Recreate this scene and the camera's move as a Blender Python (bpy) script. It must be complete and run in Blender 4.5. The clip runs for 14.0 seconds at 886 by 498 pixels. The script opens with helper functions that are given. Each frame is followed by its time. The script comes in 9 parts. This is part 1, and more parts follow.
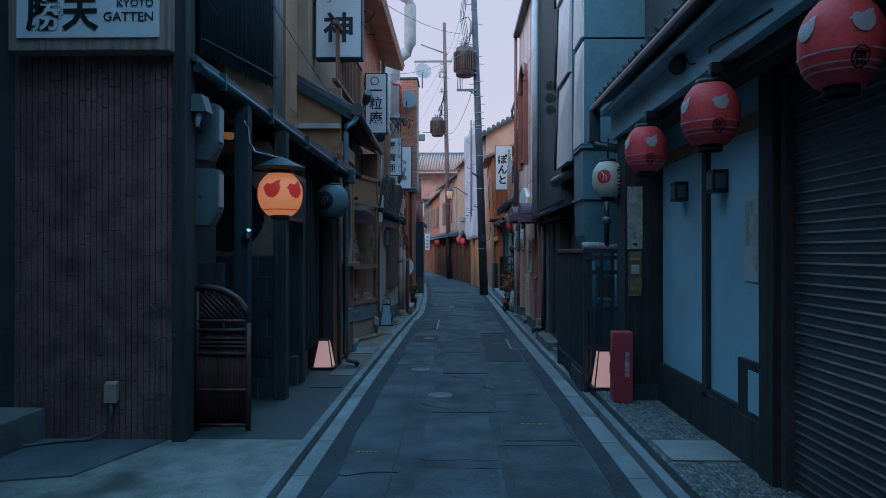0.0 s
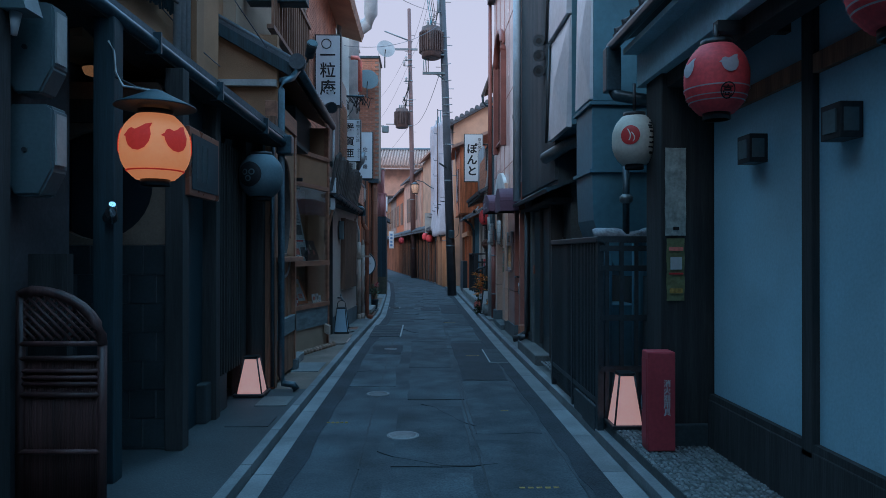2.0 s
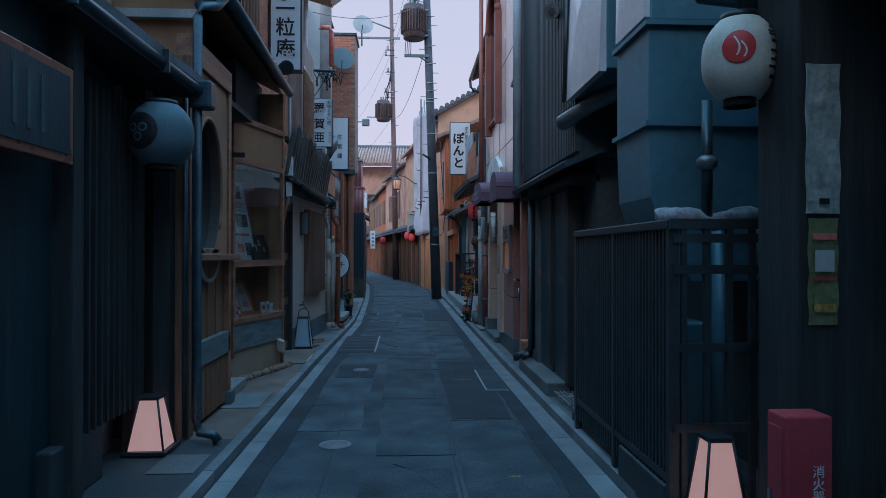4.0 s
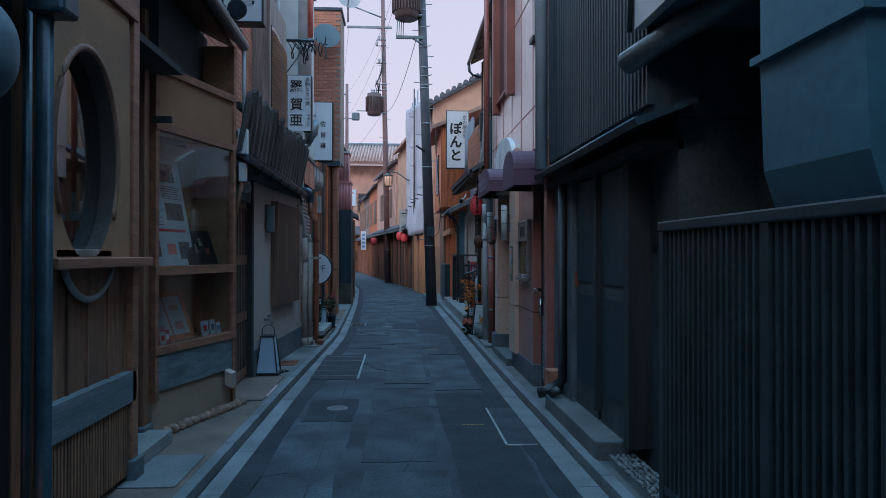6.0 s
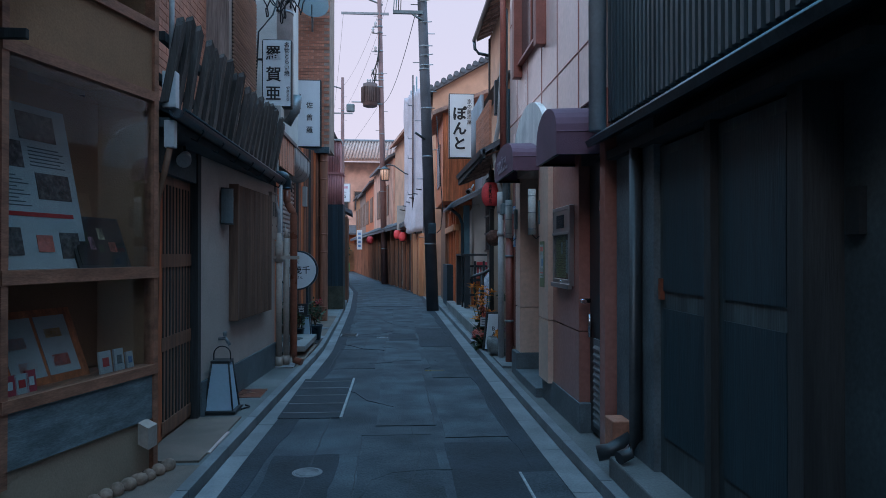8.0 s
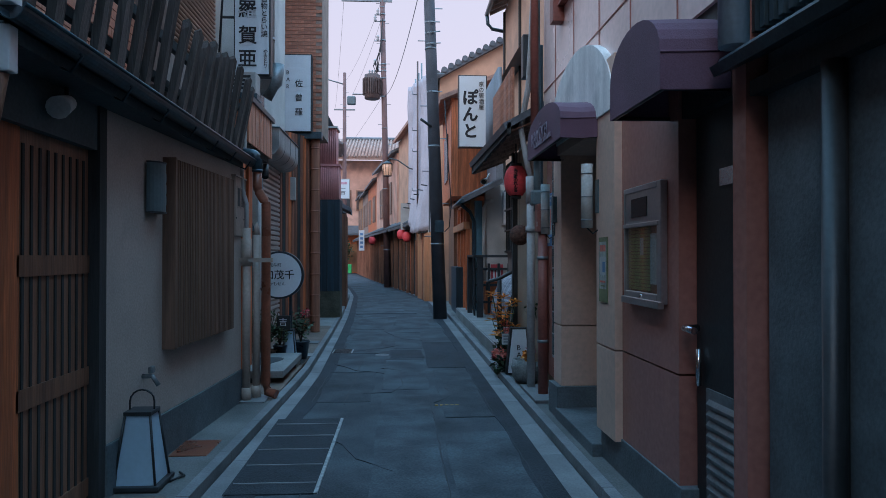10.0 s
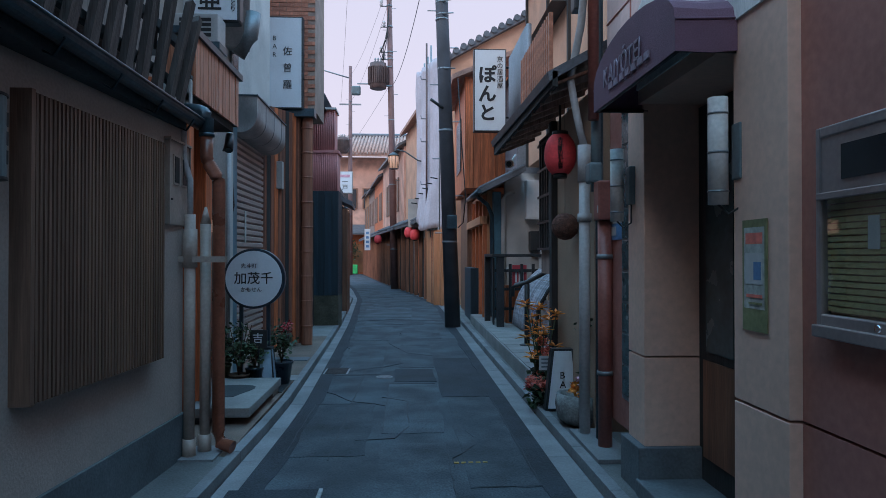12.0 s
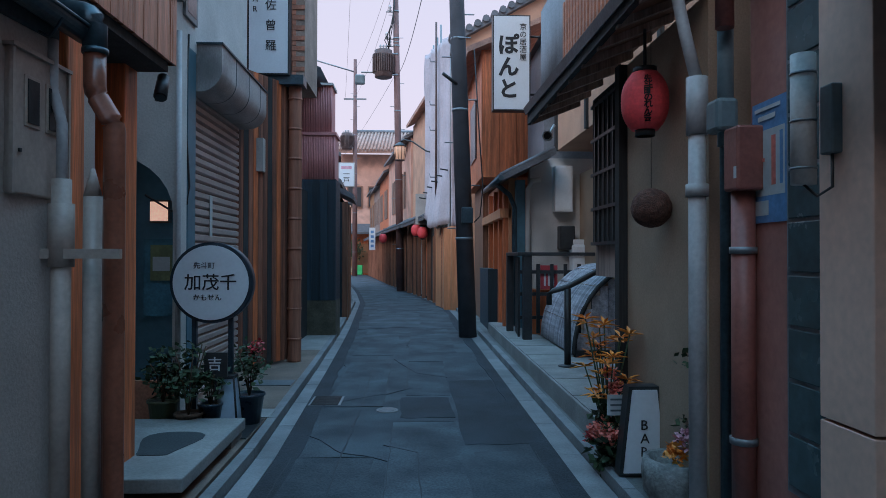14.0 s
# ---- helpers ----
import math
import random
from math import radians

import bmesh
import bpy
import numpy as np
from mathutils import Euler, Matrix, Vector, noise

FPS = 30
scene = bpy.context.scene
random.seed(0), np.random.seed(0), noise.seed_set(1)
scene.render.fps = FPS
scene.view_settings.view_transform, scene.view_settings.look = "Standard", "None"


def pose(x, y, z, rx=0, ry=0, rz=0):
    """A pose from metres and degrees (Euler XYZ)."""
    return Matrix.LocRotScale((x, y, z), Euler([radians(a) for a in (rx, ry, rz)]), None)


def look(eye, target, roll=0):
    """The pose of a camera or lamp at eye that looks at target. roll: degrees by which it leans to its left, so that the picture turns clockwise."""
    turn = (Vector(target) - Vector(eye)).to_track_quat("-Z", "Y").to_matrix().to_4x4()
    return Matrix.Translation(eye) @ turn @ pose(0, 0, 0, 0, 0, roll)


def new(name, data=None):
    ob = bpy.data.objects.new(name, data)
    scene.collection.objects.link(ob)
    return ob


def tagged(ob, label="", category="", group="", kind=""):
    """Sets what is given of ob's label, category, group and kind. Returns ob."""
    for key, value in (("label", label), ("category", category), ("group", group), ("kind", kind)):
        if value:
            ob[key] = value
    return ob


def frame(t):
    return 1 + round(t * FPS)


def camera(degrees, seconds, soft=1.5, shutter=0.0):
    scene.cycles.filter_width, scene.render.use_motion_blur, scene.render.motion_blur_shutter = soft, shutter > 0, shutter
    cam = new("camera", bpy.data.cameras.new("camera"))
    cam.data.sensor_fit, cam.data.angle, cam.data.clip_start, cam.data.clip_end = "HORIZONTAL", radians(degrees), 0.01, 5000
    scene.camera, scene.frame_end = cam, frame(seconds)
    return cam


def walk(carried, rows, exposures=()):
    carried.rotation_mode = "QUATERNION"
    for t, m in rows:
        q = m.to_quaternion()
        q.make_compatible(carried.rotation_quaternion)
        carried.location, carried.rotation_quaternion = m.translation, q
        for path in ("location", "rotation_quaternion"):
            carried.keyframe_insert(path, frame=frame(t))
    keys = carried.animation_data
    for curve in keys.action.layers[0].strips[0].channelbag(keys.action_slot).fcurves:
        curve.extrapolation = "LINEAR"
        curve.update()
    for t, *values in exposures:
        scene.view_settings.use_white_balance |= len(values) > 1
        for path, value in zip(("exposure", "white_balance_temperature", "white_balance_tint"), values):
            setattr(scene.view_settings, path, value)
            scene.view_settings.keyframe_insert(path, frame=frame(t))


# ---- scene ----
cam = camera(66.5, 14.0, soft=0.8)
METRES, EYE, TILT, LEAN, TURN = 13.56, 1.6, 0.0, 0.0, 1.2
ROWS = [
    (0.0, 0.0, 0.0, 0.0, -0.0, 0.27, -0.04),
    (0.5, 0.0024, 0.0345, -0.0022, -0.38, 0.37, -0.04),
    (1.0, 0.0029, 0.0705, -0.0025, -1.22, 0.25, -0.03),
    (1.5, 0.0006, 0.1082, -0.004, -2.28, 0.26, -0.08),
    (2.0, 0.0005, 0.1467, -0.0063, -2.98, 0.23, -0.04),
    (2.5, 0.0018, 0.1848, -0.0079, -3.46, 0.25, -0.07),
    (3.0, 0.0042, 0.2218, -0.0088, -3.8, 0.3, -0.1),
    (5.5, 0.0129, 0.4052, -0.0105, -4.88, 0.35, -0.04),
    (6.0, 0.0135, 0.4412, -0.0092, -4.97, 0.44, -0.06),
    (6.5, 0.015, 0.4769, -0.0088, -5.07, 0.39, -0.01),
    (7.0, 0.0162, 0.5129, -0.0096, -5.13, 0.41, -0.04),
    (7.5, 0.0164, 0.5492, -0.0102, -5.13, 0.43, -0.03),
    (8.0, 0.0175, 0.585, -0.0104, -5.15, 0.44, -0.01),
    (10.5, 0.0242, 0.7585, -0.0104, -4.58, 0.56, 0.0),
    (11.0, 0.0261, 0.7935, -0.0117, -4.35, 0.53, -0.01),
    (11.5, 0.0271, 0.8287, -0.0115, -4.22, 0.51, 0.0),
    (12.0, 0.0265, 0.8629, -0.0118, -4.12, 0.57, -0.02),
    (12.5, 0.0263, 0.8969, -0.0122, -4.04, 0.59, -0.04),
    (13.0, 0.0265, 0.9314, -0.0125, -3.98, 0.54, -0.07),
    (13.5, 0.0271, 0.965, -0.0135, -3.85, 0.6, -0.1),
    (14.0, 0.0266, 0.9989, -0.0143, -3.6, 0.64, -0.1),
]
walk(cam, [(t, pose(0, 0, EYE, TILT, LEAN, TURN) @ pose(METRES * x, METRES * y, METRES * z, 90 + pitch, roll, yaw)) for t, x, y, z, yaw, pitch, roll in ROWS],
     exposures=[(0.0, -0.05, 5900, 5), (3.0, -0.08, 5850, 5), (5.5, 0.05, 6080, 8), (8.0, 0.14, 6200, 10), (10.5, 0.18, 6300, 10), (14.0, 0.2, 6330, 10)])

# ---- world, sun, exposure ----
world = bpy.data.worlds.new("dawn_sky")
scene.world = world
world.use_nodes = True
wn, wl = world.node_tree.nodes, world.node_tree.links
wn.clear()
w_out, w_bg = wn.new("ShaderNodeOutputWorld"), wn.new("ShaderNodeBackground")
w_sky = wn.new("ShaderNodeTexSky")
w_sky.sky_type, w_sky.sun_disc = "NISHITA", False
w_sky.sun_elevation, w_sky.sun_rotation = radians(33), radians(215)
w_sky.air_density, w_sky.dust_density = 1.0, 2.0
w_gain = wn.new("ShaderNodeVectorMath")
w_gain.operation = "SCALE"
w_gain.inputs["Scale"].default_value = 0.06
w_tc, w_sep, w_ramp = wn.new("ShaderNodeTexCoord"), wn.new("ShaderNodeSeparateXYZ"), wn.new("ShaderNodeValToRGB")
w_ramp.color_ramp.elements[0].position, w_ramp.color_ramp.elements[0].color = 0.0, (0.86, 0.74, 0.84, 1)
w_ramp.color_ramp.elements[1].position, w_ramp.color_ramp.elements[1].color = 1.0, (0.8, 2.1, 3.35, 1)
w_mid3 = w_ramp.color_ramp.elements.new(0.48)
w_mid3.color = (1.0, 1.32, 1.8, 1)
w_mid = w_ramp.color_ramp.elements.new(0.38)
w_mid.color = (0.74, 0.72, 0.88, 1)
w_mid2 = w_ramp.color_ramp.elements.new(0.62)
w_mid2.color = (1.4, 2.2, 3.25, 1)
w_mix = wn.new("ShaderNodeMix")
w_mix.data_type = "RGBA"
w_mix.inputs["Factor"].default_value = 0.85
wl.new(w_tc.outputs["Generated"], w_sep.inputs[0])
wl.new(w_sep.outputs["Z"], w_ramp.inputs[0])
wl.new(w_sky.outputs[0], w_gain.inputs[0])
wl.new(w_gain.outputs[0], w_mix.inputs["A"])
wl.new(w_ramp.outputs[0], w_mix.inputs["B"])
wl.new(w_mix.outputs["Result"], w_bg.inputs["Color"])
w_bg.inputs["Strength"].default_value = 1.0
wl.new(w_bg.outputs[0], w_out.inputs[0])

sun = new("sun", bpy.data.lights.new("sun", "SUN"))
sun.data.energy, sun.data.angle, sun.data.color = 0.85, radians(28), (1.0, 0.86, 0.76)
sun.matrix_world = look((0, 0, 30), (18, 26, 9))


# ---- materials ----
MATS = {}


def mat(name, col, rough=0.7, metal=0.0, var=0.25, scale=3.0, bump=0.15, fine=45.0, stretch=(1, 1, 1), col2=None, rand=0.0, wear=0.0, wscale=1.3, emit=0.0, ecol=None):
    """A surface with grain at two scales, stains and fine relief."""
    if name in MATS:
        return MATS[name]
    m = bpy.data.materials.new(name)
    m.use_nodes = True
    n, l = m.node_tree.nodes, m.node_tree.links
    bs = n["Principled BSDF"]
    tc, mp = n.new("ShaderNodeTexCoord"), n.new("ShaderNodeMapping")
    mp.inputs["Scale"].default_value = stretch
    l.new(tc.outputs["Object"], mp.inputs[0])
    a, b = n.new("ShaderNodeTexNoise"), n.new("ShaderNodeTexNoise")
    a.inputs["Scale"].default_value, a.inputs["Detail"].default_value = scale, 6
    b.inputs["Scale"].default_value, b.inputs["Detail"].default_value = fine, 4
    l.new(mp.outputs[0], a.inputs["Vector"])
    l.new(mp.outputs[0], b.inputs["Vector"])
    r = n.new("ShaderNodeValToRGB")
    c2 = col2 or tuple(c * (1 + var) for c in col)
    r.color_ramp.elements[0].position, r.color_ramp.elements[1].position = 0.32, 0.68
    r.color_ramp.elements[0].color = (*[c * (1 - var) for c in col], 1)
    r.color_ramp.elements[1].color = (*c2, 1)
    l.new(a.outputs[0], r.inputs[0])
    mr = n.new("ShaderNodeMapRange")
    mr.inputs["To Min"].default_value, mr.inputs["To Max"].default_value = 1 - var * 0.8, 1 + var * 0.8
    mr.inputs["From Min"].default_value, mr.inputs["From Max"].default_value = 0.25, 0.75
    l.new(b.outputs[0], mr.inputs["Value"])
    v = n.new("ShaderNodeVectorMath")
    v.operation = "SCALE"
    l.new(r.outputs[0], v.inputs[0])
    l.new(mr.outputs[0], v.inputs["Scale"])
    last = v.outputs[0]
    if rand:
        oi, m2, v2 = n.new("ShaderNodeObjectInfo"), n.new("ShaderNodeMapRange"), n.new("ShaderNodeVectorMath")
        m2.inputs["To Min"].default_value, m2.inputs["To Max"].default_value = 1 - rand, 1 + rand
        v2.operation = "SCALE"
        l.new(oi.outputs["Random"], m2.inputs["Value"])
        l.new(last, v2.inputs[0])
        l.new(m2.outputs[0], v2.inputs["Scale"])
        last = v2.outputs[0]
    if wear:
        w, wr, wm = n.new("ShaderNodeTexNoise"), n.new("ShaderNodeValToRGB"), n.new("ShaderNodeMix")
        w.inputs["Scale"].default_value, w.inputs["Detail"].default_value = wscale, 8
        wr.color_ramp.elements[0].position, wr.color_ramp.elements[1].position = 0.52, 0.66
        l.new(tc.outputs["Object"], w.inputs["Vector"])
        l.new(w.outputs[0], wr.inputs[0])
        wm.data_type = "RGBA"
        sc = n.new("ShaderNodeMath")
        sc.operation = "MULTIPLY"
        sc.inputs[1].default_value = wear
        l.new(wr.outputs[0], sc.inputs[0])
        l.new(sc.outputs[0], wm.inputs["Factor"])
        l.new(last, wm.inputs["A"])
        g = sum(col) / 3
        wm.inputs["B"].default_value = (*[0.35 * (c * 0.5 + g * 0.5) for c in col], 1)
        last = wm.outputs["Result"]
    l.new(last, bs.inputs["Base Color"])
    rr = n.new("ShaderNodeMapRange")
    rr.inputs["To Min"].default_value, rr.inputs["To Max"].default_value = max(rough - 0.12, 0.03), min(rough + 0.12, 1)
    l.new(a.outputs[0], rr.inputs["Value"])
    l.new(rr.outputs[0], bs.inputs["Roughness"])
    bs.inputs["Metallic"].default_value = metal
    if bump:
        bp = n.new("ShaderNodeBump")
        bp.inputs["Strength"].default_value, bp.inputs["Distance"].default_value = bump, 0.01
        l.new(b.outputs[0], bp.inputs["Height"])
        l.new(bp.outputs[0], bs.inputs["Normal"])
    if emit:
        bs.inputs["Emission Color"].default_value = (*(ecol or col), 1)
        bs.inputs["Emission Strength"].default_value = emit
    MATS[name] = m
    return m


def glass_mat(name, tint, rough=0.03, most=0.4):
    m = bpy.data.materials.new(name)
    m.use_nodes = True
    n, l = m.node_tree.nodes, m.node_tree.links
    n.clear()
    out, mixn = n.new("ShaderNodeOutputMaterial"), n.new("ShaderNodeMixShader")
    tr, gl, lw = n.new("ShaderNodeBsdfTransparent"), n.new("ShaderNodeBsdfGlossy"), n.new("ShaderNodeLayerWeight")
    lw.inputs["Blend"].default_value = 0.5
    fr = n.new("ShaderNodeMapRange")
    fr.inputs["From Min"].default_value, fr.inputs["From Max"].default_value = 0.3, 1.0
    fr.inputs["To Min"].default_value, fr.inputs["To Max"].default_value = 0.03, most
    l.new(lw.outputs["Facing"], fr.inputs["Value"])
    tr.inputs["Color"].default_value = (*tint, 1)
    gl.inputs["Roughness"].default_value = rough
    l.new(fr.outputs[0], mixn.inputs[0])
    l.new(tr.outputs[0], mixn.inputs[1])
    l.new(gl.outputs[0], mixn.inputs[2])
    l.new(mixn.outputs[0], out.inputs[0])
    return m


V = (9, 9, 0.5)
HY = (9, 0.5, 9)
ASPHALT = mat("asphalt", (0.076, 0.088, 0.099), 0.74, var=0.46, scale=1.7, bump=1.0, fine=75, wear=0.4)
ASPHALT_P = mat("asphalt_patch", (0.079, 0.091, 0.102), 0.76, var=0.42, scale=2.2, bump=1.0, fine=75, rand=0.16, wear=0.4)
ASPHALT_D = mat("asphalt_dark", (0.044, 0.05, 0.058), 0.74, var=0.3, scale=2.0, bump=0.9, fine=80, wear=0.25)
TAR = mat("joint_tar", (0.042, 0.047, 0.052), 0.6, var=0.2)
for m in (ASPHALT, ASPHALT_P, ASPHALT_D, TAR):
    for nd in m.node_tree.nodes:
        if nd.type == "BSDF_PRINCIPLED":
            nd.inputs["Specular IOR Level"].default_value = 0.2
CONC = mat("gutter_concrete", (0.23, 0.23, 0.235), 0.85, var=0.2, scale=2.5, bump=0.3, fine=90, rand=0.12, wear=0.3)
KERB = mat("kerb_concrete", (0.21, 0.215, 0.22), 0.8, var=0.2, scale=3, bump=0.3, fine=70, rand=0.12, wear=0.3)
WALKC = mat("walk_concrete", (0.15, 0.15, 0.145), 0.8, var=0.3, scale=1.6, bump=0.35, fine=70, wear=0.5)
WALKW = mat("damp_blotched_concrete", (0.2, 0.197, 0.185), 0.65, var=0.3, scale=5, bump=0.5, fine=80, wear=1.0, wscale=1.9)
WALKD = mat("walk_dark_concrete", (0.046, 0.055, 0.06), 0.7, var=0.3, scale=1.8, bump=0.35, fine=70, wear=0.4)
WALKS = mat("walk_sandy_concrete", (0.2, 0.145, 0.115), 0.85, var=0.25, scale=3, bump=0.5, fine=150, wear=0.3)
SLAB = mat("stone_slab", (0.27, 0.265, 0.255), 0.75, var=0.2, scale=3, bump=0.3, fine=60, wear=0.35)
SLATE = mat("slate_slab", (0.1, 0.115, 0.13), 0.6, var=0.25, scale=4, bump=0.2, fine=40)
MORTAR = mat("pebble_bed", (0.1, 0.1, 0.1), 0.9)
PEBBLE = mat("pebble", (0.2, 0.2, 0.2), 0.7, var=0.5, scale=14, bump=0.15)
BRICKTILE = mat("maroon_tile", (0.35, 0.19, 0.18), 0.42, var=0.4, scale=5, bump=0.4, fine=60, rand=0.7)
GROUT = mat("tile_grout", (0.06, 0.06, 0.065), 0.9)
DWOOD = mat("dark_stained_wood", (0.036, 0.036, 0.036), 0.85, var=0.35, scale=2.2, bump=0.3, fine=14, stretch=V, rand=0.2)
BLUEWOOD = mat("blue_black_post", (0.02, 0.042, 0.052), 0.55, var=0.3, scale=2.2, bump=0.25, fine=14, stretch=V)
BWOOD = mat("brown_wood", (0.23, 0.105, 0.062), 0.55, var=0.35, scale=2.0, bump=0.25, fine=14, stretch=V, rand=0.2)
OWOOD = mat("orange_wood", (0.56, 0.15, 0.055), 0.55, var=0.35, scale=2.0, bump=0.25, fine=14, stretch=V, rand=0.22)
OWOODH = mat("orange_wood_rail", (0.36, 0.15, 0.09), 0.55, var=0.3, scale=2.0, bump=0.2, fine=14, stretch=HY)
GWOOD = mat("weathered_wood", (0.26, 0.185, 0.155), 0.75, var=0.35, scale=2.0, bump=0.3, fine=14, stretch=V, rand=0.25)
PLY = mat("plywood", (0.58, 0.25, 0.12), 0.6, var=0.2, scale=1.6, bump=0.1, fine=12, stretch=V)
OCHRE = mat("ochre_plaster", (0.38, 0.19, 0.1), 0.85, var=0.18, scale=1.8, bump=0.3, fine=90, wear=0.25)
TAN = mat("tan_plaster", (0.56, 0.31, 0.2), 0.85, var=0.15, scale=1.6, bump=0.25, fine=90, wear=0.25)
CREAM = mat("cream_plaster", (0.47, 0.385, 0.335), 0.85, var=0.14, scale=1.4, bump=0.3, fine=70, wear=0.22)
MUD = mat("brown_plaster", (0.389, 0.274, 0.194), 0.88, var=0.15, scale=1.5, bump=0.25, fine=90, wear=0.15)
WHITEP = mat("white_plaster", (0.36, 0.56, 0.65), 0.75, var=0.1, scale=1.0, bump=0.12, fine=60, wear=0.12)
OFFW = mat("grey_white_render", (0.55, 0.53, 0.5), 0.8, var=0.15, scale=1.2, bump=0.25, fine=60, wear=0.3)
BOARDB = mat("blue_grey_board", (0.17, 0.2, 0.21), 0.75, var=0.3, scale=2.0, bump=0.3, fine=14, stretch=HY)
STONER = mat("brown_river_stone", (0.3, 0.19, 0.14), 0.8, var=0.35, scale=9, bump=0.4)
DARKW = mat("charcoal_wall", (0.056, 0.074, 0.08), 0.75, var=0.3, scale=2, bump=0.2)
BLACKT = mat("black_stone_tile", (0.035, 0.045, 0.05), 0.4, var=0.3, scale=3, bump=0.15, rand=0.2)
BASEGR = mat("grey_base_stone", (0.12, 0.14, 0.15), 0.8, var=0.25, scale=4, bump=0.35, fine=60)
GREENST = mat("mossy_stone", (0.09, 0.085, 0.06), 0.9, var=0.35, scale=5, bump=0.4)
PINKM = mat("pink_metal_panel", (0.85, 0.62, 0.57), 0.24, var=0.1, scale=1.0, bump=0.04, fine=20, wear=0.15)
BEIGEP = mat("beige_panel", (0.72, 0.47, 0.36), 0.5, var=0.12, scale=1.2, bump=0.06, fine=30, wear=0.15)
MAROON = mat("maroon_panel", (0.42, 0.175, 0.14), 0.24, var=0.15, scale=1.2, bump=0.05, fine=30, wear=0.2)
MAROONP = mat("maroon_painted_steel", (0.27, 0.09, 0.07), 0.45, var=0.2, scale=4, bump=0.1)
AWN = mat("plum_awning_cloth", (0.17, 0.085, 0.125), 0.75, var=0.2, scale=2.5, bump=0.25, fine=160, wear=0.2)
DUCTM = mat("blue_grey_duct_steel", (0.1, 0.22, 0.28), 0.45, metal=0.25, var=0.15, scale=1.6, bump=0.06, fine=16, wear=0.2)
# pale copy of the duct steel for faces that reflect the sky
HOODM = mat("skylit_hood_steel", (0.78, 0.77, 0.8), 0.34, metal=0.45, var=0.1, scale=2, bump=0.05, fine=18)
RIB = mat("black_ribbed_steel", (0.05, 0.073, 0.086), 0.45, metal=0.2, var=0.25, scale=1.6, bump=0.08, stretch=V)
STEEL = mat("grey_steel", (0.22, 0.24, 0.25), 0.45, metal=0.5, var=0.2, scale=4, bump=0.08)
CHROME = mat("chrome", (0.7, 0.7, 0.72), 0.18, metal=1.0, var=0.05)
BLACKM = mat("black_metal", (0.034, 0.037, 0.04), 0.45, metal=0.2, var=0.25, scale=5, bump=0.08)
FENCEM = mat("dark_brown_fence_metal", (0.054, 0.064, 0.07), 0.42, metal=0.3, var=0.25, scale=5, bump=0.06)
GUTM = mat("dark_gutter_metal", (0.05, 0.082, 0.1), 0.36, metal=0.3, var=0.3, scale=4, bump=0.1)
PVC = mat("beige_pvc", (0.43, 0.335, 0.28), 0.5, var=0.15, scale=5, bump=0.06, wear=0.2)
GPVC = mat("grey_pvc", (0.44, 0.42, 0.41), 0.5, var=0.15, scale=5, bump=0.06, wear=0.2)
BPIPE = mat("brown_drain_pipe", (0.24, 0.075, 0.042), 0.3, var=0.25, scale=5, bump=0.08, wear=0.2)
BAMBOO = mat("bamboo_cover", (0.32, 0.13, 0.08), 0.5, var=0.3, scale=2, bump=0.2, fine=14, stretch=V)
GREYBOX = mat("grey_meter_box", (0.42, 0.4, 0.38), 0.5, var=0.12, scale=4, bump=0.08, wear=0.2)
TEALBOX = mat("teal_meter_cover", (0.115, 0.155, 0.165), 0.5, var=0.15, scale=3, bump=0.08, wear=0.2)
WHITEB = mat("white_plastic", (0.7, 0.7, 0.7), 0.4, var=0.08, scale=4, bump=0.03)
SIGNW = mat("white_sign_acrylic", (0.72, 0.74, 0.76), 0.35, var=0.05, scale=2, bump=0.02, wear=0.06)
INK = mat("black_ink", (0.012, 0.012, 0.014), 0.5, var=0.1)
WHITEINK = mat("white_ink", (0.7, 0.7, 0.7), 0.6, var=0.08)
REDINK = mat("red_ink", (0.55, 0.03, 0.03), 0.5, var=0.1)
REDBOX = mat("red_painted_box", (0.5, 0.06, 0.075), 0.5, var=0.15, scale=3, bump=0.06, wear=0.12)
REDPAPER = mat("red_lantern_paper", (0.78, 0.075, 0.085), 0.65, var=0.18, scale=3, bump=0.15)
WHITEPAPER = mat("white_lantern_paper", (0.62, 0.58, 0.5), 0.7, var=0.12, scale=3, bump=0.15)
LITPAPER = mat("lit_lantern_paper", (0.6, 0.3, 0.14), 0.7, var=0.1, scale=3, bump=0.1, emit=0.4, ecol=(1.0, 0.33, 0.13))
LITRED = mat("lit_lantern_red", (0.5, 0.03, 0.03), 0.7, var=0.1, emit=0.2, ecol=(1.0, 0.06, 0.03))
ANDONLIT = mat("lit_andon_paper", (0.8, 0.55, 0.45), 0.7, var=0.05, scale=4, bump=0.05, emit=0.33, ecol=(1.0, 0.48, 0.42))
ANDONOFF = mat("unlit_andon_paper", (0.408, 0.533, 0.623), 0.6, var=0.06, scale=4, bump=0.05)
LAMPLIT = mat("lit_lamp_glass", (0.9, 0.6, 0.4), 0.4, emit=0.5, ecol=(1.0, 0.6, 0.45))
ROOFT = mat("grey_roof_tile", (0.1, 0.105, 0.115), 0.55, var=0.3, scale=4, bump=0.2, rand=0.15)
ROOFB = mat("brown_roof_tile", (0.4, 0.225, 0.17), 0.75, var=0.3, scale=4, bump=0.2)
BRICK = mat("orange_brick", (0.46, 0.18, 0.11), 0.75, var=0.25, scale=4, bump=0.3, rand=0.2)
BRICKG = mat("brick_mortar", (0.33, 0.24, 0.19), 0.9)
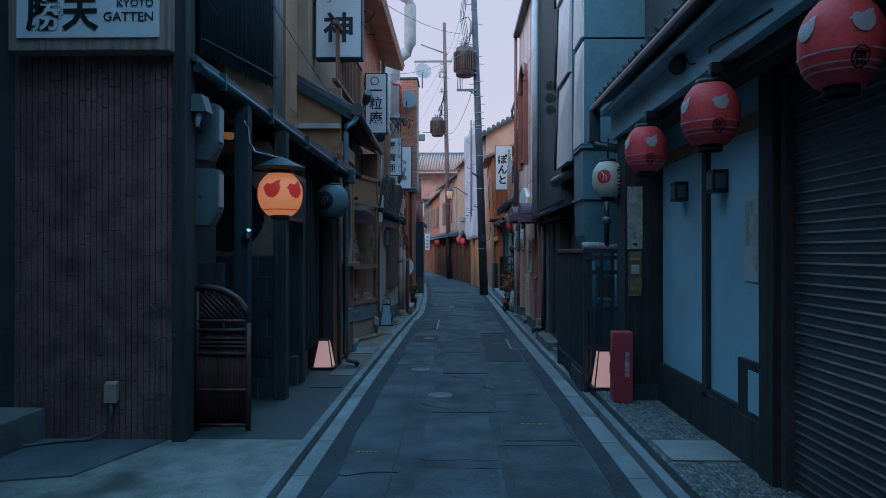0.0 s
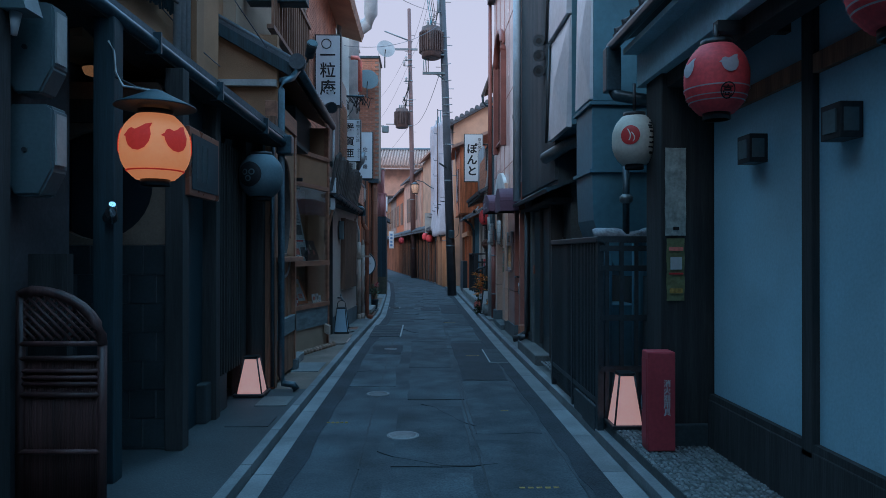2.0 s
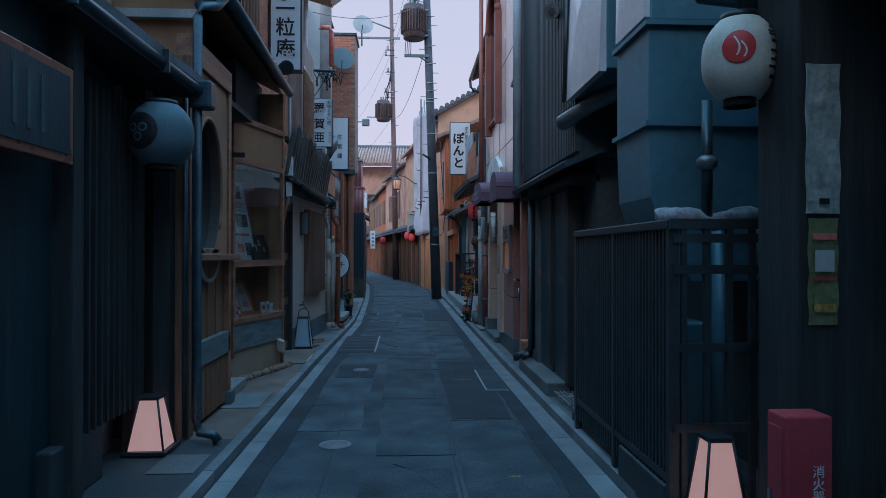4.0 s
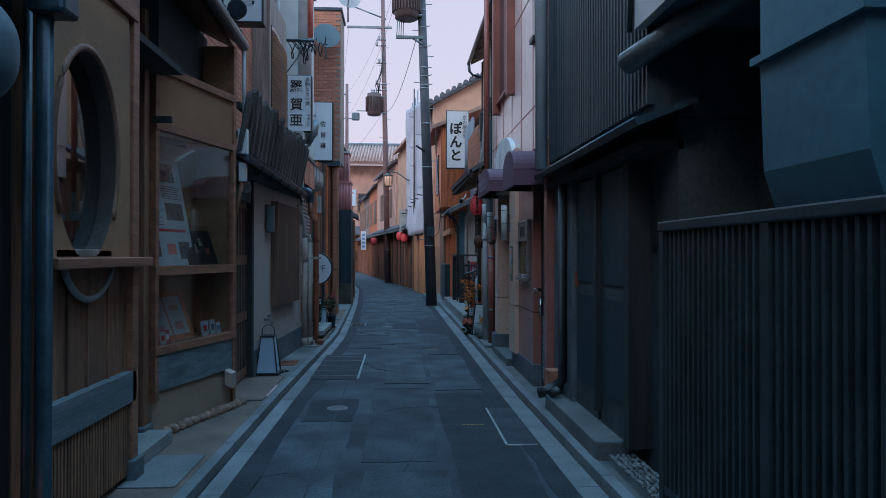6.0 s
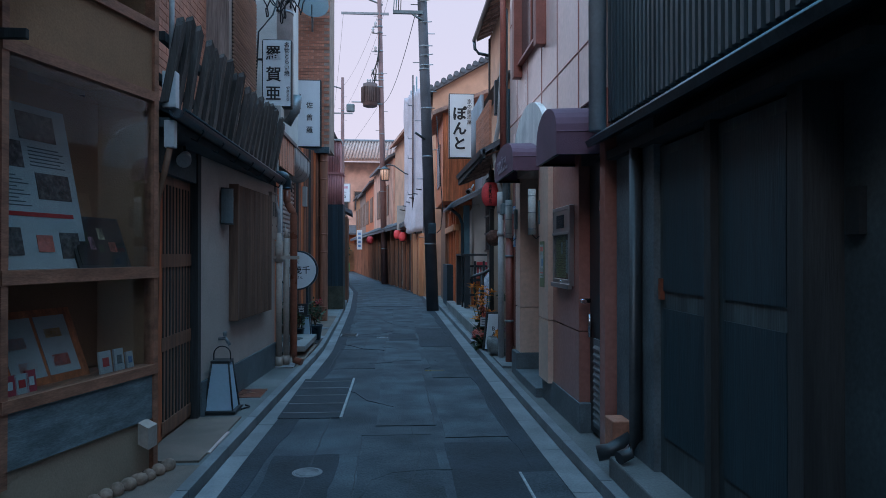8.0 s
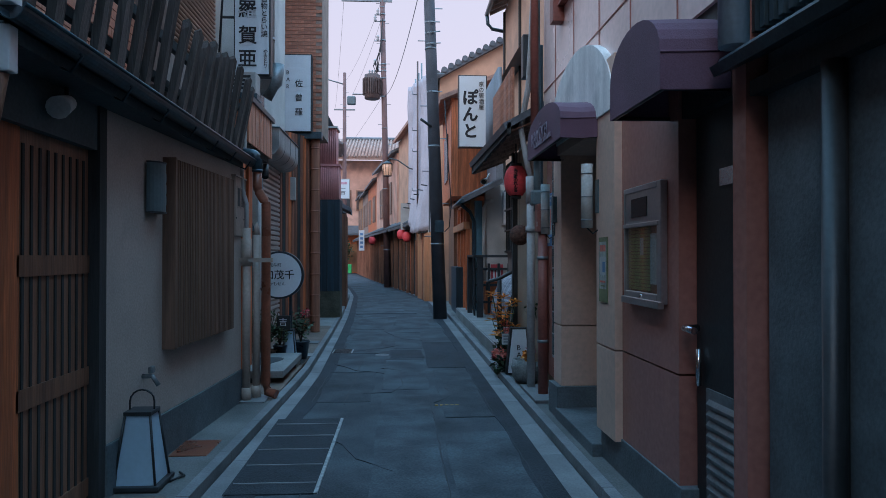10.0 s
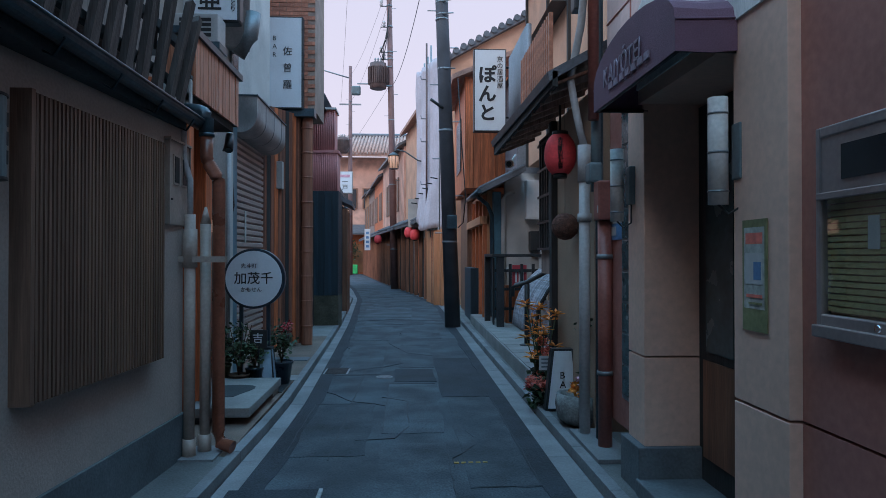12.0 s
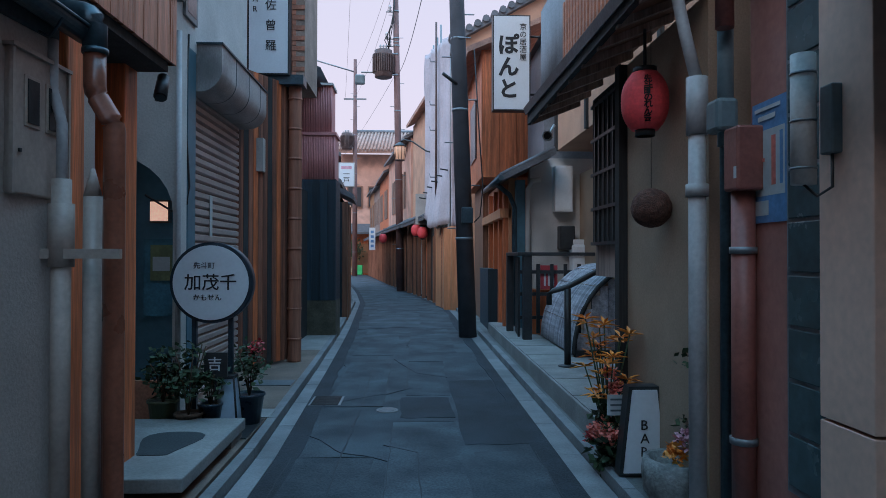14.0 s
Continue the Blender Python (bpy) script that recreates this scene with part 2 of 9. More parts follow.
REED = mat("dark_reed_blind", (0.04, 0.065, 0.075), 0.8, var=0.5, scale=3, bump=0.6, fine=40, stretch=(14, 14, 0.3))
SHEET = mat("white_scaffold_sheet", (0.46, 0.415, 0.445), 0.55, var=0.12, scale=1.5, bump=0.2, fine=20)
TEALNET = mat("teal_mesh_sheet", (0.05, 0.25, 0.3), 0.8, var=0.2)
LANTGL = mat("amber_lantern_glass", (0.75, 0.42, 0.27), 0.35, emit=0.22, ecol=(1.0, 0.62, 0.45))
FASCIAW = mat("varnished_orange_brown_board", (0.52, 0.15, 0.06), 0.3, var=0.4, scale=1.6, bump=0.2, fine=14, stretch=(9, 9, 0.5), col2=(0.74, 0.32, 0.2), rand=0.12, wear=0.15)
DOORB = mat("stained_grey_green_door", (0.058, 0.072, 0.074), 0.6, var=0.45, scale=1.4, bump=0.25, fine=12, stretch=(8, 8, 0.5), wear=0.3)
WEATHB = mat("weathered_brown_board", (0.3, 0.14, 0.08), 0.7, var=0.4, scale=1.5, bump=0.35, fine=14, stretch=(9, 9, 0.5), rand=0.15, wear=0.35)
POLED = mat("dark_pole_concrete", (0.075, 0.08, 0.092), 0.7, var=0.25, scale=3, bump=0.2, fine=60)
POLEM = mat("brown_pole_concrete", (0.19, 0.105, 0.095), 0.75, var=0.2, scale=3, bump=0.2, fine=60)
RUST = mat("brown_transformer_steel", (0.1, 0.06, 0.052), 0.55, var=0.3, scale=4, bump=0.1)
WIREG = mat("grey_wire", (0.12, 0.12, 0.14), 0.6, var=0.1)
CABLE = mat("black_cable", (0.015, 0.015, 0.016), 0.6, var=0.1)
LEAF = mat("green_leaf", (0.05, 0.085, 0.04), 0.6, var=0.4, scale=9, bump=0.1)
REDFL = mat("red_petal", (0.5, 0.04, 0.05), 0.6, var=0.25, scale=8)
ORFL = mat("orange_petal", (0.85, 0.32, 0.05), 0.6, var=0.25, scale=8)
CORAL = mat("coral_petal", (0.75, 0.19, 0.14), 0.6, var=0.25, scale=8)
CREAMFL = mat("cream_petal", (0.68, 0.62, 0.42), 0.6, var=0.25, scale=12, bump=0.4)
PINKFL = mat("pink_petal", (0.65, 0.35, 0.42), 0.6, var=0.25, scale=8)
TERRA = mat("brown_basket", (0.12, 0.075, 0.05), 0.8, var=0.3, scale=12, bump=0.5)
POTBLUE = mat("dark_glazed_pot", (0.03, 0.05, 0.07), 0.3, var=0.3, scale=5)
STONEB = mat("grey_granite", (0.2, 0.2, 0.19), 0.85, var=0.4, scale=9, bump=0.6, fine=50)
PAPER = mat("paper_poster", (0.5, 0.5, 0.49), 0.7, var=0.08, scale=6, bump=0.06)
POSTGR = mat("green_yellow_print", (0.2, 0.21, 0.1), 0.6, var=0.2, scale=6)
POSTBL = mat("blue_print", (0.12, 0.25, 0.45), 0.6, var=0.2, scale=6)
POSTOR = mat("orange_print", (0.55, 0.3, 0.1), 0.6, var=0.3, scale=10)
YELLOW = mat("worn_yellow_paint", (0.4, 0.24, 0.06), 0.8, var=0.4, scale=30)
WHITEPAINT = mat("worn_white_paint", (0.36, 0.36, 0.36), 0.8, var=0.3, scale=20)
BAMBOOG = mat("grey_split_bamboo", (0.36, 0.36, 0.4), 0.55, var=0.35, scale=2, bump=0.25, fine=14, stretch=HY, rand=0.3)
GBLOCK = mat("teal_glass_block", (0.055, 0.09, 0.095), 0.25, var=0.25, scale=6, bump=0.1, fine=20)
PHOTO = mat("dark_food_photo", (0.11, 0.09, 0.085), 0.5, var=0.7, scale=26, wear=0.5, wscale=30)
PEACH = mat("peach_plaster", (0.62, 0.34, 0.25), 0.85, var=0.16, scale=1.4, bump=0.25, fine=90, wear=0.3)
PINKCORR = mat("pink_corrugated_steel", (0.6, 0.26, 0.25), 0.5, var=0.15, scale=2, bump=0.08, wear=0.2)
GREYCORR = mat("grey_corrugated_steel", (0.2, 0.21, 0.23), 0.5, var=0.2, scale=2, bump=0.08, wear=0.3)
NAVYF = mat("navy_painted_boards", (0.018, 0.04, 0.055), 0.6, var=0.3, scale=2, bump=0.2, stretch=V, rand=0.2)
SHUTP = mat("pinkish_shutter_steel", (0.42, 0.33, 0.3), 0.5, metal=0.1, var=0.15, scale=2, bump=0.06, wear=0.2)
SHUTD = mat("brown_shutter_steel", (0.15, 0.12, 0.12), 0.4, metal=0.35, var=0.25, scale=2, bump=0.08, wear=0.2)
PANE = glass_mat("window_glass", (0.92, 0.95, 0.95))
DPANE = mat("dark_window_pane", (0.02, 0.025, 0.03), 0.12, var=0.2, scale=1, bump=0.02, fine=3)
FADED = mat("faded_print", (0.4, 0.42, 0.38), 0.7, var=0.3, scale=12)
BRIGHTST = mat("brushed_steel_frame", (0.42, 0.37, 0.36), 0.35, metal=0.7, var=0.12, scale=4, bump=0.05)
SLATW = mat("dark_brown_slat", (0.17, 0.09, 0.06), 0.6, var=0.3, scale=2.0, bump=0.25, fine=14, stretch=V, rand=0.2)
STAKEW = mat("smoked_grey_brown_stake", (0.092, 0.074, 0.067), 0.7, var=0.4, scale=2.0, bump=0.4, fine=14, stretch=V, rand=0.3)
SCREENW = mat("dark_red_brown_cane", (0.085, 0.034, 0.03), 0.5, var=0.4, scale=2.0, bump=0.25, fine=14, stretch=V, rand=0.3)
EAVEP = mat("blue_grey_eave_paint", (0.33, 0.5, 0.57), 0.6, var=0.18, scale=2.0, bump=0.08, wear=0.25)
ARCHW = mat("stained_white_stucco", (0.8, 0.77, 0.74), 0.8, var=0.18, scale=2.5, bump=0.3, fine=50, stretch=(3, 3, 0.6), wear=0.35, wscale=3.0)
PALEBIRD = mat("faded_white_paint_on_paper", (0.5, 0.42, 0.44), 0.7, var=0.12, scale=12)
MIRPANE = glass_mat("street_reflecting_glass", (0.35, 0.42, 0.45), 0.02, 0.85)
GREENB = mat("bright_green_plastic", (0.05, 0.5, 0.15), 0.5, var=0.2)


# ---- shape helpers ----
def box(bm, x0, x1, y0, y1, z0, z1, bev=0.0):
    vs = [bm.verts.new((x, y, z)) for z in (z0, z1) for y in (y0, y1) for x in (x0, x1)]
    fs = [bm.faces.new([vs[i] for i in q]) for q in ((0, 2, 3, 1), (4, 5, 7, 6), (0, 1, 5, 4), (2, 6, 7, 3), (0, 4, 6, 2), (1, 3, 7, 5))]
    if bev:
        es = list({e for f in fs for e in f.edges})
        bmesh.ops.bevel(bm, geom=es, offset=bev, segments=2, affect="EDGES", profile=0.5)
    return bm


def prism(bm, pts, vec):
    """A solid swept from the flat outline pts along vec."""
    a = [bm.verts.new(p) for p in pts]
    b = [bm.verts.new(Vector(p) + Vector(vec)) for p in pts]
    n = len(pts)
    bm.faces.new(a[::-1])
    bm.faces.new(b)
    for i in range(n):
        bm.faces.new((a[i], a[(i + 1) % n], b[(i + 1) % n], b[i]))
    return bm


def ring(bm, c, u, v, r, seg):
    return [bm.verts.new(c + u * (r * math.cos(2 * math.pi * i / seg)) + v * (r * math.sin(2 * math.pi * i / seg))) for i in range(seg)]


def tube(bm, pts, r, seg=8, r1=None):
    """A round bar along the points; r1: radius at the far end."""
    pts = [Vector(p) for p in pts]
    rings, n = [], len(pts)
    for i, p in enumerate(pts):
        d = (pts[min(i + 1, n - 1)] - pts[max(i - 1, 0)]).normalized()
        up = Vector((0, 0, 1)) if abs(d.z) < 0.9 else Vector((0, 1, 0))
        u = d.cross(up).normalized()
        v = d.cross(u)
        rr = r if r1 is None else r + (r1 - r) * i / max(n - 1, 1)
        rings.append(ring(bm, p, u, v, rr, seg))
    for a, b in zip(rings, rings[1:]):
        for i in range(seg):
            f = bm.faces.new((a[i], a[(i + 1) % seg], b[(i + 1) % seg], b[i]))
            f.smooth = True
    bm.faces.new(rings[0][::-1])
    bm.faces.new(rings[-1])
    return bm


def lathe(bm, prof, cx, cy, cz=0.0, seg=20, smooth=True):
    """Turns (radius, height) pairs round the upright axis at cx, cy."""
    rings = [ring(bm, Vector((cx, cy, cz + z)), Vector((1, 0, 0)), Vector((0, 1, 0)), max(r, 0.0005), seg) for r, z in prof]
    for a, b in zip(rings, rings[1:]):
        for i in range(seg):
            f = bm.faces.new((a[i], a[(i + 1) % seg], b[(i + 1) % seg], b[i]))
            f.smooth = smooth
    bm.faces.new(rings[0][::-1])
    bm.faces.new(rings[-1])
    return bm


def slab(bm, a, b, z0, z1, t):
    """An upright panel from a to b (x, y), t thick to its left."""
    a, b = Vector((a[0], a[1], 0)), Vector((b[0], b[1], 0))
    n = Vector((-(b - a).y, (b - a).x, 0)).normalized() * t
    up0, up1 = Vector((0, 0, z0)), Vector((0, 0, z1))
    return prism(bm, [a + up0, b + up0, b + up1, a + up1], n)


def along(a, b, f, z=0.0):
    return (a[0] + (b[0] - a[0]) * f, a[1] + (b[1] - a[1]) * f, z)


def mesh_of(name, bm, material):
    bmesh.ops.recalc_face_normals(bm, faces=bm.faces[:])
    me = bpy.data.meshes.new(name)
    bm.to_mesh(me)
    bm.free()
    if material:
        me.materials.append(material)
    return me


def root_place(ob):
    while ob.parent:
        ob = ob.parent
    return ob.location


def part(name, bm, material, parent, label=""):
    """One mesh under a thing or a part; bm is in world metres."""
    bmesh.ops.translate(bm, verts=bm.verts[:], vec=-root_place(parent))
    ob = new(name, mesh_of(name, bm, material))
    ob.parent = parent
    if label:
        ob["label"] = label
    return ob


def thing(name, at, label, category, group="", kind=""):
    e = new(name)
    e.empty_display_size = 0.1
    e.location = at
    return tagged(e, label, category, group, kind)


def single(name, bm, material, label, category, group="", kind="", at=None):
    if at is not None:
        bmesh.ops.translate(bm, verts=bm.verts[:], vec=-Vector(at))
    ob = new(name, mesh_of(name, bm, material))
    if at is not None:
        ob.location = at
    return tagged(ob, label, category, group, kind)


def nb():
    return bmesh.new()


def bx(*a, **k):
    return box(bmesh.new(), *a, **k)


def letters(body, height, place, material, parent, name="lettering", turn=0.0, lean=0.0, line=1.0, thick=0.002, bold=0.0, tilt=90):
    """Writing in the built-in font, standing upright, its top left at place; turn: degrees about z, as seen by one who looks along +y at 0."""
    cu = bpy.data.curves.new("writing", "FONT")
    cu.body, cu.size, cu.extrude, cu.offset, cu.space_line, cu.resolution_u = body, height, thick, bold, line, 2
    tmp = new("writing", cu)
    me = bpy.data.meshes.new_from_object(tmp.evaluated_get(bpy.context.evaluated_depsgraph_get()))
    bpy.data.objects.remove(tmp)
    bm = nb()
    bm.from_mesh(me)
    bpy.data.meshes.remove(me)
    x0 = min(v.co.x for v in bm.verts)
    y1 = max(v.co.y for v in bm.verts)
    bmesh.ops.translate(bm, verts=bm.verts[:], vec=(-x0, -y1, 0))
    bm.transform(pose(*place, tilt, lean, turn))
    return part(name, bm, material, parent)


def column(body):
    return "\n".join(body)


# ---- ground, road, kerbs ----
KL = [(-8, -1.06), (0, -1.05), (8, -1.04), (13, -0.99), (18, -0.88), (22, -1.0), (26, -1.14), (34, -1.56), (40, -2.2), (46, -3.0), (66, -5.4)]
KR = [(-8, 1.21), (0, 1.21), (8, 1.20), (13, 1.13), (18, 1.10), (25, 1.06), (31.5, 1.0), (37.7, 0.2), (41, -0.3), (46.7, -1.13), (66, -3.6)]


def xl(y):
    return float(np.interp(y, [p[0] for p in KL], [p[1] for p in KL]))


def xr(y):
    return float(np.interp(y, [p[0] for p in KR], [p[1] for p in KR]))


def strip(bm, fa, fb, y0, y1, z0, z1, step=2.0):
    """A flat band between the lines fa(y) and fb(y), z0 to z1."""
    ys = list(np.linspace(y0, y1, max(2, int(abs(y1 - y0) / step) + 1)))
    rows = [[bm.verts.new((f(y), y, z)) for f, z in ((fa, z0), (fb, z0), (fb, z1), (fa, z1))] for y in ys]
    for a, b in zip(rows, rows[1:]):
        for i in range(4):
            bm.faces.new((a[i], a[(i + 1) % 4], b[(i + 1) % 4], b[i]))
    bm.faces.new(rows[0][::-1])
    bm.faces.new(rows[-1])
    return bm


single("ground", bx(-400, 400, -300, 600, -0.3, -0.06), WALKD, "grey ground beneath the town reaching the horizon", "ground", kind="structure")
road = thing("road", (0, 0, 0), "narrow asphalt alley patched and cracked between concrete gutters", "road", kind="structure")
EDGE_L = lambda y: xl(y) + 0.16 + 0.05 * noise.noise(Vector((y * 0.9, 3.1, 0))) + 0.03 * noise.noise(Vector((y * 3.1, 7.7, 0)))
EDGE_R = lambda y: xr(y) - 0.15 + 0.05 * noise.noise(Vector((y * 0.8, 1.3, 0))) + 0.03 * noise.noise(Vector((y * 2.9, 5.5, 0)))
part("surface", strip(nb(), lambda y: xl(y) + 0.1, lambda y: xr(y) - 0.1, -8, 66, -0.06, 0.0), ASPHALT, road)
part("edge_band", strip(nb(), xl, EDGE_L, -8, 66, -0.05, 0.005, 0.25), ASPHALT_D, road, "darker relaid asphalt along the gutter")
part("edge_band", strip(nb(), EDGE_R, xr, -8, 66, -0.05, 0.005, 0.25), ASPHALT_D, road, "darker relaid asphalt along the gutter")


def road_patch(x0, x1, y0, y1, m=ASPHALT_P, z=0.004):
    bm, rng = nb(), random.Random(int(y0 * 97 + x0 * 31))
    n = 5
    jit = lambda: rng.uniform(-0.018, 0.018)
    pts = [(x0 + (x1 - x0) * i / n, y0 + jit(), -0.03) for i in range(n)] + [(x1 + jit(), y0 + (y1 - y0) * i / n, -0.03) for i in range(n)]
    pts += [(x1 + (x0 - x1) * i / n, y1 + jit(), -0.03) for i in range(n)] + [(x0 + jit(), y1 + (y0 - y1) * i / n, -0.03) for i in range(n)]
    return part("asphalt_patch", prism(bm, pts, (0, 0, 0.03 + z)), m, road)


for p in [(-0.28, 0.30, 2.4, 5.0), (0.34, 1.02, 2.0, 5.6), (-0.28, 0.31, 5.2, 6.6), (0.4, 1.0, 5.75, 7.4), (-0.25, 0.34, 6.75, 8.6), (0.42, 0.98, 7.6, 9.9),
          (-0.18, 0.4, 8.9, 10.6), (-0.2, 0.36, 10.8, 13.4), (-0.85, -0.35, 9.6, 11.9), (0.46, 0.98, 13.3, 15.4), (-0.1, 0.4, 13.7, 16.9), (-0.78, -0.2, 16.6, 18.3),
          (0.5, 0.95, 15.9, 18.4), (-0.1, 0.42, 17.2, 19.3), (-0.76, -0.22, 19.9, 22.6), (0.0, 0.45, 20.4, 22.6), (-0.8, -0.2, 23.2, 26.4), (0.0, 0.7, 23.4, 26.6),
          (-1.0, 0.2, 27.4, 30.2), (-0.9, 0.5, 31.0, 34.0), (-1.3, -0.4, 35.0, 39.0)]:
    road_patch(*p)
for p in [(0.45, 0.98, 9.95, 13.15), (-0.05, 0.42, 19.45, 20.3), (0.46, 0.95, 18.6, 21.2), (-0.8, -0.34, 12.0, 12.9)]:
    road_patch(*p, m=ASPHALT_D)


def joint(pts, w=0.008):
    bm, rng = nb(), random.Random(int(pts[0][1] * 53))
    fine = []
    for (xa, ya), (xb, yb) in zip(pts, pts[1:]):
        k = max(2, int(math.hypot(xb - xa, yb - ya) / 0.12))
        fine += [(xa + (xb - xa) * i / k + rng.uniform(-0.006, 0.006), ya + (yb - ya) * i / k + rng.uniform(-0.006, 0.006)) for i in range(k)]
    fine.append(pts[-1])
    for (xa, ya), (xb, yb) in zip(fine, fine[1:]):
        d = Vector((xb - xa, yb - ya, 0)).normalized()
        n = Vector((-d.y, d.x, 0)) * w * 0.5 * rng.uniform(0.5, 1.3)
        a, b = Vector((xa, ya, -0.01)), Vector((xb, yb, -0.01)) + d * 0.004
        prism(bm, [a - n, b - n, b + n, a + n], (0, 0, 0.0165))
    part("crack", bm, TAR, road, "tar-dark crack in the asphalt")


for xa, xb, ya, yb in [(-0.28, 0.30, 2.4, 5.0), (0.34, 1.02, 2.0, 5.6), (0.4, 1.0, 5.75, 7.4), (-0.25, 0.34, 6.75, 8.6), (0.42, 0.98, 7.6, 9.9), (-0.18, 0.4, 8.9, 10.6), (-0.2, 0.36, 10.8, 13.4), (0.46, 0.98, 13.3, 15.4), (-0.1, 0.4, 13.7, 16.9), (-0.78, -0.2, 16.6, 18.3), (0.5, 0.95, 15.9, 18.4), (-0.1, 0.42, 17.2, 19.3), (-0.76, -0.22, 19.9, 22.6), (0.0, 0.45, 20.4, 22.6), (0.0, 0.7, 23.4, 26.6)]:
    joint([(xa, ya), (xb, ya), (xb, yb)] if int(ya * 10) % 2 else [(xb, yb), (xa, yb), (xa, ya)], 0.007)
rngc = random.Random(77)
for k in range(13):
    y0, x0 = 3.0 + k * 1.9, rngc.uniform(-0.8, 0.8)
    p, a = [(x0, y0)], rngc.choice([0.1, 1.4, 3.0]) + rngc.uniform(-0.5, 0.5)
    for q in range(5):
        a += rngc.uniform(-0.7, 0.7)
        p.append((min(0.95, max(-0.85, p[-1][0] + 0.2 * math.cos(a))), p[-1][1] + 0.2 * math.sin(a)))
    joint(p, 0.0035)
joint([(-0.48, 1.5), (-0.47, 5), (-0.5, 9), (-0.52, 13), (-0.5, 16)], 0.01)
joint([(0.38, 1.5), (0.4, 5.5), (0.37, 9.5)], 0.012)
joint([(0.1, 10.6), (0.22, 11.2), (0.14, 12.0), (0.25, 12.9), (0.2, 13.6)])
joint([(-0.3, 17.0), (0.0, 17.05), (0.12, 17.4), (0.1, 18.4), (-0.15, 18.6)])
joint([(-0.45, 16.5), (-0.42, 20), (-0.46, 25)], 0.01)
joint([(0.45, 21.4), (0.1, 21.7), (-0.2, 22.8)])
joint([(-1.0, 26.6), (-0.3, 26.9), (0.5, 26.8)])


def manhole(x, y, r, label="round iron manhole cover set in the asphalt"):
    t = thing("manhole_cover", (x, y, 0), label, "manhole cover", "covers in the road")
    part("rim", lathe(nb(), [(r * 1.12, -0.02), (r * 1.12, 0.007), (r * 1.02, 0.007), (r * 1.02, -0.02)], x, y, seg=24, smooth=False), CONC, t, "pale worn ring")
    part("lid", lathe(nb(), [(r, -0.02), (r, 0.008)], x, y, seg=24, smooth=False), STEEL, t)
    for i in range(-3, 4):
        w = math.sqrt(max(r * r * 0.8 - (i * r * 0.25) ** 2, 0))
        part("rib", bx(x - w, x + w, y + i * r * 0.25 - 0.006, y + i * r * 0.25 + 0.006, 0.007, 0.012), STEEL, t)


manhole(-0.19, 7.56, 0.12)
manhole(-0.5, 9.2, 0.11)
manhole(-0.52, 12.5, 0.09)
manhole(-0.17, 19.75, 0.09)
manhole(-0.2, 4.0, 0.15)


def road_grate(x0, x1, y0, y1, bars, white):
    t = thing("drain_cover", ((x0 + x1) / 2, (y0 + y1) / 2, 0), "rectangular steel drain cover with pale edge in the road", "drain cover", "covers in the road")
    part("plate", bx(x0, x1, y0, y1, -0.03, 0.009), ASPHALT_D if white else STEEL, t)
    for i in range(bars):
        y = y0 + (y1 - y0) * (i + 0.5) / bars
        part("rib", bx(x0 + 0.02, x1 - 0.02, y - 0.007, y + 0.007, 0.004, 0.014), CONC if white else BLACKM, t)
    if white:
        part("edge_strip", bx(x1 - 0.012, x1 + 0.012, y0, y1, 0.0, 0.012), WHITEPAINT, t, "worn white edge")


road_grate(-0.98, -0.42, 14.0, 15.9, 5, True)
road_grate(-0.92, -0.62, 19.95, 20.35, 12, False)
t = thing("access_cover", (0.9, 12.0, 0), "square asphalt-filled access cover with pale edges", "drain cover", "covers in the road")
part("plate", bx(0.9, 1.13, 11.16, 12.4, -0.03, 0.009), ASPHALT_P, t)
part("edge_strip", bx(0.885, 0.902, 11.16, 12.4, -0.01, 0.011), WHITEPAINT, t, "worn white edge")
part("edge_strip", bx(0.902, 1.13, 11.145, 11.16, -0.01, 0.011), WHITEPAINT, t, "worn white edge")
for x, y, w in [(0.72, 6.3, 0.22), (-0.78, 8.0, 0.16), (0.7, 11.8, 0.16), (-0.72, 5.4, 0.14), (0.55, 16.4, 0.2), (-0.62, 14.3, 0.2), (0.75, 8.4, 0.06)]:
    bm, rng = nb(), random.Random(int(x * 100 + y * 7))
    for i in range(5):
        px = x + w * (i / 4 - 0.5)
        box(bm, px - w * 0.09, px + w * 0.07, y - 0.012 + rng.uniform(-0.004, 0.004), y + 0.012, 0.0, 0.0065)
    part("paint_mark", bm, YELLOW, road, "faded yellow survey mark")

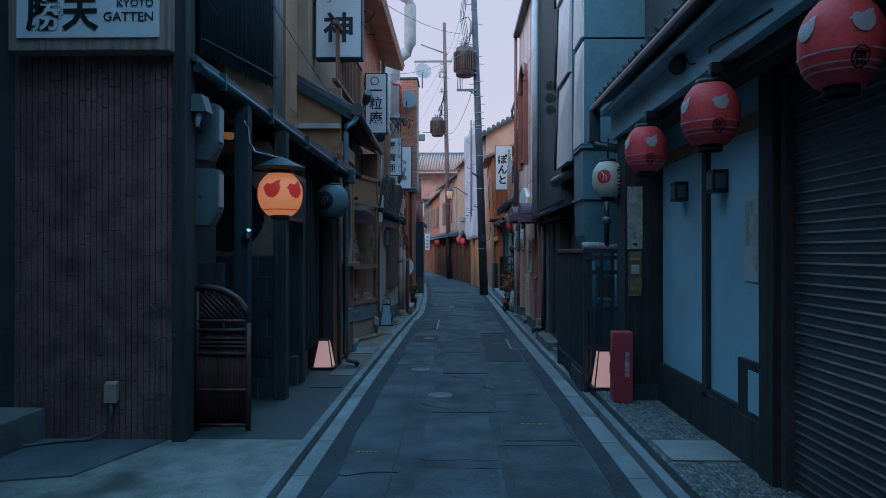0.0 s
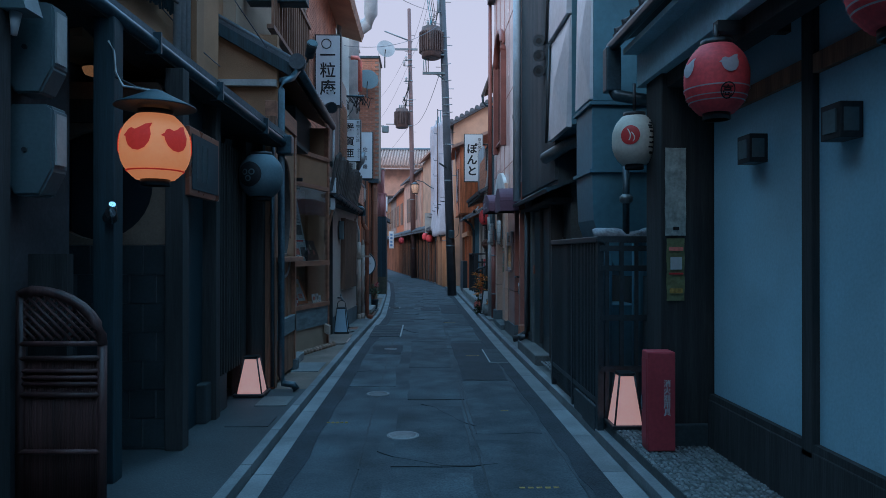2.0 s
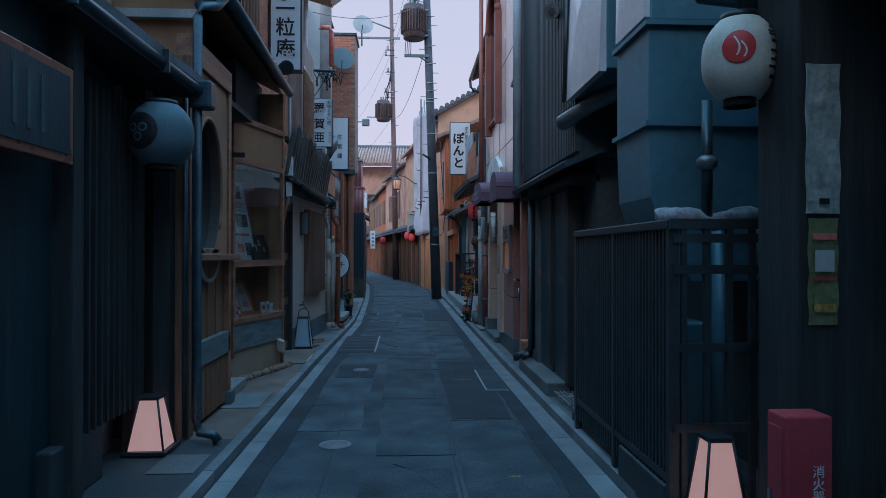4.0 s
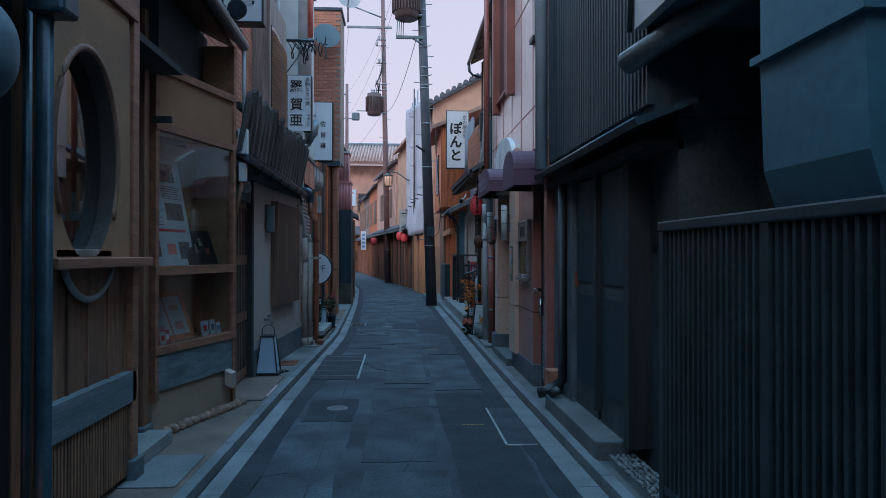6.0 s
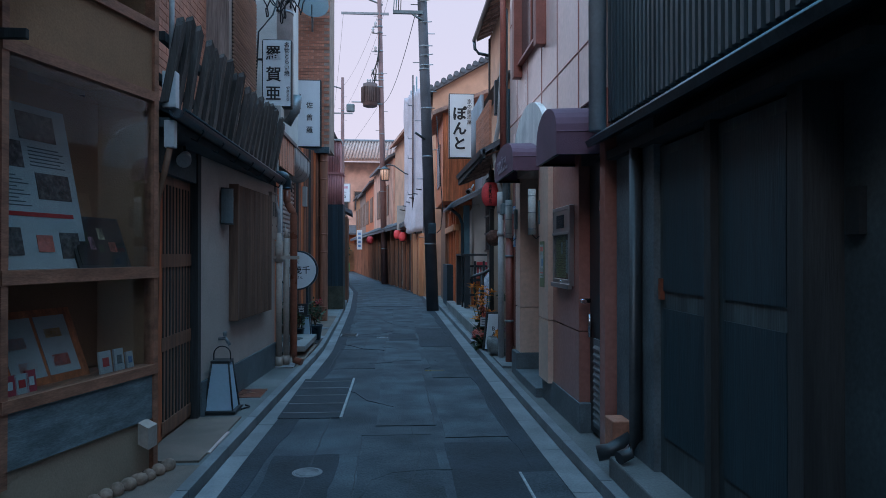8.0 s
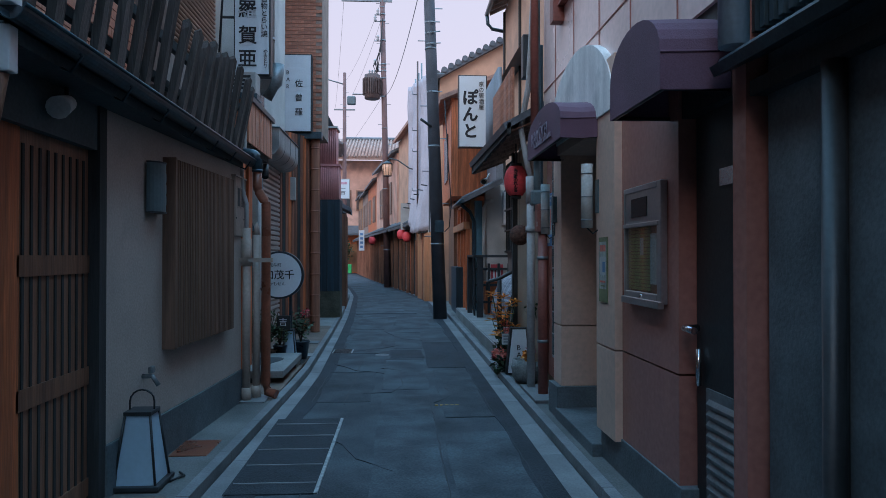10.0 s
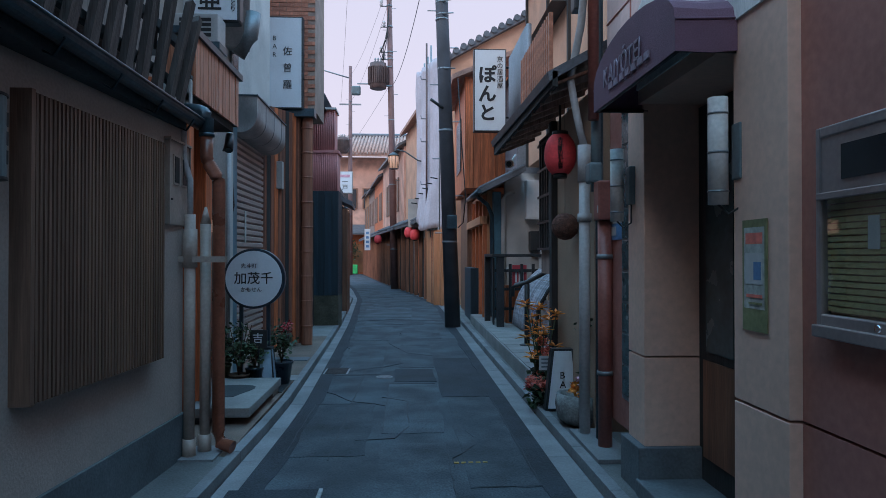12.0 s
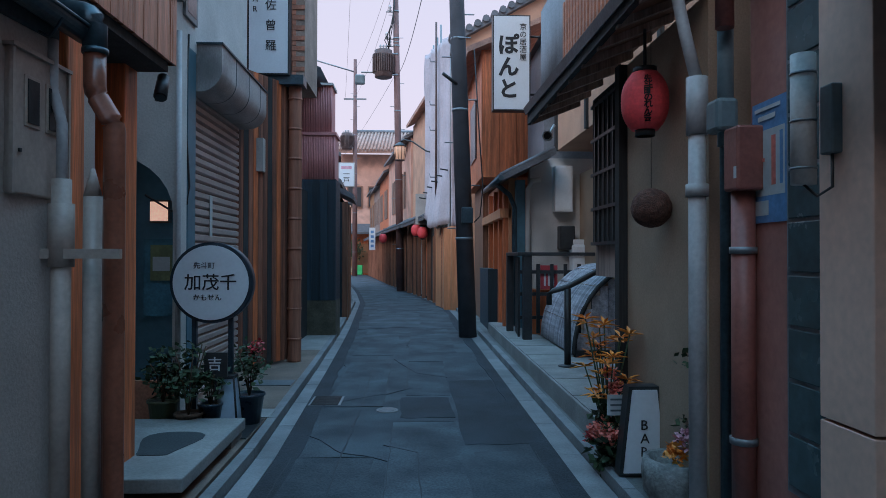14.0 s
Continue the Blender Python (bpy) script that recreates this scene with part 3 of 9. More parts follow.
# concrete gutters and kerb stones, piece by piece
kerb_l = thing("kerb_left", (0, 0, 0), "pale concrete gutter and low kerb stones", "kerb", kind="structure")
kerb_r = thing("kerb_right", (0, 0, 0), "pale concrete gutter and low kerb stones", "kerb", kind="structure")
GL, GR, KW = 0.13, 0.16, 0.075
y = -6.0
while y < 62:
    ln = 0.9 if y < 24 else 2.4
    for side, par in ((-1, kerb_l), (1, kerb_r)):
        f, g = (xl, GL) if side < 0 else (xr, GR)
        bm = nb()
        pts = [(f(y + 0.004), y + 0.004, -0.05), (f(y + ln - 0.004), y + ln - 0.004, -0.05), (f(y + ln) + side * g, y + ln - 0.004, -0.05), (f(y) + side * g, y + 0.004, -0.05)]
        prism(bm, pts, (0, 0, 0.056))
        part("gutter_block", bm, CONC, par)
        bm = nb()
        o = side * (g + 0.012)
        pts = [(f(y) + o, y + 0.004, -0.05), (f(y + ln) + o, y + ln - 0.004, -0.05), (f(y + ln) + o + side * KW, y + ln - 0.004, -0.05), (f(y) + o + side * KW, y + 0.004, -0.05)]
        prism(bm, pts, (0, 0, 0.125))
        part("kerb_stone", bm, KERB, par)
    y += ln

WL = lambda y: xl(y) - GL - 0.087
WR = lambda y: xr(y) + GR + 0.087
pav = thing("pavement_left", (0, 0, 0), "strip of worn concrete in front of the shops", "pavement", kind="structure")
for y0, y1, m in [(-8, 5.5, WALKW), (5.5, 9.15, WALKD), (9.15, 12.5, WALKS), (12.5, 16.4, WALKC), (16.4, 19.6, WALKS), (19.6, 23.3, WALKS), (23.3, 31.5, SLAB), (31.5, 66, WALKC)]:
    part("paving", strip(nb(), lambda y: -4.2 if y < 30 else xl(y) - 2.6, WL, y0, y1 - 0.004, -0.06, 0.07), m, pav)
pav_r = thing("pavement_right", (0, 0, 0), "strip of pebbles and concrete in front of the shops", "pavement", kind="structure")
for y0, y1, m in [(-8, 9.6, MORTAR), (9.6, 17, WALKC), (17, 25.4, WALKC), (25.4, 66, WALKC)]:
    part("paving", strip(nb(), WR, lambda y: 4.2 if y < 30 else xr(y) + 2.6, y0, y1 - 0.004, -0.06, 0.14 if y0 < 0 else 0.07), m, pav_r)
for b, m, lab in [((-1.6, -1.3, 8.35, 8.75, 0.07, 0.078), WALKC, "pale stone slab"), ((-1.62, -1.28, 10.15, 10.8, 0.07, 0.08), KERB, "pale stone slab"),
                  ((-1.66, -1.3, 7.6, 7.95, 0.07, 0.077), WALKD, "steel hatch"), ((-1.55, -1.22, 12.75, 13.3, 0.07, 0.082), PINKM, "pink doorstep tile"),
                  ((-1.5, -1.24, 14.6, 15.0, 0.07, 0.078), BPIPE, "rust-brown hatch"), ((-1.7, -1.2, 20.6, 20.9, 0.07, 0.078), SLATE, "slate slab"), ((-1.35, -1.12, 19.2, 19.5, 0.07, 0.08), SLAB, "pale stone slab")]:
    part("slab", bx(*b, bev=0.004), m, pav, lab)
for b in [(1.5, 2.12, 4.75, 5.25, 0.05, 0.154), (1.5, 2.3, 0.6, 1.2, 0.05, 0.154)]:
    part("slab", bx(*b, bev=0.004), SLAB, pav_r, "smooth pale stone slab among the pebbles")
# slate mat and wet patches before the tiled wall
bm = prism(nb(), [(-3.9, 4.2, 0.06), (-2.62, 4.55, 0.06), (-2.35, 5.44, 0.06), (-3.9, 5.44, 0.06)], (0, 0, 0.022))
part("slab", bm, SLATE, pav, "dark slate slab at the wall")
# pebbles set in the right-hand strip
bm, rng = nb(), random.Random(11)
px = bmesh.new()
bmesh.ops.create_icosphere(px, subdivisions=1, radius=1.0)
pv = [v.co.copy() for v in px.verts]
pf = [[v.index for v in f.verts] for f in px.faces]
px.free()
verts, faces = [], []
yy = 2.6
while yy < 10.4:
    xx = 1.47
    while xx < (2.15 if yy < 7.4 else 1.62):
        if not (1.48 < xx < 2.14 and 4.72 < yy < 5.28):
            a, s = rng.uniform(0, 3.14), rng.uniform(0.8, 1.15)
            o = len(verts)
            ca, sa = math.cos(a), math.sin(a)
            dx, dy = rng.uniform(-0.007, 0.007), rng.uniform(-0.007, 0.007)
            for v in pv:
                vx, vy = v.x * 0.022 * s, v.y * 0.014 * s
                verts.append((xx + dx + vx * ca - vy * sa, yy + dy + vx * sa + vy * ca, 0.14 + v.z * 0.012 * s))
            faces += [[i + o for i in f] for f in pf]
        xx += 0.037
    yy += 0.033
me = bpy.data.meshes.new("pebbles")
me.from_pydata(verts, [], faces)
me.materials.append(PEBBLE)
for f in me.polygons:
    f.use_smooth = True
tagged(new("pebbles", me), "grey river pebbles set close in mortar", "pebbles", kind="stuff")


# ---- left side, from the near wall to the brick house ----
# restaurant with the maroon tiled wall
gat = thing("tiled_restaurant", (-3.0, 6.2, 0), "restaurant wall clad in narrow upright maroon tiles", "building")
part("wall", bx(-4.4, -2.3, 5.47, 6.4, 0, 8.0), GROUT, gat)
# unseen forecourt wall; both walls raised to 8 m against sky light
part("wall", bx(-4.6, -4.35, -8, 5.47, 0, 8.0), DARKW, gat, "unseen added side wall, tall to hold back sky light")
part("corner_post", bx(-2.3, -2.19, 5.40, 5.6, 0, 6.5, bev=0.006), DWOOD, gat)
step = single("entrance_step", bx(-4.3, -3.36, 4.6, 5.46, 0.04, 0.33, bev=0.01), WALKC, "raised concrete entrance step beside the tiled wall", "step")
sg = thing("restaurant_sign", (-2.93, 5.36, 3.3), "white lit-box sign with brushed black writing in a brown frame", "sign")
part("frame", bx(-3.58, -2.28, 5.30, 5.46, 3.20, 4.05, bev=0.01), GWOOD, sg, "brown metal frame")
part("panel", bx(-3.50, -2.36, 5.285, 5.30, 3.30, 3.97), SIGNW, sg)
letters("勝天", 0.29, (-3.42, 5.281, 3.64), INK, sg, bold=0.008)
letters("KYOTO", 0.085, (-2.69, 5.281, 3.60), INK, sg)
letters("GATTEN", 0.105, (-2.80, 5.281, 3.50), INK, sg)
oc = thing("outdoor_socket", (-2.80, 5.44, 0.42), "grey weatherproof outdoor socket on the tiled wall", "socket")
part("cover", prism(nb(), [(-2.85, 5.45, 0.40), (-2.75, 5.45, 0.40), (-2.75, 5.45, 0.55), (-2.85, 5.45, 0.55)], (0, -0.05, -0.02)), PVC, oc)
part("cable", tube(nb(), [(-2.80, 5.42, 0.41), (-2.79, 5.41, 0.3), (-2.83, 5.39, 0.16), (-2.95, 5.36, 0.1), (-3.2, 5.3, 0.095), (-3.45, 5.1, 0.095), (-3.6, 4.7, 0.095)], 0.013), BASEGR, oc, "thick grey cable running along the ground")
ch = thing("wall_chain", (-2.44, 5.44, 0.1), "thin steel chain hanging from hooks on the wall", "chain")
cp = nb()
for i in range(44):
    z = 1.16 - i * 0.024
    x = -2.45 + 0.05 * (i / 44)
    if i % 2:
        box(cp, x - 0.006, x + 0.006, 5.425, 5.43, z - 0.017, z + 0.017)
    else:
        box(cp, x - 0.002, x + 0.002, 5.42, 5.435, z - 0.017, z + 0.017)
part("links", cp, STEEL, ch)
part("hook", tube(nb(), [(-2.47, 5.45, 1.18), (-2.47, 5.40, 1.18), (-2.45, 5.41, 1.15)], 0.008), STEEL, ch)
part("hook", tube(nb(), [(-2.26, 5.40, 0.93), (-2.26, 5.36, 0.93), (-2.26, 5.36, 0.95)], 0.008), STEEL, ch)

# dark-fronted lantern restaurant under the low roof
lan = thing("lantern_restaurant", (-2.3, 7.4, 0), "dark timber restaurant front under a low eave", "building")
# top carried to 8 m, out of view, to dim the near alley
part("wall", bx(-4.2, -2.22, 6.4, 9.3, 2.9, 8.0), OCHRE, lan, "ochre plastered upper wall")
part("wall", bx(-4.2, -2.62, 6.4, 9.3, 0, 2.9), DARKW, lan, "dark lower wall")
part("wall", bx(-2.62, -2.08, 5.95, 6.02, 0, 1.5), DWOOD, lan, "dark boarded return wall")
part("soffit", prism(nb(), [(-2.62, 5.55, 2.98), (-2.12, 5.55, 3.06), (-1.45, 9.05, 2.58), (-2.62, 9.05, 2.78)], (0, 0, 0.06)), DWOOD, lan)
part("roof", prism(nb(), [(-2.62, 5.5, 3.45), (-2.14, 5.5, 3.16), (-1.44, 9.08, 2.68), (-2.62, 9.08, 3.2)], (0, 0, 0.06)), ROOFT, lan)
part("gutter", tube(nb(), [(-2.13, 5.50, 3.12), (-1.96, 6.4, 3.0), (-1.73, 7.7, 2.83), (-1.46, 9.05, 2.63)], 0.045, 10), GUTM, lan, "dark half-round gutter along the eave")
for f in (0.1, 0.35, 0.6, 0.85):
    x, y, z = -2.13 + 0.67 * f, 5.5 + 3.55 * f, 3.12 - 0.49 * f
    part("gutter_bracket", bx(x - 0.06, x + 0.05, y - 0.012, y + 0.012, z - 0.06, z + 0.09), GUTM, lan)
part("post", bx(-2.08, -1.95, 6.25, 6.38, 0.07, 2.98, bev=0.006), BLUEWOOD, lan, "blue-black timber post")
part("post", bx(-1.90, -1.77, 6.95, 7.08, 0.07, 2.85, bev=0.006), DWOOD, lan)
part("post", bx(-1.92, -1.80, 7.85, 7.97, 0.07, 2.8, bev=0.006), DWOOD, lan)
rwx, rwz, rwr = -2.40, 2.0, 0.40
rw = nb()
ring_p = [(rwx + rwr * math.cos(q), max(rwz + rwr * math.sin(q), 1.575)) for q in np.linspace(0, 2 * math.pi, 37)[:-1]]
edge_p = []
for q in np.linspace(0, 2 * math.pi, 37)[:-1]:
    k = min(0.52 / max(abs(math.cos(q)), 1e-6), (0.75 if math.sin(q) > 0 else 0.44) / max(abs(math.sin(q)), 1e-6))
    edge_p.append((max(-2.62, min(-1.88, rwx + k * math.cos(q))), rwz + k * math.sin(q)))
rows = [[rw.verts.new((x, y, z)) for x, z in ps] for y, ps in ((6.98, edge_p), (6.98, ring_p), (7.06, ring_p), (7.06, edge_p))]
for i in range(4):
    for k in range(36):
        rw.faces.new((rows[i][k], rows[i][(k + 1) % 36], rows[(i + 1) % 4][(k + 1) % 36], rows[(i + 1) % 4][k]))
# plaster colour darkened to carry the shade of the recess under the eave
part("wall", rw, mat("shade_dark_plaster", (0.16, 0.115, 0.085), 0.9, var=0.2, scale=2, bump=0.25, fine=80, wear=0.3), lan, "brown plaster pierced by a round window")
part("round_window", bx(-2.62, -1.9, 7.05, 7.07, 1.5, 2.5), DPANE, lan, "dark round window")
part("wall", bx(-2.62, -1.88, 6.99, 7.07, 0.0, 1.57), BASEGR, lan)
for i in range(7):
    for j in range(4):
        part("tile", bx(-2.06 - j * 0.19 + (0.095 if i % 2 else 0), -1.885 - j * 0.19 if not i % 2 else min(-1.885, -1.79 - j * 0.19), 6.975, 6.99, 0.09 + i * 0.21, 0.295 + i * 0.21), BLACKT, lan)
part("beam", bx(-2.62, -1.8, 6.96, 7.08, 2.45, 2.62), DWOOD, lan)
cl = thing("ceiling_lamp", (-2.34, 6.86, 2.80), "small warm ceiling lamp glowing under the eave", "lamp")
part("glass", lathe(nb(), [(0.02, -0.05), (0.085, -0.03), (0.1, 0.01)], -2.34, 6.86, 2.80, 16), mat("dim_amber_lamp_glass", (0.5, 0.25, 0.1), 0.4, emit=0.12, ecol=(1.0, 0.45, 0.2)), cl)
part("base", lathe(nb(), [(0.11, 0.01), (0.1, 0.03), (0.03, 0.05), (0.02, 0.12)], -2.34, 6.86, 2.80, 16), BLACKM, cl)
part("wall", bx(-2.02, -1.92, 7.08, 7.85, 0.07, 2.8), BLUEWOOD, lan, "dark blue-black boarded panel")
part("doorway", bx(-2.15, -2.05, 7.97, 8.95, 0.07, 2.75), BASEGR, lan, "dark open doorway")
part("post", bx(-1.95, -1.84, 8.85, 8.98, 0.07, 2.75, bev=0.005), DWOOD, lan)
part("post", bx(-1.80, -1.68, 9.02, 9.14, 0.07, 2.75, bev=0.005), DWOOD, lan)
for k in range(9):
    part("lattice_bar", bx(-1.86, -1.83, 8.1 + k * 0.085, 8.125 + k * 0.085, 0.4, 2.5), DWOOD, lan)
part("doorstep", bx(-2.05, -1.84, 7.70, 8.32, 0.07, 0.40, bev=0.012), WALKD, lan, "grey concrete doorstep block")
part("upper_post", bx(-2.22, -2.12, 8.3, 8.5, 3.0, 6.8), OCHRE, lan)
for k in (0, 1, 2):
    part("downpipe", tube(nb(), [(-2.12, 7.8 + k * 0.12, 3.1), (-2.12, 7.8 + k * 0.12, 6.9)], 0.035, 10), GPVC, lan, "grey upper downpipe")
bl = thing("reed_blind", (-2.12, 6.5, 3.4), "dark hanging reed blind on the upper floor", "blind")
rb, rng = nb(), random.Random(2)
for i in range(150):
    f = i / 149
    x, y = -2.16 + 0.05 * f, 5.62 + 2.05 * f
    tube(rb, [(x + rng.uniform(-0.008, 0.008), y, 3.28 + 0.22 * f + rng.uniform(-0.03, 0.03)), (x, y, 6.6)], 0.009, 4)
part("reeds", rb, REED, bl)
part("batten", tube(nb(), [(-2.13, 5.6, 3.38), (-2.08, 7.7, 3.6)], 0.014), DWOOD, bl)


def meter_box(x0, x1, y0, z0, z1):
    t = thing("meter_box", (x0, y0, z0), "grey-green moulded electricity meter cover on the wall", "meter", "meters on the dark wall")
    bm = prism(nb(), [(x0, y0, z0 + 0.06), (x0 + 0.03, y0, z0), (x1 - 0.07, y0, z0), (x1, y0, z0 + 0.14), (x1, y0, z1 - 0.02), (x1 - 0.03, y0, z1), (x0, y0, z1)], (0, 0.16, 0))
    bmesh.ops.bevel(bm, geom=bm.edges[:], offset=0.012, segments=2, affect="EDGES")
    part("cover", bm, TEALBOX, t)
    part("side_strip", bx(x1 - 0.005, x1 + 0.012, y0 + 0.02, y0 + 0.12, z0 + 0.17, z1 - 0.05), GREYBOX, t)
    part("screw", tube(nb(), [((x0 + x1) / 2 - 0.03, y0 - 0.012, (z0 + z1) / 2), ((x0 + x1) / 2 - 0.03, y0 + 0.01, (z0 + z1) / 2)], 0.014), BLACKM, t)


meter_box(-2.29, -2.05, 5.74, 2.38, 2.88)
meter_box(-2.29, -2.05, 5.74, 1.82, 2.32)
wlamp = thing("wall_lamp", (-2.17, 5.55, 2.75), "small dark metal wall lamp under the eave", "lamp")
part("shade", prism(nb(), [(-2.22, 5.5, 2.76), (-2.06, 5.5, 2.76), (-2.10, 5.5, 2.9), (-2.19, 5.5, 2.9)], (0, 0.16, 0)), TEALBOX, wlamp)
part("bulb", tube(nb(), [(-2.15, 5.57, 2.76), (-2.16, 5.57, 2.64)], 0.03, 10, 0.015), WHITEB, wlamp, "white bulb holder")

# bamboo screen
scr = thing("bamboo_screen", (-2.0, 5.76, 0.07), "bamboo screen fence with an arched lattice top", "fence")
sx0, sx1, sy = -2.23, -1.79, 5.76
part("post", tube(nb(), [(sx0, sy, 0.07), (sx0, sy, 1.30)], 0.025, 10), SCREENW, scr)
part("post", tube(nb(), [(sx1, sy, 0.07), (sx1, sy, 1.02)], 0.025, 10), SCREENW, scr)
part("arch", tube(nb(), [(sx0, sy, 1.28)] + [(sx0 + 0.06 + 0.38 * math.sin(a), sy, 1.0 + 0.30 * math.cos(a)) for a in np.linspace(0, math.pi / 2, 9)], 0.028, 10), SCREENW, scr)
for z in (0.12, 0.42, 0.73, 0.93, 1.01):
    part("rail", tube(nb(), [(sx0, sy - 0.01, z), (sx1, sy - 0.01, z)], 0.015, 8), SCREENW, scr)
for z in (0.79, 0.825, 0.86):
    part("rail", tube(nb(), [(sx0, sy - 0.008, z), (sx1, sy - 0.008, z)], 0.012, 8), SCREENW, scr)
for i in range(30):
    x = sx0 + 0.02 + (sx1 - sx0 - 0.04) * i / 29
    part("cane", tube(nb(), [(x, sy + 0.012, 0.1), (x, sy + 0.012, 0.92)], 0.0075, 6), SCREENW, scr)
for sgn in (1, -1):
    for i in range(-6, 16):
        c0 = sx0 + i * 0.048 - (0.13 if sgn > 0 else -0.13)
        pts = []
        for f in np.linspace(0, 1, 19):
            z = 1.03 + f * 0.26
            x = c0 + sgn * f * 0.26
            lim = 1.0 + 0.28 * math.sqrt(max(0, 1 - ((x - sx0 - 0.06) / 0.38) ** 2)) if x > sx0 + 0.06 else 1.27
            if sx0 < x < sx1 and z < lim:
                pts.append((x, sy + 0.006 * sgn, z))
        if len(pts) > 2:
            part("lattice_strip", tube(nb(), [pts[0], pts[-1]], 0.009, 5), SCREENW, scr)


# lanterns
def bird(bm, cx, cz, s, surf, flip=1):
    """A plover, beak to the left, laid on a curved surface in rings."""
    out = [(-0.6, 0.06), (-0.46, 0.16), (-0.4, 0.28), (-0.26, 0.34), (-0.1, 0.27), (0.06, 0.34), (0.28, 0.47), (0.54, 0.52), (0.45, 0.32), (0.5, 0.08), (0.44, -0.18), (0.28, -0.4), (0.06, -0.5), (-0.16, -0.46), (-0.34, -0.32), (-0.45, -0.1), (-0.47, 0.02)]
    rows = [[bm.verts.new(surf(cx + flip * px * s * k, cz + pz * s * k)) for px, pz in out] for k in (1.0, 0.75, 0.5, 0.25)]
    mid = bm.verts.new(surf(cx, cz))
    n = len(out)
    for a, b in zip(rows, rows[1:]):
        for i in range(n):
            bm.faces.new((a[i], a[(i + 1) % n], b[(i + 1) % n], b[i]))
    for i in range(n):
        bm.faces.new((rows[-1][i], rows[-1][(i + 1) % n], mid))


def disc(bm, surf, a, z, ra, rz, inner=0.0, n=24):
    """A round patch or ring on a curved surface."""
    ks = [1.0, 0.75, 0.5, 0.25, 0.02] if not inner else [1.0, inner]
    rows = [[bm.verts.new(surf(a + ra * k * math.cos(q), z + rz * k * math.sin(q))) for q in np.linspace(0, 2 * math.pi, n + 1)[:-1]] for k in ks]
    for p, q in zip(rows, rows[1:]):
        for i in range(n):
            bm.faces.new((p[i], p[(i + 1) % n], q[(i + 1) % n], q[i]))
    return bm


def lantern_body(bm, cx, cy, cz, r, h, ribs=22, seg=36):
    prof = []
    for i in range(ribs * 2 + 1):
        f = -1 + 2 * i / (ribs * 2)
        rr = r * (1 - abs(f) ** 2.6 * 0.45) - (0.0025 if i % 2 else 0)
        prof.append((rr, f * h / 2))
    return lathe(bm, prof, cx, cy, cz, seg)


def surf_of(cx, cy, cz, r, h, lift=0.004):
    def f(a, z):
        k = max(-1, min(1, z / (h / 2)))
        rr = r * (1 - abs(k) ** 2.6 * 0.45) + lift
        return (cx + rr * math.sin(a), cy - rr * math.cos(a), cz + z)
    return f


def band(bm, surf, z, w, a0=-math.pi, a1=math.pi, n=40):
    rows = [(bm.verts.new(surf(a, z - w / 2)), bm.verts.new(surf(a, z + w / 2))) for a in np.linspace(a0, a1, n)]
    for p, q in zip(rows, rows[1:]):
        bm.faces.new((p[0], q[0], q[1], p[1]))


def paper_lantern(at, r, h, paper, label, group=""):
    cx, cy, cz = at
    t = thing("paper_lantern", at, label, "lantern", group)
    part("paper_body", lantern_body(nb(), cx, cy, cz, r, h), paper, t)
    part("top_ring", lathe(nb(), [(r * 0.5, h / 2 - 0.005), (r * 0.5, h / 2 + 0.03), (r * 0.42, h / 2 + 0.03), (r * 0.42, h / 2 - 0.005)], cx, cy, cz, 24), BLACKM, t, "black top ring")
    part("bottom_ring", lathe(nb(), [(r * 0.42, -h / 2 - 0.035), (r * 0.42, -h / 2 + 0.005), (r * 0.36, -h / 2 + 0.005), (r * 0.36, -h / 2 - 0.035)], cx, cy, cz, 24), BLACKM, t, "black bottom ring")
    return t


L1 = (-1.54, 5.85, 2.10)
lt = paper_lantern(L1, 0.19, 0.36, LITPAPER, "glowing orange paper lantern with red plover birds")
s = surf_of(*L1, 0.19, 0.36)
for ca, fl in ((-0.14, 1), (0.98, 1), (2.2, 1), (3.4, 1), (-1.4, 1)):
    bm = nb()
    bird(bm, 0, 0.035, 0.15, lambda a, z, c=ca: s(c + a / 0.19, z), fl)
    part("bird", bm, LITRED, lt, "red painted bird")
bm = nb()
band(bm, s, -0.135, 0.008)
part("stripe", bm, LITRED, lt)
part("cap", lathe(nb(), [(0.22, 0.225), (0.215, 0.235), (0.04, 0.32), (0.01, 0.33)], *L1, 24), BLUEWOOD, lt, "dark metal rain cap")
part("hanger", tube(nb(), [(-1.54, 5.85, 2.28), (-1.54, 5.85, 2.42), (-1.75, 6.1, 2.5), (-1.98, 6.3, 2.62)], 0.008), BLACKM, lt)
part("cable", tube(nb(), [(-1.98, 6.24, 2.82), (-1.93, 6.2, 2.75), (-1.92, 6.2, 2.62), (-1.85, 6.15, 2.52), (-1.7, 6.0, 2.47), (-1.55, 5.86, 2.42)], 0.007), GPVC, lt)
part("bulb_shade", tube(nb(), [(-1.96, 6.22, 1.72), (-1.9, 6.12, 1.8)], 0.045, 12, 0.02), CHROME, lan, "small chrome spotlight")
ul = paper_lantern((-1.60, 8.62, 2.25), 0.21, 0.40, mat("blue_white_lantern_paper", (0.1, 0.145, 0.165), 0.7, var=0.12, scale=3, bump=0.15), "unlit pale paper lantern with a dark round crest")
s2 = surf_of(-1.60, 8.62, 2.25, 0.21, 0.40)
bm = nb()
disc(bm, s2, -0.38, 0.0, 0.62, 0.12)
part("crest", bm, INK, ul)
bm = nb()
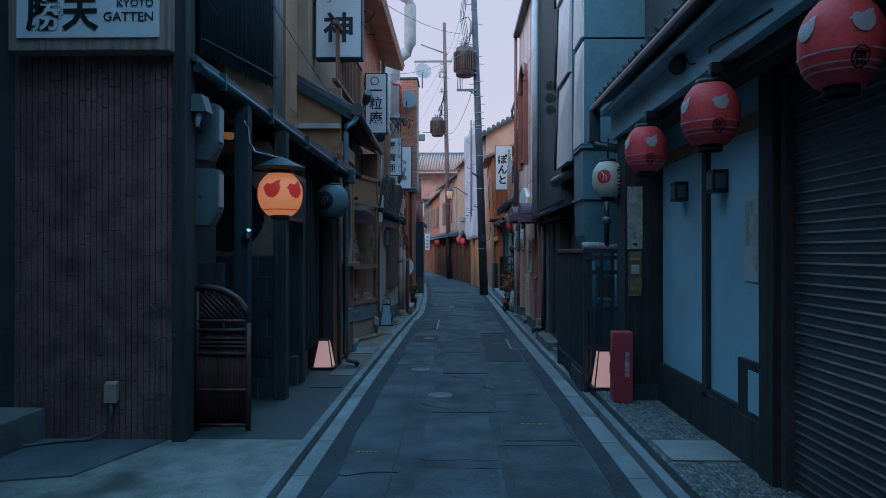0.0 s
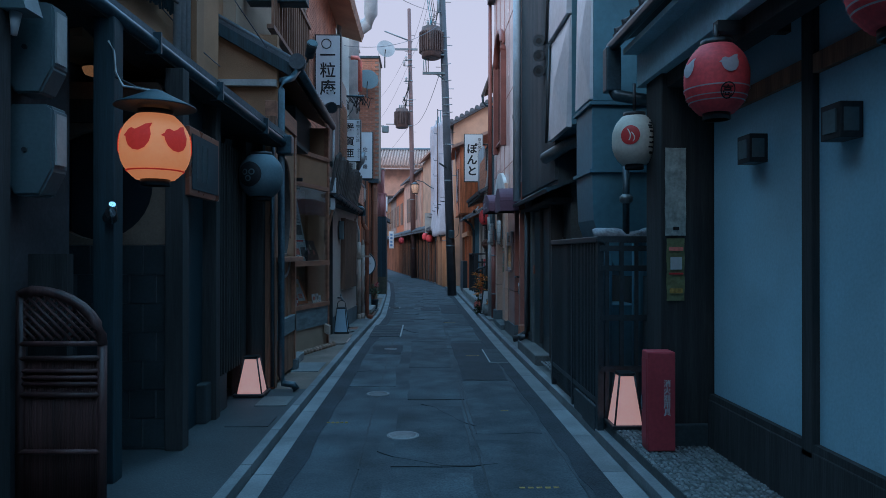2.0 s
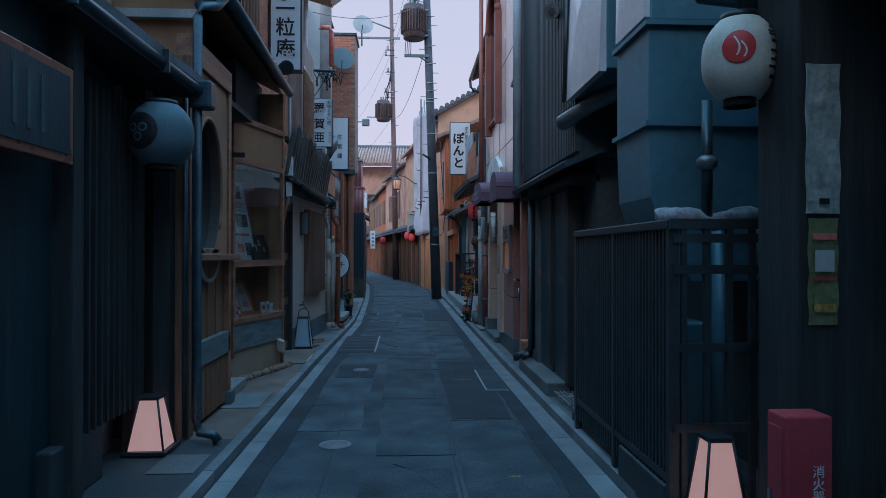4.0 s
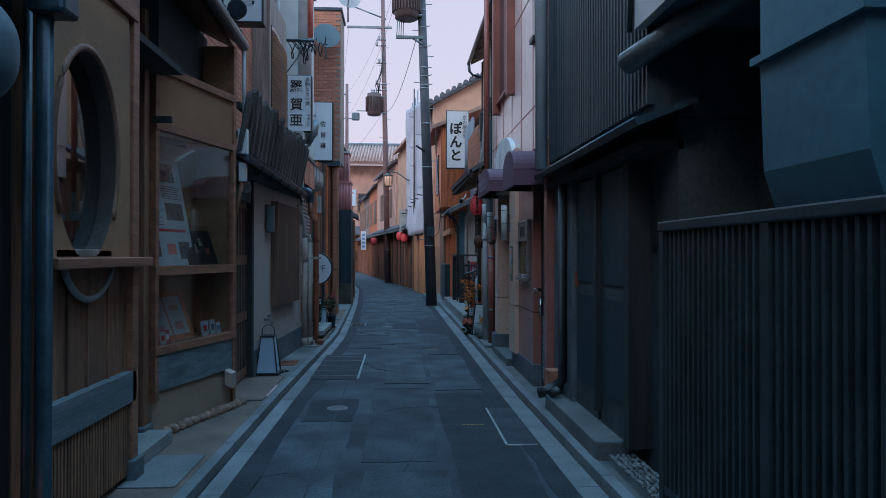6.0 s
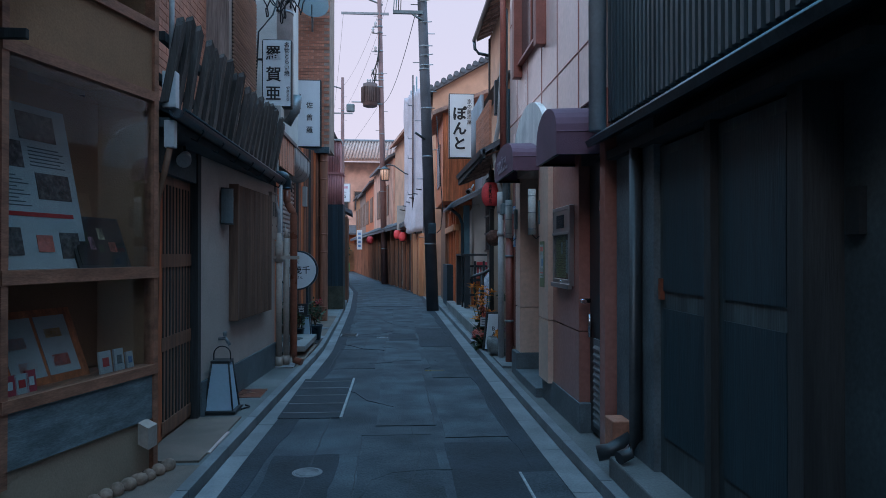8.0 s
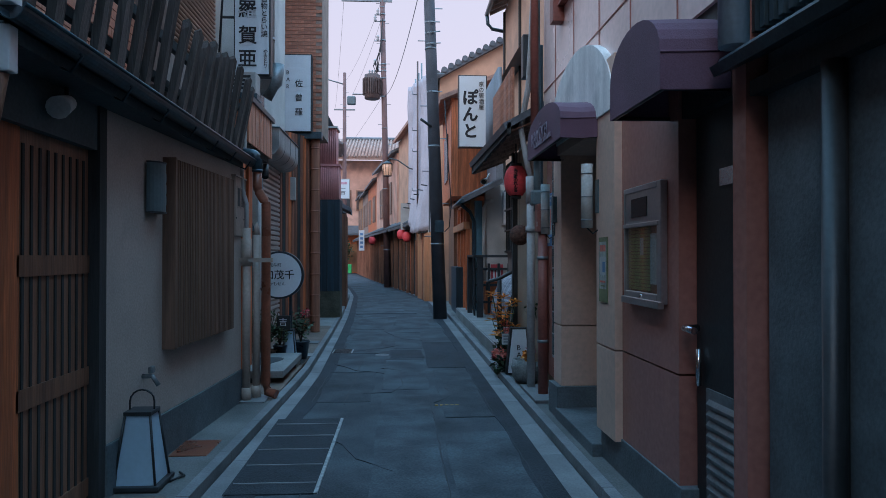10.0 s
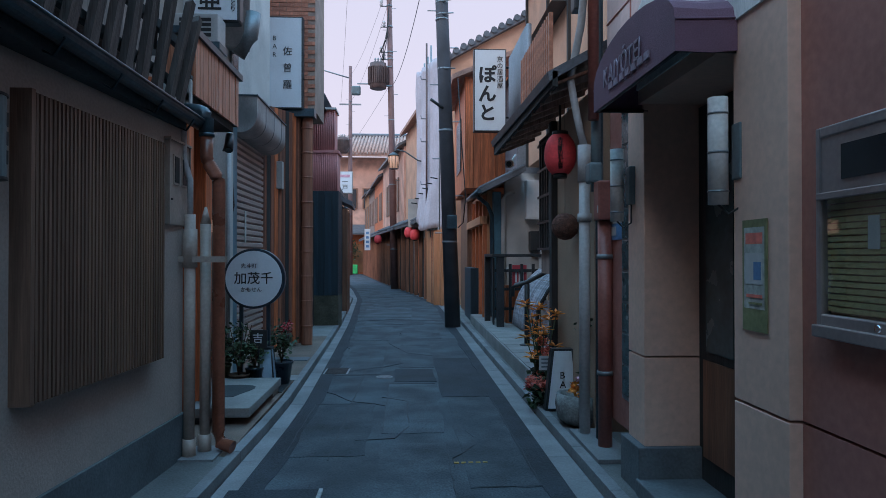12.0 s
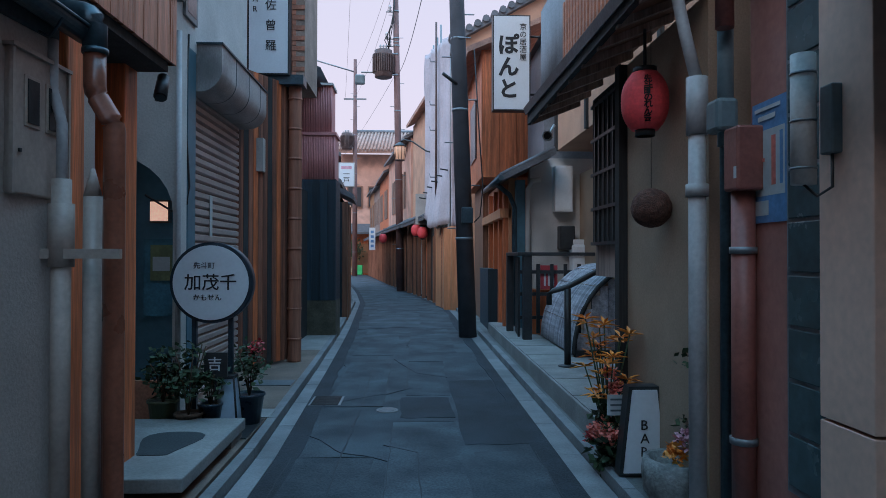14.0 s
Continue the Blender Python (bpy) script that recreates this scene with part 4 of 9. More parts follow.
for k in range(3):
    disc(bm, surf_of(-1.60, 8.62, 2.25, 0.21, 0.40, 0.006), -0.38 + 0.2 * math.cos(k * 2.1 + 0.5), 0.04 * math.sin(k * 2.1 + 0.5), 0.15, 0.03, 0.6, 16)
part("crest_mark", bm, TEALBOX, ul, "faint pale rings in the crest")
hb = thing("menu_board", (-1.74, 7.35, 2.2), "hanging wooden board in an orange-brown frame", "sign")
part("frame", bx(-1.79, -1.74, 7.0, 7.72, 1.93, 2.44, bev=0.006), BPIPE, hb)
part("panel", bx(-1.74, -1.732, 7.05, 7.67, 1.98, 2.39), BLUEWOOD, hb)
for k in range(3):
    part("line_mark", bx(-1.732, -1.728, 7.14 + k * 0.12, 7.17 + k * 0.12, 2.05, 2.33), DARKW, hb, "faded writing")


def andon(at, w, h, paper, label, group, handle=False, top=0.6):
    """A tapered standing lantern: paper sides in a dark frame on a plinth."""
    x, y, z = at
    t = thing("andon_lamp", at, label, "lamp", group)
    b, q = w / 2, w / 2 * top
    part("plinth", bx(x - b * 1.22, x + b * 1.22, y - b * 1.22, y + b * 1.22, z, z + 0.028, bev=0.004), BLACKM, t, "black base")
    z0, z1 = z + 0.028, z + h
    lo = [(x - b, y - b), (x + b, y - b), (x + b, y + b), (x - b, y + b)]
    hi = [(x - q, y - q), (x + q, y - q), (x + q, y + q), (x - q, y + q)]
    for i in range(4):
        j = (i + 1) % 4
        ins = 0.9
        c = lambda p: (x + (p[0] - x) * ins, y + (p[1] - y) * ins)
        bm = nb()
        a0, a1, b1, b0 = c(lo[i]), c(lo[j]), c(hi[j]), c(hi[i])
        nrm = Vector(((lo[i][0] + lo[j][0]) / 2 - x, (lo[i][1] + lo[j][1]) / 2 - y, 0)).normalized() * 0.006
        prism(bm, [(*a0, z0), (*a1, z0), (*b1, z1 - 0.012), (*b0, z1 - 0.012)], nrm)
        part("paper_side", bm, paper, t)
        part("frame_bar", tube(nb(), [(*lo[i], z0), (*hi[i], z1)], 0.008, 6), BLACKM, t)
    part("top_frame", bx(x - q * 1.12, x + q * 1.12, y - q * 1.12, y + q * 1.12, z1 - 0.012, z1 + 0.012, bev=0.003), BLACKM, t)
    if handle:
        part("handle", tube(nb(), [(x - q, y, z1)] + [(x - q * math.cos(a), y, z1 + 0.06 + 0.07 * math.sin(a)) for a in np.linspace(0, math.pi, 9)] + [(x + q, y, z1)], 0.006, 6), BLACKM, t)
    return t


andon((-1.745, 8.86, 0.078), 0.25, 0.375, ANDONLIT, "lit standing paper lamp with black frame on the pavement", "paper lamps on the ground", top=0.5)
andon((1.56, 7.26, 0.15), 0.22, 0.41, ANDONLIT, "lit standing paper lamp with black frame beside the fence", "paper lamps on the ground", top=0.52)
a3 = andon((-1.46, 14.02, 0.078), 0.24, 0.44, ANDONOFF, "unlit white standing lamp with a wire handle", "paper lamps on the ground", True)
part("cable", tube(nb(), [(-1.42, 14.1, 0.085), (-1.34, 14.2, 0.085), (-1.3, 14.05, 0.085), (-1.25, 14.15, 0.085), (-1.3, 14.22, 0.085)], 0.008, 6), CABLE, a3)
andon((-1.36, 18.85, 0.078), 0.18, 0.4, ANDONOFF, "unlit white standing lamp beside the planters", "paper lamps on the ground")

# ---- shop with the oval window and the oblique display case ----
shop = thing("display_shop", (-2.0, 10.8, 0), "small wooden shop with oval window and glass display case", "building")
part("wall", bx(-4.2, -2.35, 9.3, 12.55, 0, 6.6), OCHRE, shop, "ochre plaster wall")
part("wall", bx(-2.35, -1.66, 9.62, 9.72, 2.72, 3.95), OCHRE, shop, "ochre gable wall")
part("wall", bx(-2.35, -1.72, 9.2, 9.32, 0.07, 2.9), DWOOD, shop)
# round-window bay
A, Bp = (-1.62, 9.22), (-1.60, 10.33)
part("corner_post", bx(-1.72, -1.58, 9.16, 9.26, 0.07, 2.95, bev=0.005), BWOOD, shop)
part("corner_post", bx(-1.70, -1.585, 10.30, 10.39, 0.20, 2.95, bev=0.005), OWOODH, shop)
part("post_shoe", bx(-1.73, -1.555, 10.27, 10.42, 0.07, 0.20, bev=0.008), BASEGR, shop, "grey stone post shoe")
ow = nb()
N, oy, oz, ra, rb2 = 48, 9.72, 2.0, 0.36, 0.56
bot = 1.46
outer, inner = [], []
for i in range(N):
    a = 2 * math.pi * i / N
    c, sn = math.cos(a), math.sin(a)
    yy, zz = oy + ra * c, oz + rb2 * sn
    inner.append((yy, max(zz, bot)))
    ks = 1 / max(abs(c) / 0.56, abs(sn) / (0.92 if sn > 0 else 0.58))
    outer.append((min(max(oy + ks * c, 9.26), 10.30), oz + ks * sn))
fr = [[ow.verts.new((x, p[0], p[1])) for p in ps] for x, ps in ((-1.60, outer), (-1.60, inner), (-1.74, inner), (-1.74, outer))]
for a, b in ((0, 1), (1, 2), (2, 3), (3, 0)):
    for i in range(N):
        j = (i + 1) % N
        ow.faces.new((fr[a][i], fr[a][j], fr[b][j], fr[b][i]))
part("wall", ow, OCHRE, shop, "ochre panel pierced by an oval window")
part("window_pane", bx(-1.690, -1.684, 9.27, 10.2, 1.4, 2.62), MIRPANE, shop, "glass reflecting the alley")
part("window_back", bx(-2.34, -2.3, 9.3, 10.3, 1.3, 2.7), DARKW, shop)
part("inner_sill", bx(-1.74, -1.6, 9.38, 10.02, 1.455, 1.50, bev=0.006), GWOOD, shop, "pale inner sill board")
rv = nb()
rvp = [[rv.verts.new((x, oy + (ra - 0.005) * math.cos(a), max(oz + (rb2 - 0.005) * math.sin(a), bot + 0.004))) for a in np.linspace(0, 2 * math.pi, 49)[:-1]] for x in (-1.602, -1.70)]
for i in range(48):
    rv.faces.new((rvp[0][i], rvp[0][(i + 1) % 48], rvp[1][(i + 1) % 48], rvp[1][i]))
# inner ring darker than the ochre panel round it
part("reveal", rv, mat("dark_brown_reveal", (0.075, 0.05, 0.042), 0.6, var=0.3, scale=4, bump=0.1), shop, "dark brown reveal").modifiers.new("thick", "SOLIDIFY").thickness = 0.004
part("window_trim", tube(nb(), [(-1.605, oy + (ra + 0.015) * math.cos(a), max(oz + (rb2 + 0.015) * math.sin(a), bot)) for a in np.linspace(-0.6, math.pi + 0.6, 40)], 0.022, 8), BWOOD, shop, "rounded wooden rim")
part("top_rail", bx(-1.70, -1.575, 9.2, 10.36, 2.93, 3.12, bev=0.005), OWOODH, shop)
part("sill", bx(-1.72, -1.50, 9.2, 10.40, 1.40, 1.455, bev=0.006), OWOODH, shop, "pale worn wooden sill")
part("wall", bx(-1.72, -1.66, 9.26, 10.30, 0.5, 1.40), DWOOD, shop)
for i, (y0, y1) in enumerate(((9.27, 9.555), (9.565, 9.78), (9.79, 10.035), (10.045, 10.295))):
    part("board", bx(-1.665, -1.635, y0, y1, 0.74, 1.40, bev=0.004), WEATHB, shop)
    part("batten", bx(-1.636, -1.622, y1 - 0.006, y1 + 0.014, 0.74, 1.40), WEATHB, shop)
part("rail", bx(-1.68, -1.585, 9.2, 10.36, 0.555, 0.75, bev=0.006), BOARDB, shop, "weathered grey wooden rail")
for i in range(30):
    y0 = 9.27 + i * 0.0345
    part("slat", bx(-1.68, -1.60, y0, y0 + 0.02, 0.12, 0.555), WEATHB, shop)
sw = [(-1.62, 9.46 + 0.56 * f, 1.40 - 0.17 * (1 - (2 * f - 1) ** 2) ** 0.75) for f in np.linspace(0, 1, 17)]
part("swag", prism(nb(), sw, (0.02, 0, 0)), WEATHB, shop, "half-round carved board under the sill")
part("swag_rim", tube(nb(), [(-1.6, y, z) for x, y, z in sw], 0.018, 8), GPVC, shop, "pale bent rim")
# recessed entrance
part("door", bx(-2.0, -1.95, 10.4, 11.25, 0.15, 2.6), DWOOD, shop, "dark recessed wooden door")
part("ceiling", bx(-2.3, -1.6, 10.35, 11.3, 2.85, 2.9), DWOOD, shop)
part("step", bx(-2.0, -1.62, 10.42, 11.15, 0.07, 0.17, bev=0.01), SLAB, shop)
part("post", bx(-1.92, -1.82, 11.12, 11.22, 0.18, 3.3, bev=0.005), BWOOD, shop)
part("post_shoe", bx(-1.96, -1.79, 11.05, 11.24, 0.07, 0.2, bev=0.008), BASEGR, shop, "grey stone post shoe")
part("peg", bx(-1.80, -1.66, 11.22, 11.25, 2.47, 2.52, bev=0.004), DWOOD, shop)
# oblique display case
A, Bp = (-1.79, 11.25), (-1.46, 12.38)


def bay(z0, z1, t, name, m, off=0.0, f0=0.0, f1=1.0, label=""):
    d = Vector((Bp[0] - A[0], Bp[1] - A[1], 0)).normalized()
    n = Vector((d.y, -d.x, 0)) * off
    a, b = along(A, Bp, f0), along(A, Bp, f1)
    return part(name, slab(nb(), (a[0] + n.x, a[1] + n.y), (b[0] + n.x, b[1] + n.y), z0, z1, t), m, shop, label)


bay(0.07, 0.42, 0.5, "base", MUD, -0.02, label="rough plaster base")
bay(0.42, 0.70, 0.05, "panel", BOARDB, 0.0, label="grey weathered boarded panel")
bay(0.70, 0.76, 0.3, "sill", OWOODH, 0.015)
bay(1.31, 1.38, 0.32, "shelf", OWOODH, 0.015, label="wooden display shelf")
bay(2.43, 2.49, 0.06, "rail", OWOODH, 0.012)
bay(2.49, 2.88, 0.05, "panel", OCHRE, -0.01, label="ochre panel over the glass")
bay(2.88, 2.94, 0.06, "rail", OWOODH, 0.012)
bay(0.34, 2.94, 0.06, "post", OWOODH, 0.008, 0.0, 0.035)
bay(0.07, 3.4, 0.07, "post", OWOODH, 0.01, 0.965, 1.0)
bay(0.76, 2.43, 0.02, "case_back", OCHRE, -0.34)
bay(0.76, 1.31, 0.004, "glass_pane", PANE, -0.012, 0.035, 0.965).visible_shadow = False
bay(1.38, 2.43, 0.004, "glass_pane", PANE, -0.012, 0.035, 0.965).visible_shadow = False
part("case_side", bx(-1.9, -1.47, 12.36, 12.44, 0.07, 3.4), OCHRE, shop)
part("case_ceiling", prism(nb(), [(-1.8, 11.25, 2.5), (-1.47, 12.38, 2.5), (-1.9, 12.42, 2.5), (-2.2, 11.3, 2.5)], (0, 0, 0.03)), OCHRE, shop)
part("dark_upper", bx(-2.3, -1.75, 11.2, 12.5, 2.94, 3.5), DARKW, shop)
# things in the display case
dvec = Vector((Bp[0] - A[0], Bp[1] - A[1], 0)).normalized()
dnrm = Vector((dvec.y, -dvec.x, 0))


def in_case(f, depth, z):
    p = Vector(along(A, Bp, f, z)) - dnrm * depth
    return p


def leaning_card(name, f, depth, z, w, h, m, label, cat, marks=(), lean=12, t=0.012):
    c = in_case(f, depth, z)
    ang = math.degrees(math.atan2(dvec.y, dvec.x))
    ob = thing(name, c, label, cat, "cards in the display case")
    M = pose(*c, 0, 0, ang) @ pose(0, 0, 0, -lean, 0, 0)
    bm = box(nb(), -w / 2, w / 2, 0, t, 0, h)
    bm.transform(M)
    part("card", bm, m, ob)
    for x0, x1, z0, z1, mm in marks:
        bm = box(nb(), -w / 2 + x0 * w, -w / 2 + x1 * w, -0.003, 0.002, z0 * h, z1 * h)
        bm.transform(M)
        part("print", bm, mm, ob)


leaning_card("menu_poster", 0.35, 0.12, 1.38, 0.64, 0.92, PAPER, "tall printed menu poster leaning in the case", "poster",
             [(0.05, 0.45, 0.60, 0.76, PHOTO), (0.55, 0.92, 0.42, 0.58, PHOTO), (0.45, 0.85, 0.78, 0.95, PHOTO), (0.12, 0.3, 0.08, 0.24, PHOTO), (0.45, 0.62, 0.1, 0.2, CORAL), (0.7, 0.92, 0.06, 0.22, PHOTO), (0.12, 0.9, 0.31, 0.335, REDINK)] + [(0.06, 0.46 - 0.06 * (k % 3), 0.37 + k * 0.022, 0.376 + k * 0.022, BASEGR) for k in range(9)] + [(0.52, 0.9 - 0.05 * (k % 2), 0.62 + k * 0.022, 0.626 + k * 0.022, BASEGR) for k in range(6)])
leaning_card("photo_board", 0.72, 0.10, 1.38, 0.44, 0.32, BLACKM, "dark photo board of dishes", "poster", [(0.06, 0.94, 0.06, 0.94, INK), (0.2, 0.32, 0.45, 0.7, LEAF), (0.3, 0.4, 0.35, 0.6, PINKFL), (0.5, 0.62, 0.55, 0.78, CREAMFL), (0.66, 0.8, 0.3, 0.5, CORAL), (0.45, 0.55, 0.3, 0.45, LEAF)], lean=20)
leaning_card("wooden_tag", 0.08, 0.1, 1.38, 0.09, 0.34, OWOOD, "orange wooden tag with dark strokes", "sign", [(0.3, 0.7, 0.2, 0.8, INK)])
leaning_card("backing_board", 0.62, 0.26, 1.38, 0.5, 0.95, OCHRE, "tan backing board behind the display", "board", lean=10)
leaning_card("framed_menu", 0.40, 0.14, 0.76, 0.58, 0.42, OWOOD, "wooden picture frame with two printed pages", "picture frame", [(0.1, 0.48, 0.1, 0.9, PAPER), (0.52, 0.9, 0.1, 0.9, PAPER), (0.15, 0.35, 0.5, 0.65, CORAL), (0.6, 0.8, 0.2, 0.36, CORAL), (0.2, 0.4, 0.2, 0.32, CORAL), (0.6, 0.8, 0.6, 0.72, POSTOR)], lean=22)
for f, w, h, m, k in [(0.05, 0.1, 0.22, PAPER, INK), (0.1, 0.1, 0.1, REDBOX, WHITEINK), (0.17, 0.08, 0.1, PAPER, REDINK), (0.22, 0.06, 0.11, REDBOX, WHITEINK), (0.68, 0.1, 0.13, PAPER, REDINK), (0.78, 0.08, 0.13, PAPER, BASEGR), (0.86, 0.06, 0.1, PAPER, POSTBL)]:
    leaning_card("display_card", f, 0.06, 0.76, w, h, m, "small printed card standing in the display case", "card", [(0.25, 0.75, 0.3, 0.7, k)], lean=8)
# border of rounded stones at the foot
rng = random.Random(3)
for i in range(15):
    p = Vector(along((-1.83, 11.2), (-1.43, 12.42), i / 14)) + dnrm * 0.035
    bm = nb()
    bmesh.ops.create_icosphere(bm, subdivisions=2, radius=1)
    bm.transform(Matrix.Translation((p.x, p.y, 0.095)) @ pose(0, 0, 0, rng.uniform(-20, 20), rng.uniform(-20, 20), rng.uniform(0, 180)) @ Matrix.Diagonal((0.05 * rng.uniform(0.8, 1.2), 0.04, 0.042 * rng.uniform(0.8, 1.2), 1)))
    for f in bm.faces:
        f.smooth = True
    part("border_stone", bm, STONER, shop, "rounded edging stone")
tap = thing("outdoor_socket", (-1.47, 12.22, 0.32), "beige outdoor socket cover on the case base", "socket")
part("cover", prism(nb(), [(-1.50, 12.18, 0.30), (-1.49, 12.30, 0.30), (-1.49, 12.30, 0.43), (-1.50, 12.18, 0.43)], (0.07, -0.02, -0.03)), PVC, tap)
# roof, gutter and downpipe of the shop
part("roof", prism(nb(), [(-1.46, 9.58, 3.55), (-2.6, 9.58, 4.2), (-2.6, 9.58, 4.28), (-1.43, 9.58, 3.63)], (0, 2.95, -0.08)), ROOFT, shop, "grey tiled lean-to roof")
for i in range(20):
    y0 = 9.62 + i * 0.15
    part("roof_tile", tube(nb(), [(-1.44, y0, 3.64 - 0.004 * i), (-2.5, y0, 4.25 - 0.004 * i)], 0.035, 6), ROOFT, shop)
part("soffit", prism(nb(), [(-1.5, 9.7, 3.5), (-2.35, 9.7, 3.9), (-2.35, 12.5, 3.85), (-1.5, 12.5, 3.42)], (0, 0, 0.03)), BWOOD, shop, "brown boarded soffit")
part("verge_board", prism(nb(), [(-1.48, 9.56, 3.46), (-2.4, 9.56, 3.98), (-2.4, 9.56, 4.12), (-1.48, 9.56, 3.6)], (0, 0.05, 0)), BLUEWOOD, shop, "blue-grey verge board")
part("flashing", bx(-2.35, -1.66, 9.55, 9.62, 3.36, 3.43), GPVC, shop)
part("gutter", tube(nb(), [(-1.42, 9.55, 3.56), (-1.42, 12.55, 3.46)], 0.05, 10), GUTM, shop)
part("gutter_end", tube(nb(), [(-1.42, 9.50, 3.62), (-1.42, 9.60, 3.62)], 0.09, 14), ROOFT, shop, "round ridge-end tile")
part("hopper", bx(-1.54, -1.38, 8.98, 9.14, 2.52, 2.72, bev=0.02), GUTM, shop, "dark rainwater hopper")
part("downpipe", tube(nb(), [(-1.42, 9.56, 3.54), (-1.46, 9.45, 3.42), (-1.5, 9.1, 3.3), (-1.50, 9.07, 3.2), (-1.50, 9.07, 0.24), (-1.47, 9.05, 0.15), (-1.36, 9.02, 0.14), (-1.33, 9.02, 0.09)], 0.036, 10), GUTM, shop, "dark downpipe with a boot at the pavement")
part("downpipe", tube(nb(), [(-1.60, 9.12, 0.1), (-1.60, 9.12, 2.7)], 0.02, 8), GUTM, shop)
# balcony above
part("balcony_wall", bx(-2.35, -2.2, 9.9, 12.6, 4.1, 5.9), MUD, shop)
for i in range(17):
    part("baluster", bx(-1.80, -1.77, 9.95 + i * 0.155, 9.98 + i * 0.155, 4.12, 4.95), BWOOD, shop)
part("balcony_rail", bx(-1.83, -1.75, 9.85, 12.5, 4.95, 5.01, bev=0.006), BWOOD, shop)
part("balcony_rail", bx(-1.83, -1.75, 9.85, 12.5, 4.1, 4.15), BWOOD, shop)
part("roof", prism(nb(), [(-1.55, 9.4, 6.3), (-4, 9.4, 7.4), (-4, 9.4, 7.5), (-1.5, 9.4, 6.4)], (0, 3.2, 0)), ROOFT, shop)


def box_sign(at, w, h, d, name_label, frame_m=BLACKM, rounded=0.0):
    """A lit-box street sign that stands out from its wall; at: middle of the front, bottom."""
    x, y, z = at
    t = thing("street_sign", (x, y, z), name_label, "sign", "box signs over the alley")
    part("frame", bx(x - w / 2, x + w / 2, y, y + d, z, z + h, bev=rounded or 0.006), frame_m, t, "dark sign frame")
    part("panel", bx(x - w / 2 + 0.022, x + w / 2 - 0.022, y - 0.006, y + 0.01, z + 0.022, z + h - 0.022), SIGNW, t)
    return t


s = box_sign((-1.80, 10.2, 4.54), 0.72, 1.25, 0.22, "white box sign with one large brushed black character", BLUEWOOD)
letters("神", 0.47, (-2.03, 10.19, 5.24), INK, s, bold=0.012)
letters(column("なばう"), 0.13, (-2.0, 10.19, 5.7), INK, s, line=0.8)
part("bracket", tube(nb(), [(-2.35, 10.3, 5.4), (-1.6, 10.3, 5.4)], 0.02), BLACKM, s)
part("wire_coil", tube(nb(), [(-1.38 + 0.12 * math.sin(i * 1.1), 10.35, 4.9 + i * 0.05 + 0.05 * math.cos(i * 1.7)) for i in range(11)], 0.008, 5), CABLE, s)
s = box_sign((-1.605, 13.3, 3.94), 0.44, 1.2, 0.16, "tall white sign with a ring and three brushed characters", BLACKM)
for ch, zt in (("一", 4.81), ("粒", 4.67), ("庵", 4.38)):
    letters(ch, 0.27, (-1.735, 13.29, zt), INK, s, bold=0.003)
bm = nb()
for a0 in range(24):
    a, b = 2 * math.pi * a0 / 24, 2 * math.pi * (a0 + 1) / 24
    pts = [(-1.63 + r * math.cos(q), 13.288, 4.98 + r * math.sin(q)) for r, q in ((0.085, a), (0.085, b), (0.07, b), (0.07, a))]
    prism(bm, pts, (0, 0.004, 0))
part("ring_mark", bm, INK, s)
part("bracket", tube(nb(), [(-2.1, 13.38, 4.95), (-1.7, 13.38, 4.95)], 0.018), BLACKM, s)
part("bracket", tube(nb(), [(-2.1, 13.38, 4.15), (-1.7, 13.38, 4.15)], 0.018), BLACKM, s)


def spotlight(at, tip, r=0.06):
    t = thing("spotlight", at, "black cylindrical outdoor spotlight", "lamp", "spotlights on the roof edge")
    part("body", tube(nb(), [at, tip], r, 14, r * 1.15), BLACKM, t)
    a, b = Vector(at), Vector(tip)
    part("lens", tube(nb(), [b, b + (b - a).normalized() * 0.01], r * 0.95, 14), DPANE, t)
    part("stem", tube(nb(), [a, a + Vector((-0.08, 0.1, -0.12))], 0.012), BLACKM, t)


spotlight((-1.36, 9.98, 3.82), (-1.30, 9.82, 3.92), 0.055)
spotlight((-1.45, 12.3, 3.7), (-1.38, 12.1, 3.66), 0.075)

# ---- cream-walled restaurant with the palisade ----
crm = thing("cream_restaurant", (-1.9, 14.5, 0), "cream plastered restaurant with a dark palisade over the eave", "building")
def wx(y):
    return -1.61 + 0.063 * (y - 13.56)


part("wall", prism(nb(), [(wx(13.8), 13.8, 0), (wx(16.42), 16.42, 0), (-4.2, 16.42, 0), (-4.2, 13.8, 0)], (0, 0, 2.5)), CREAM, crm)
part("wall", bx(-4.2, -1.70, 12.5, 13.8, 0, 2.5), DWOOD, crm)
part("base_course", prism(nb(), [(wx(13.8) + 0.022, 13.8, 0.06), (wx(16.42) + 0.022, 16.43, 0.06), (wx(16.42) - 0.1, 16.43, 0.06), (wx(13.8) - 0.1, 13.8, 0.06)], (0, 0, 0.31)), BASEGR, crm, "rough grey base course")
dr = part("door", bx(-1.70, -1.65, 13.0, 13.72, 0.1, 2.05), BWOOD, crm, "brown sliding wooden door")
part("door", bx(-1.69, -1.64, 12.58, 13.02, 0.1, 2.05), OWOOD, crm)
part("door_post", bx(-1.72, -1.585, 13.72, 13.81, 0.08, 2.35), DWOOD, crm)
for k in range(3):
    part("door_rail", bx(-1.65, -1.64, 13.0, 13.72, 0.12 + k * 0.62, 0.22 + k * 0.62), BWOOD, dr)
for k in range(9):
    part("door_batten", bx(-1.65, -1.644, 13.05 + k * 0.075, 13.07 + k * 0.075, 0.22, 1.98), DWOOD, dr)
part("notice", bx(-1.64, -1.634, 12.7, 12.8, 1.35, 1.72), PAPER, dr, "white paper notice")
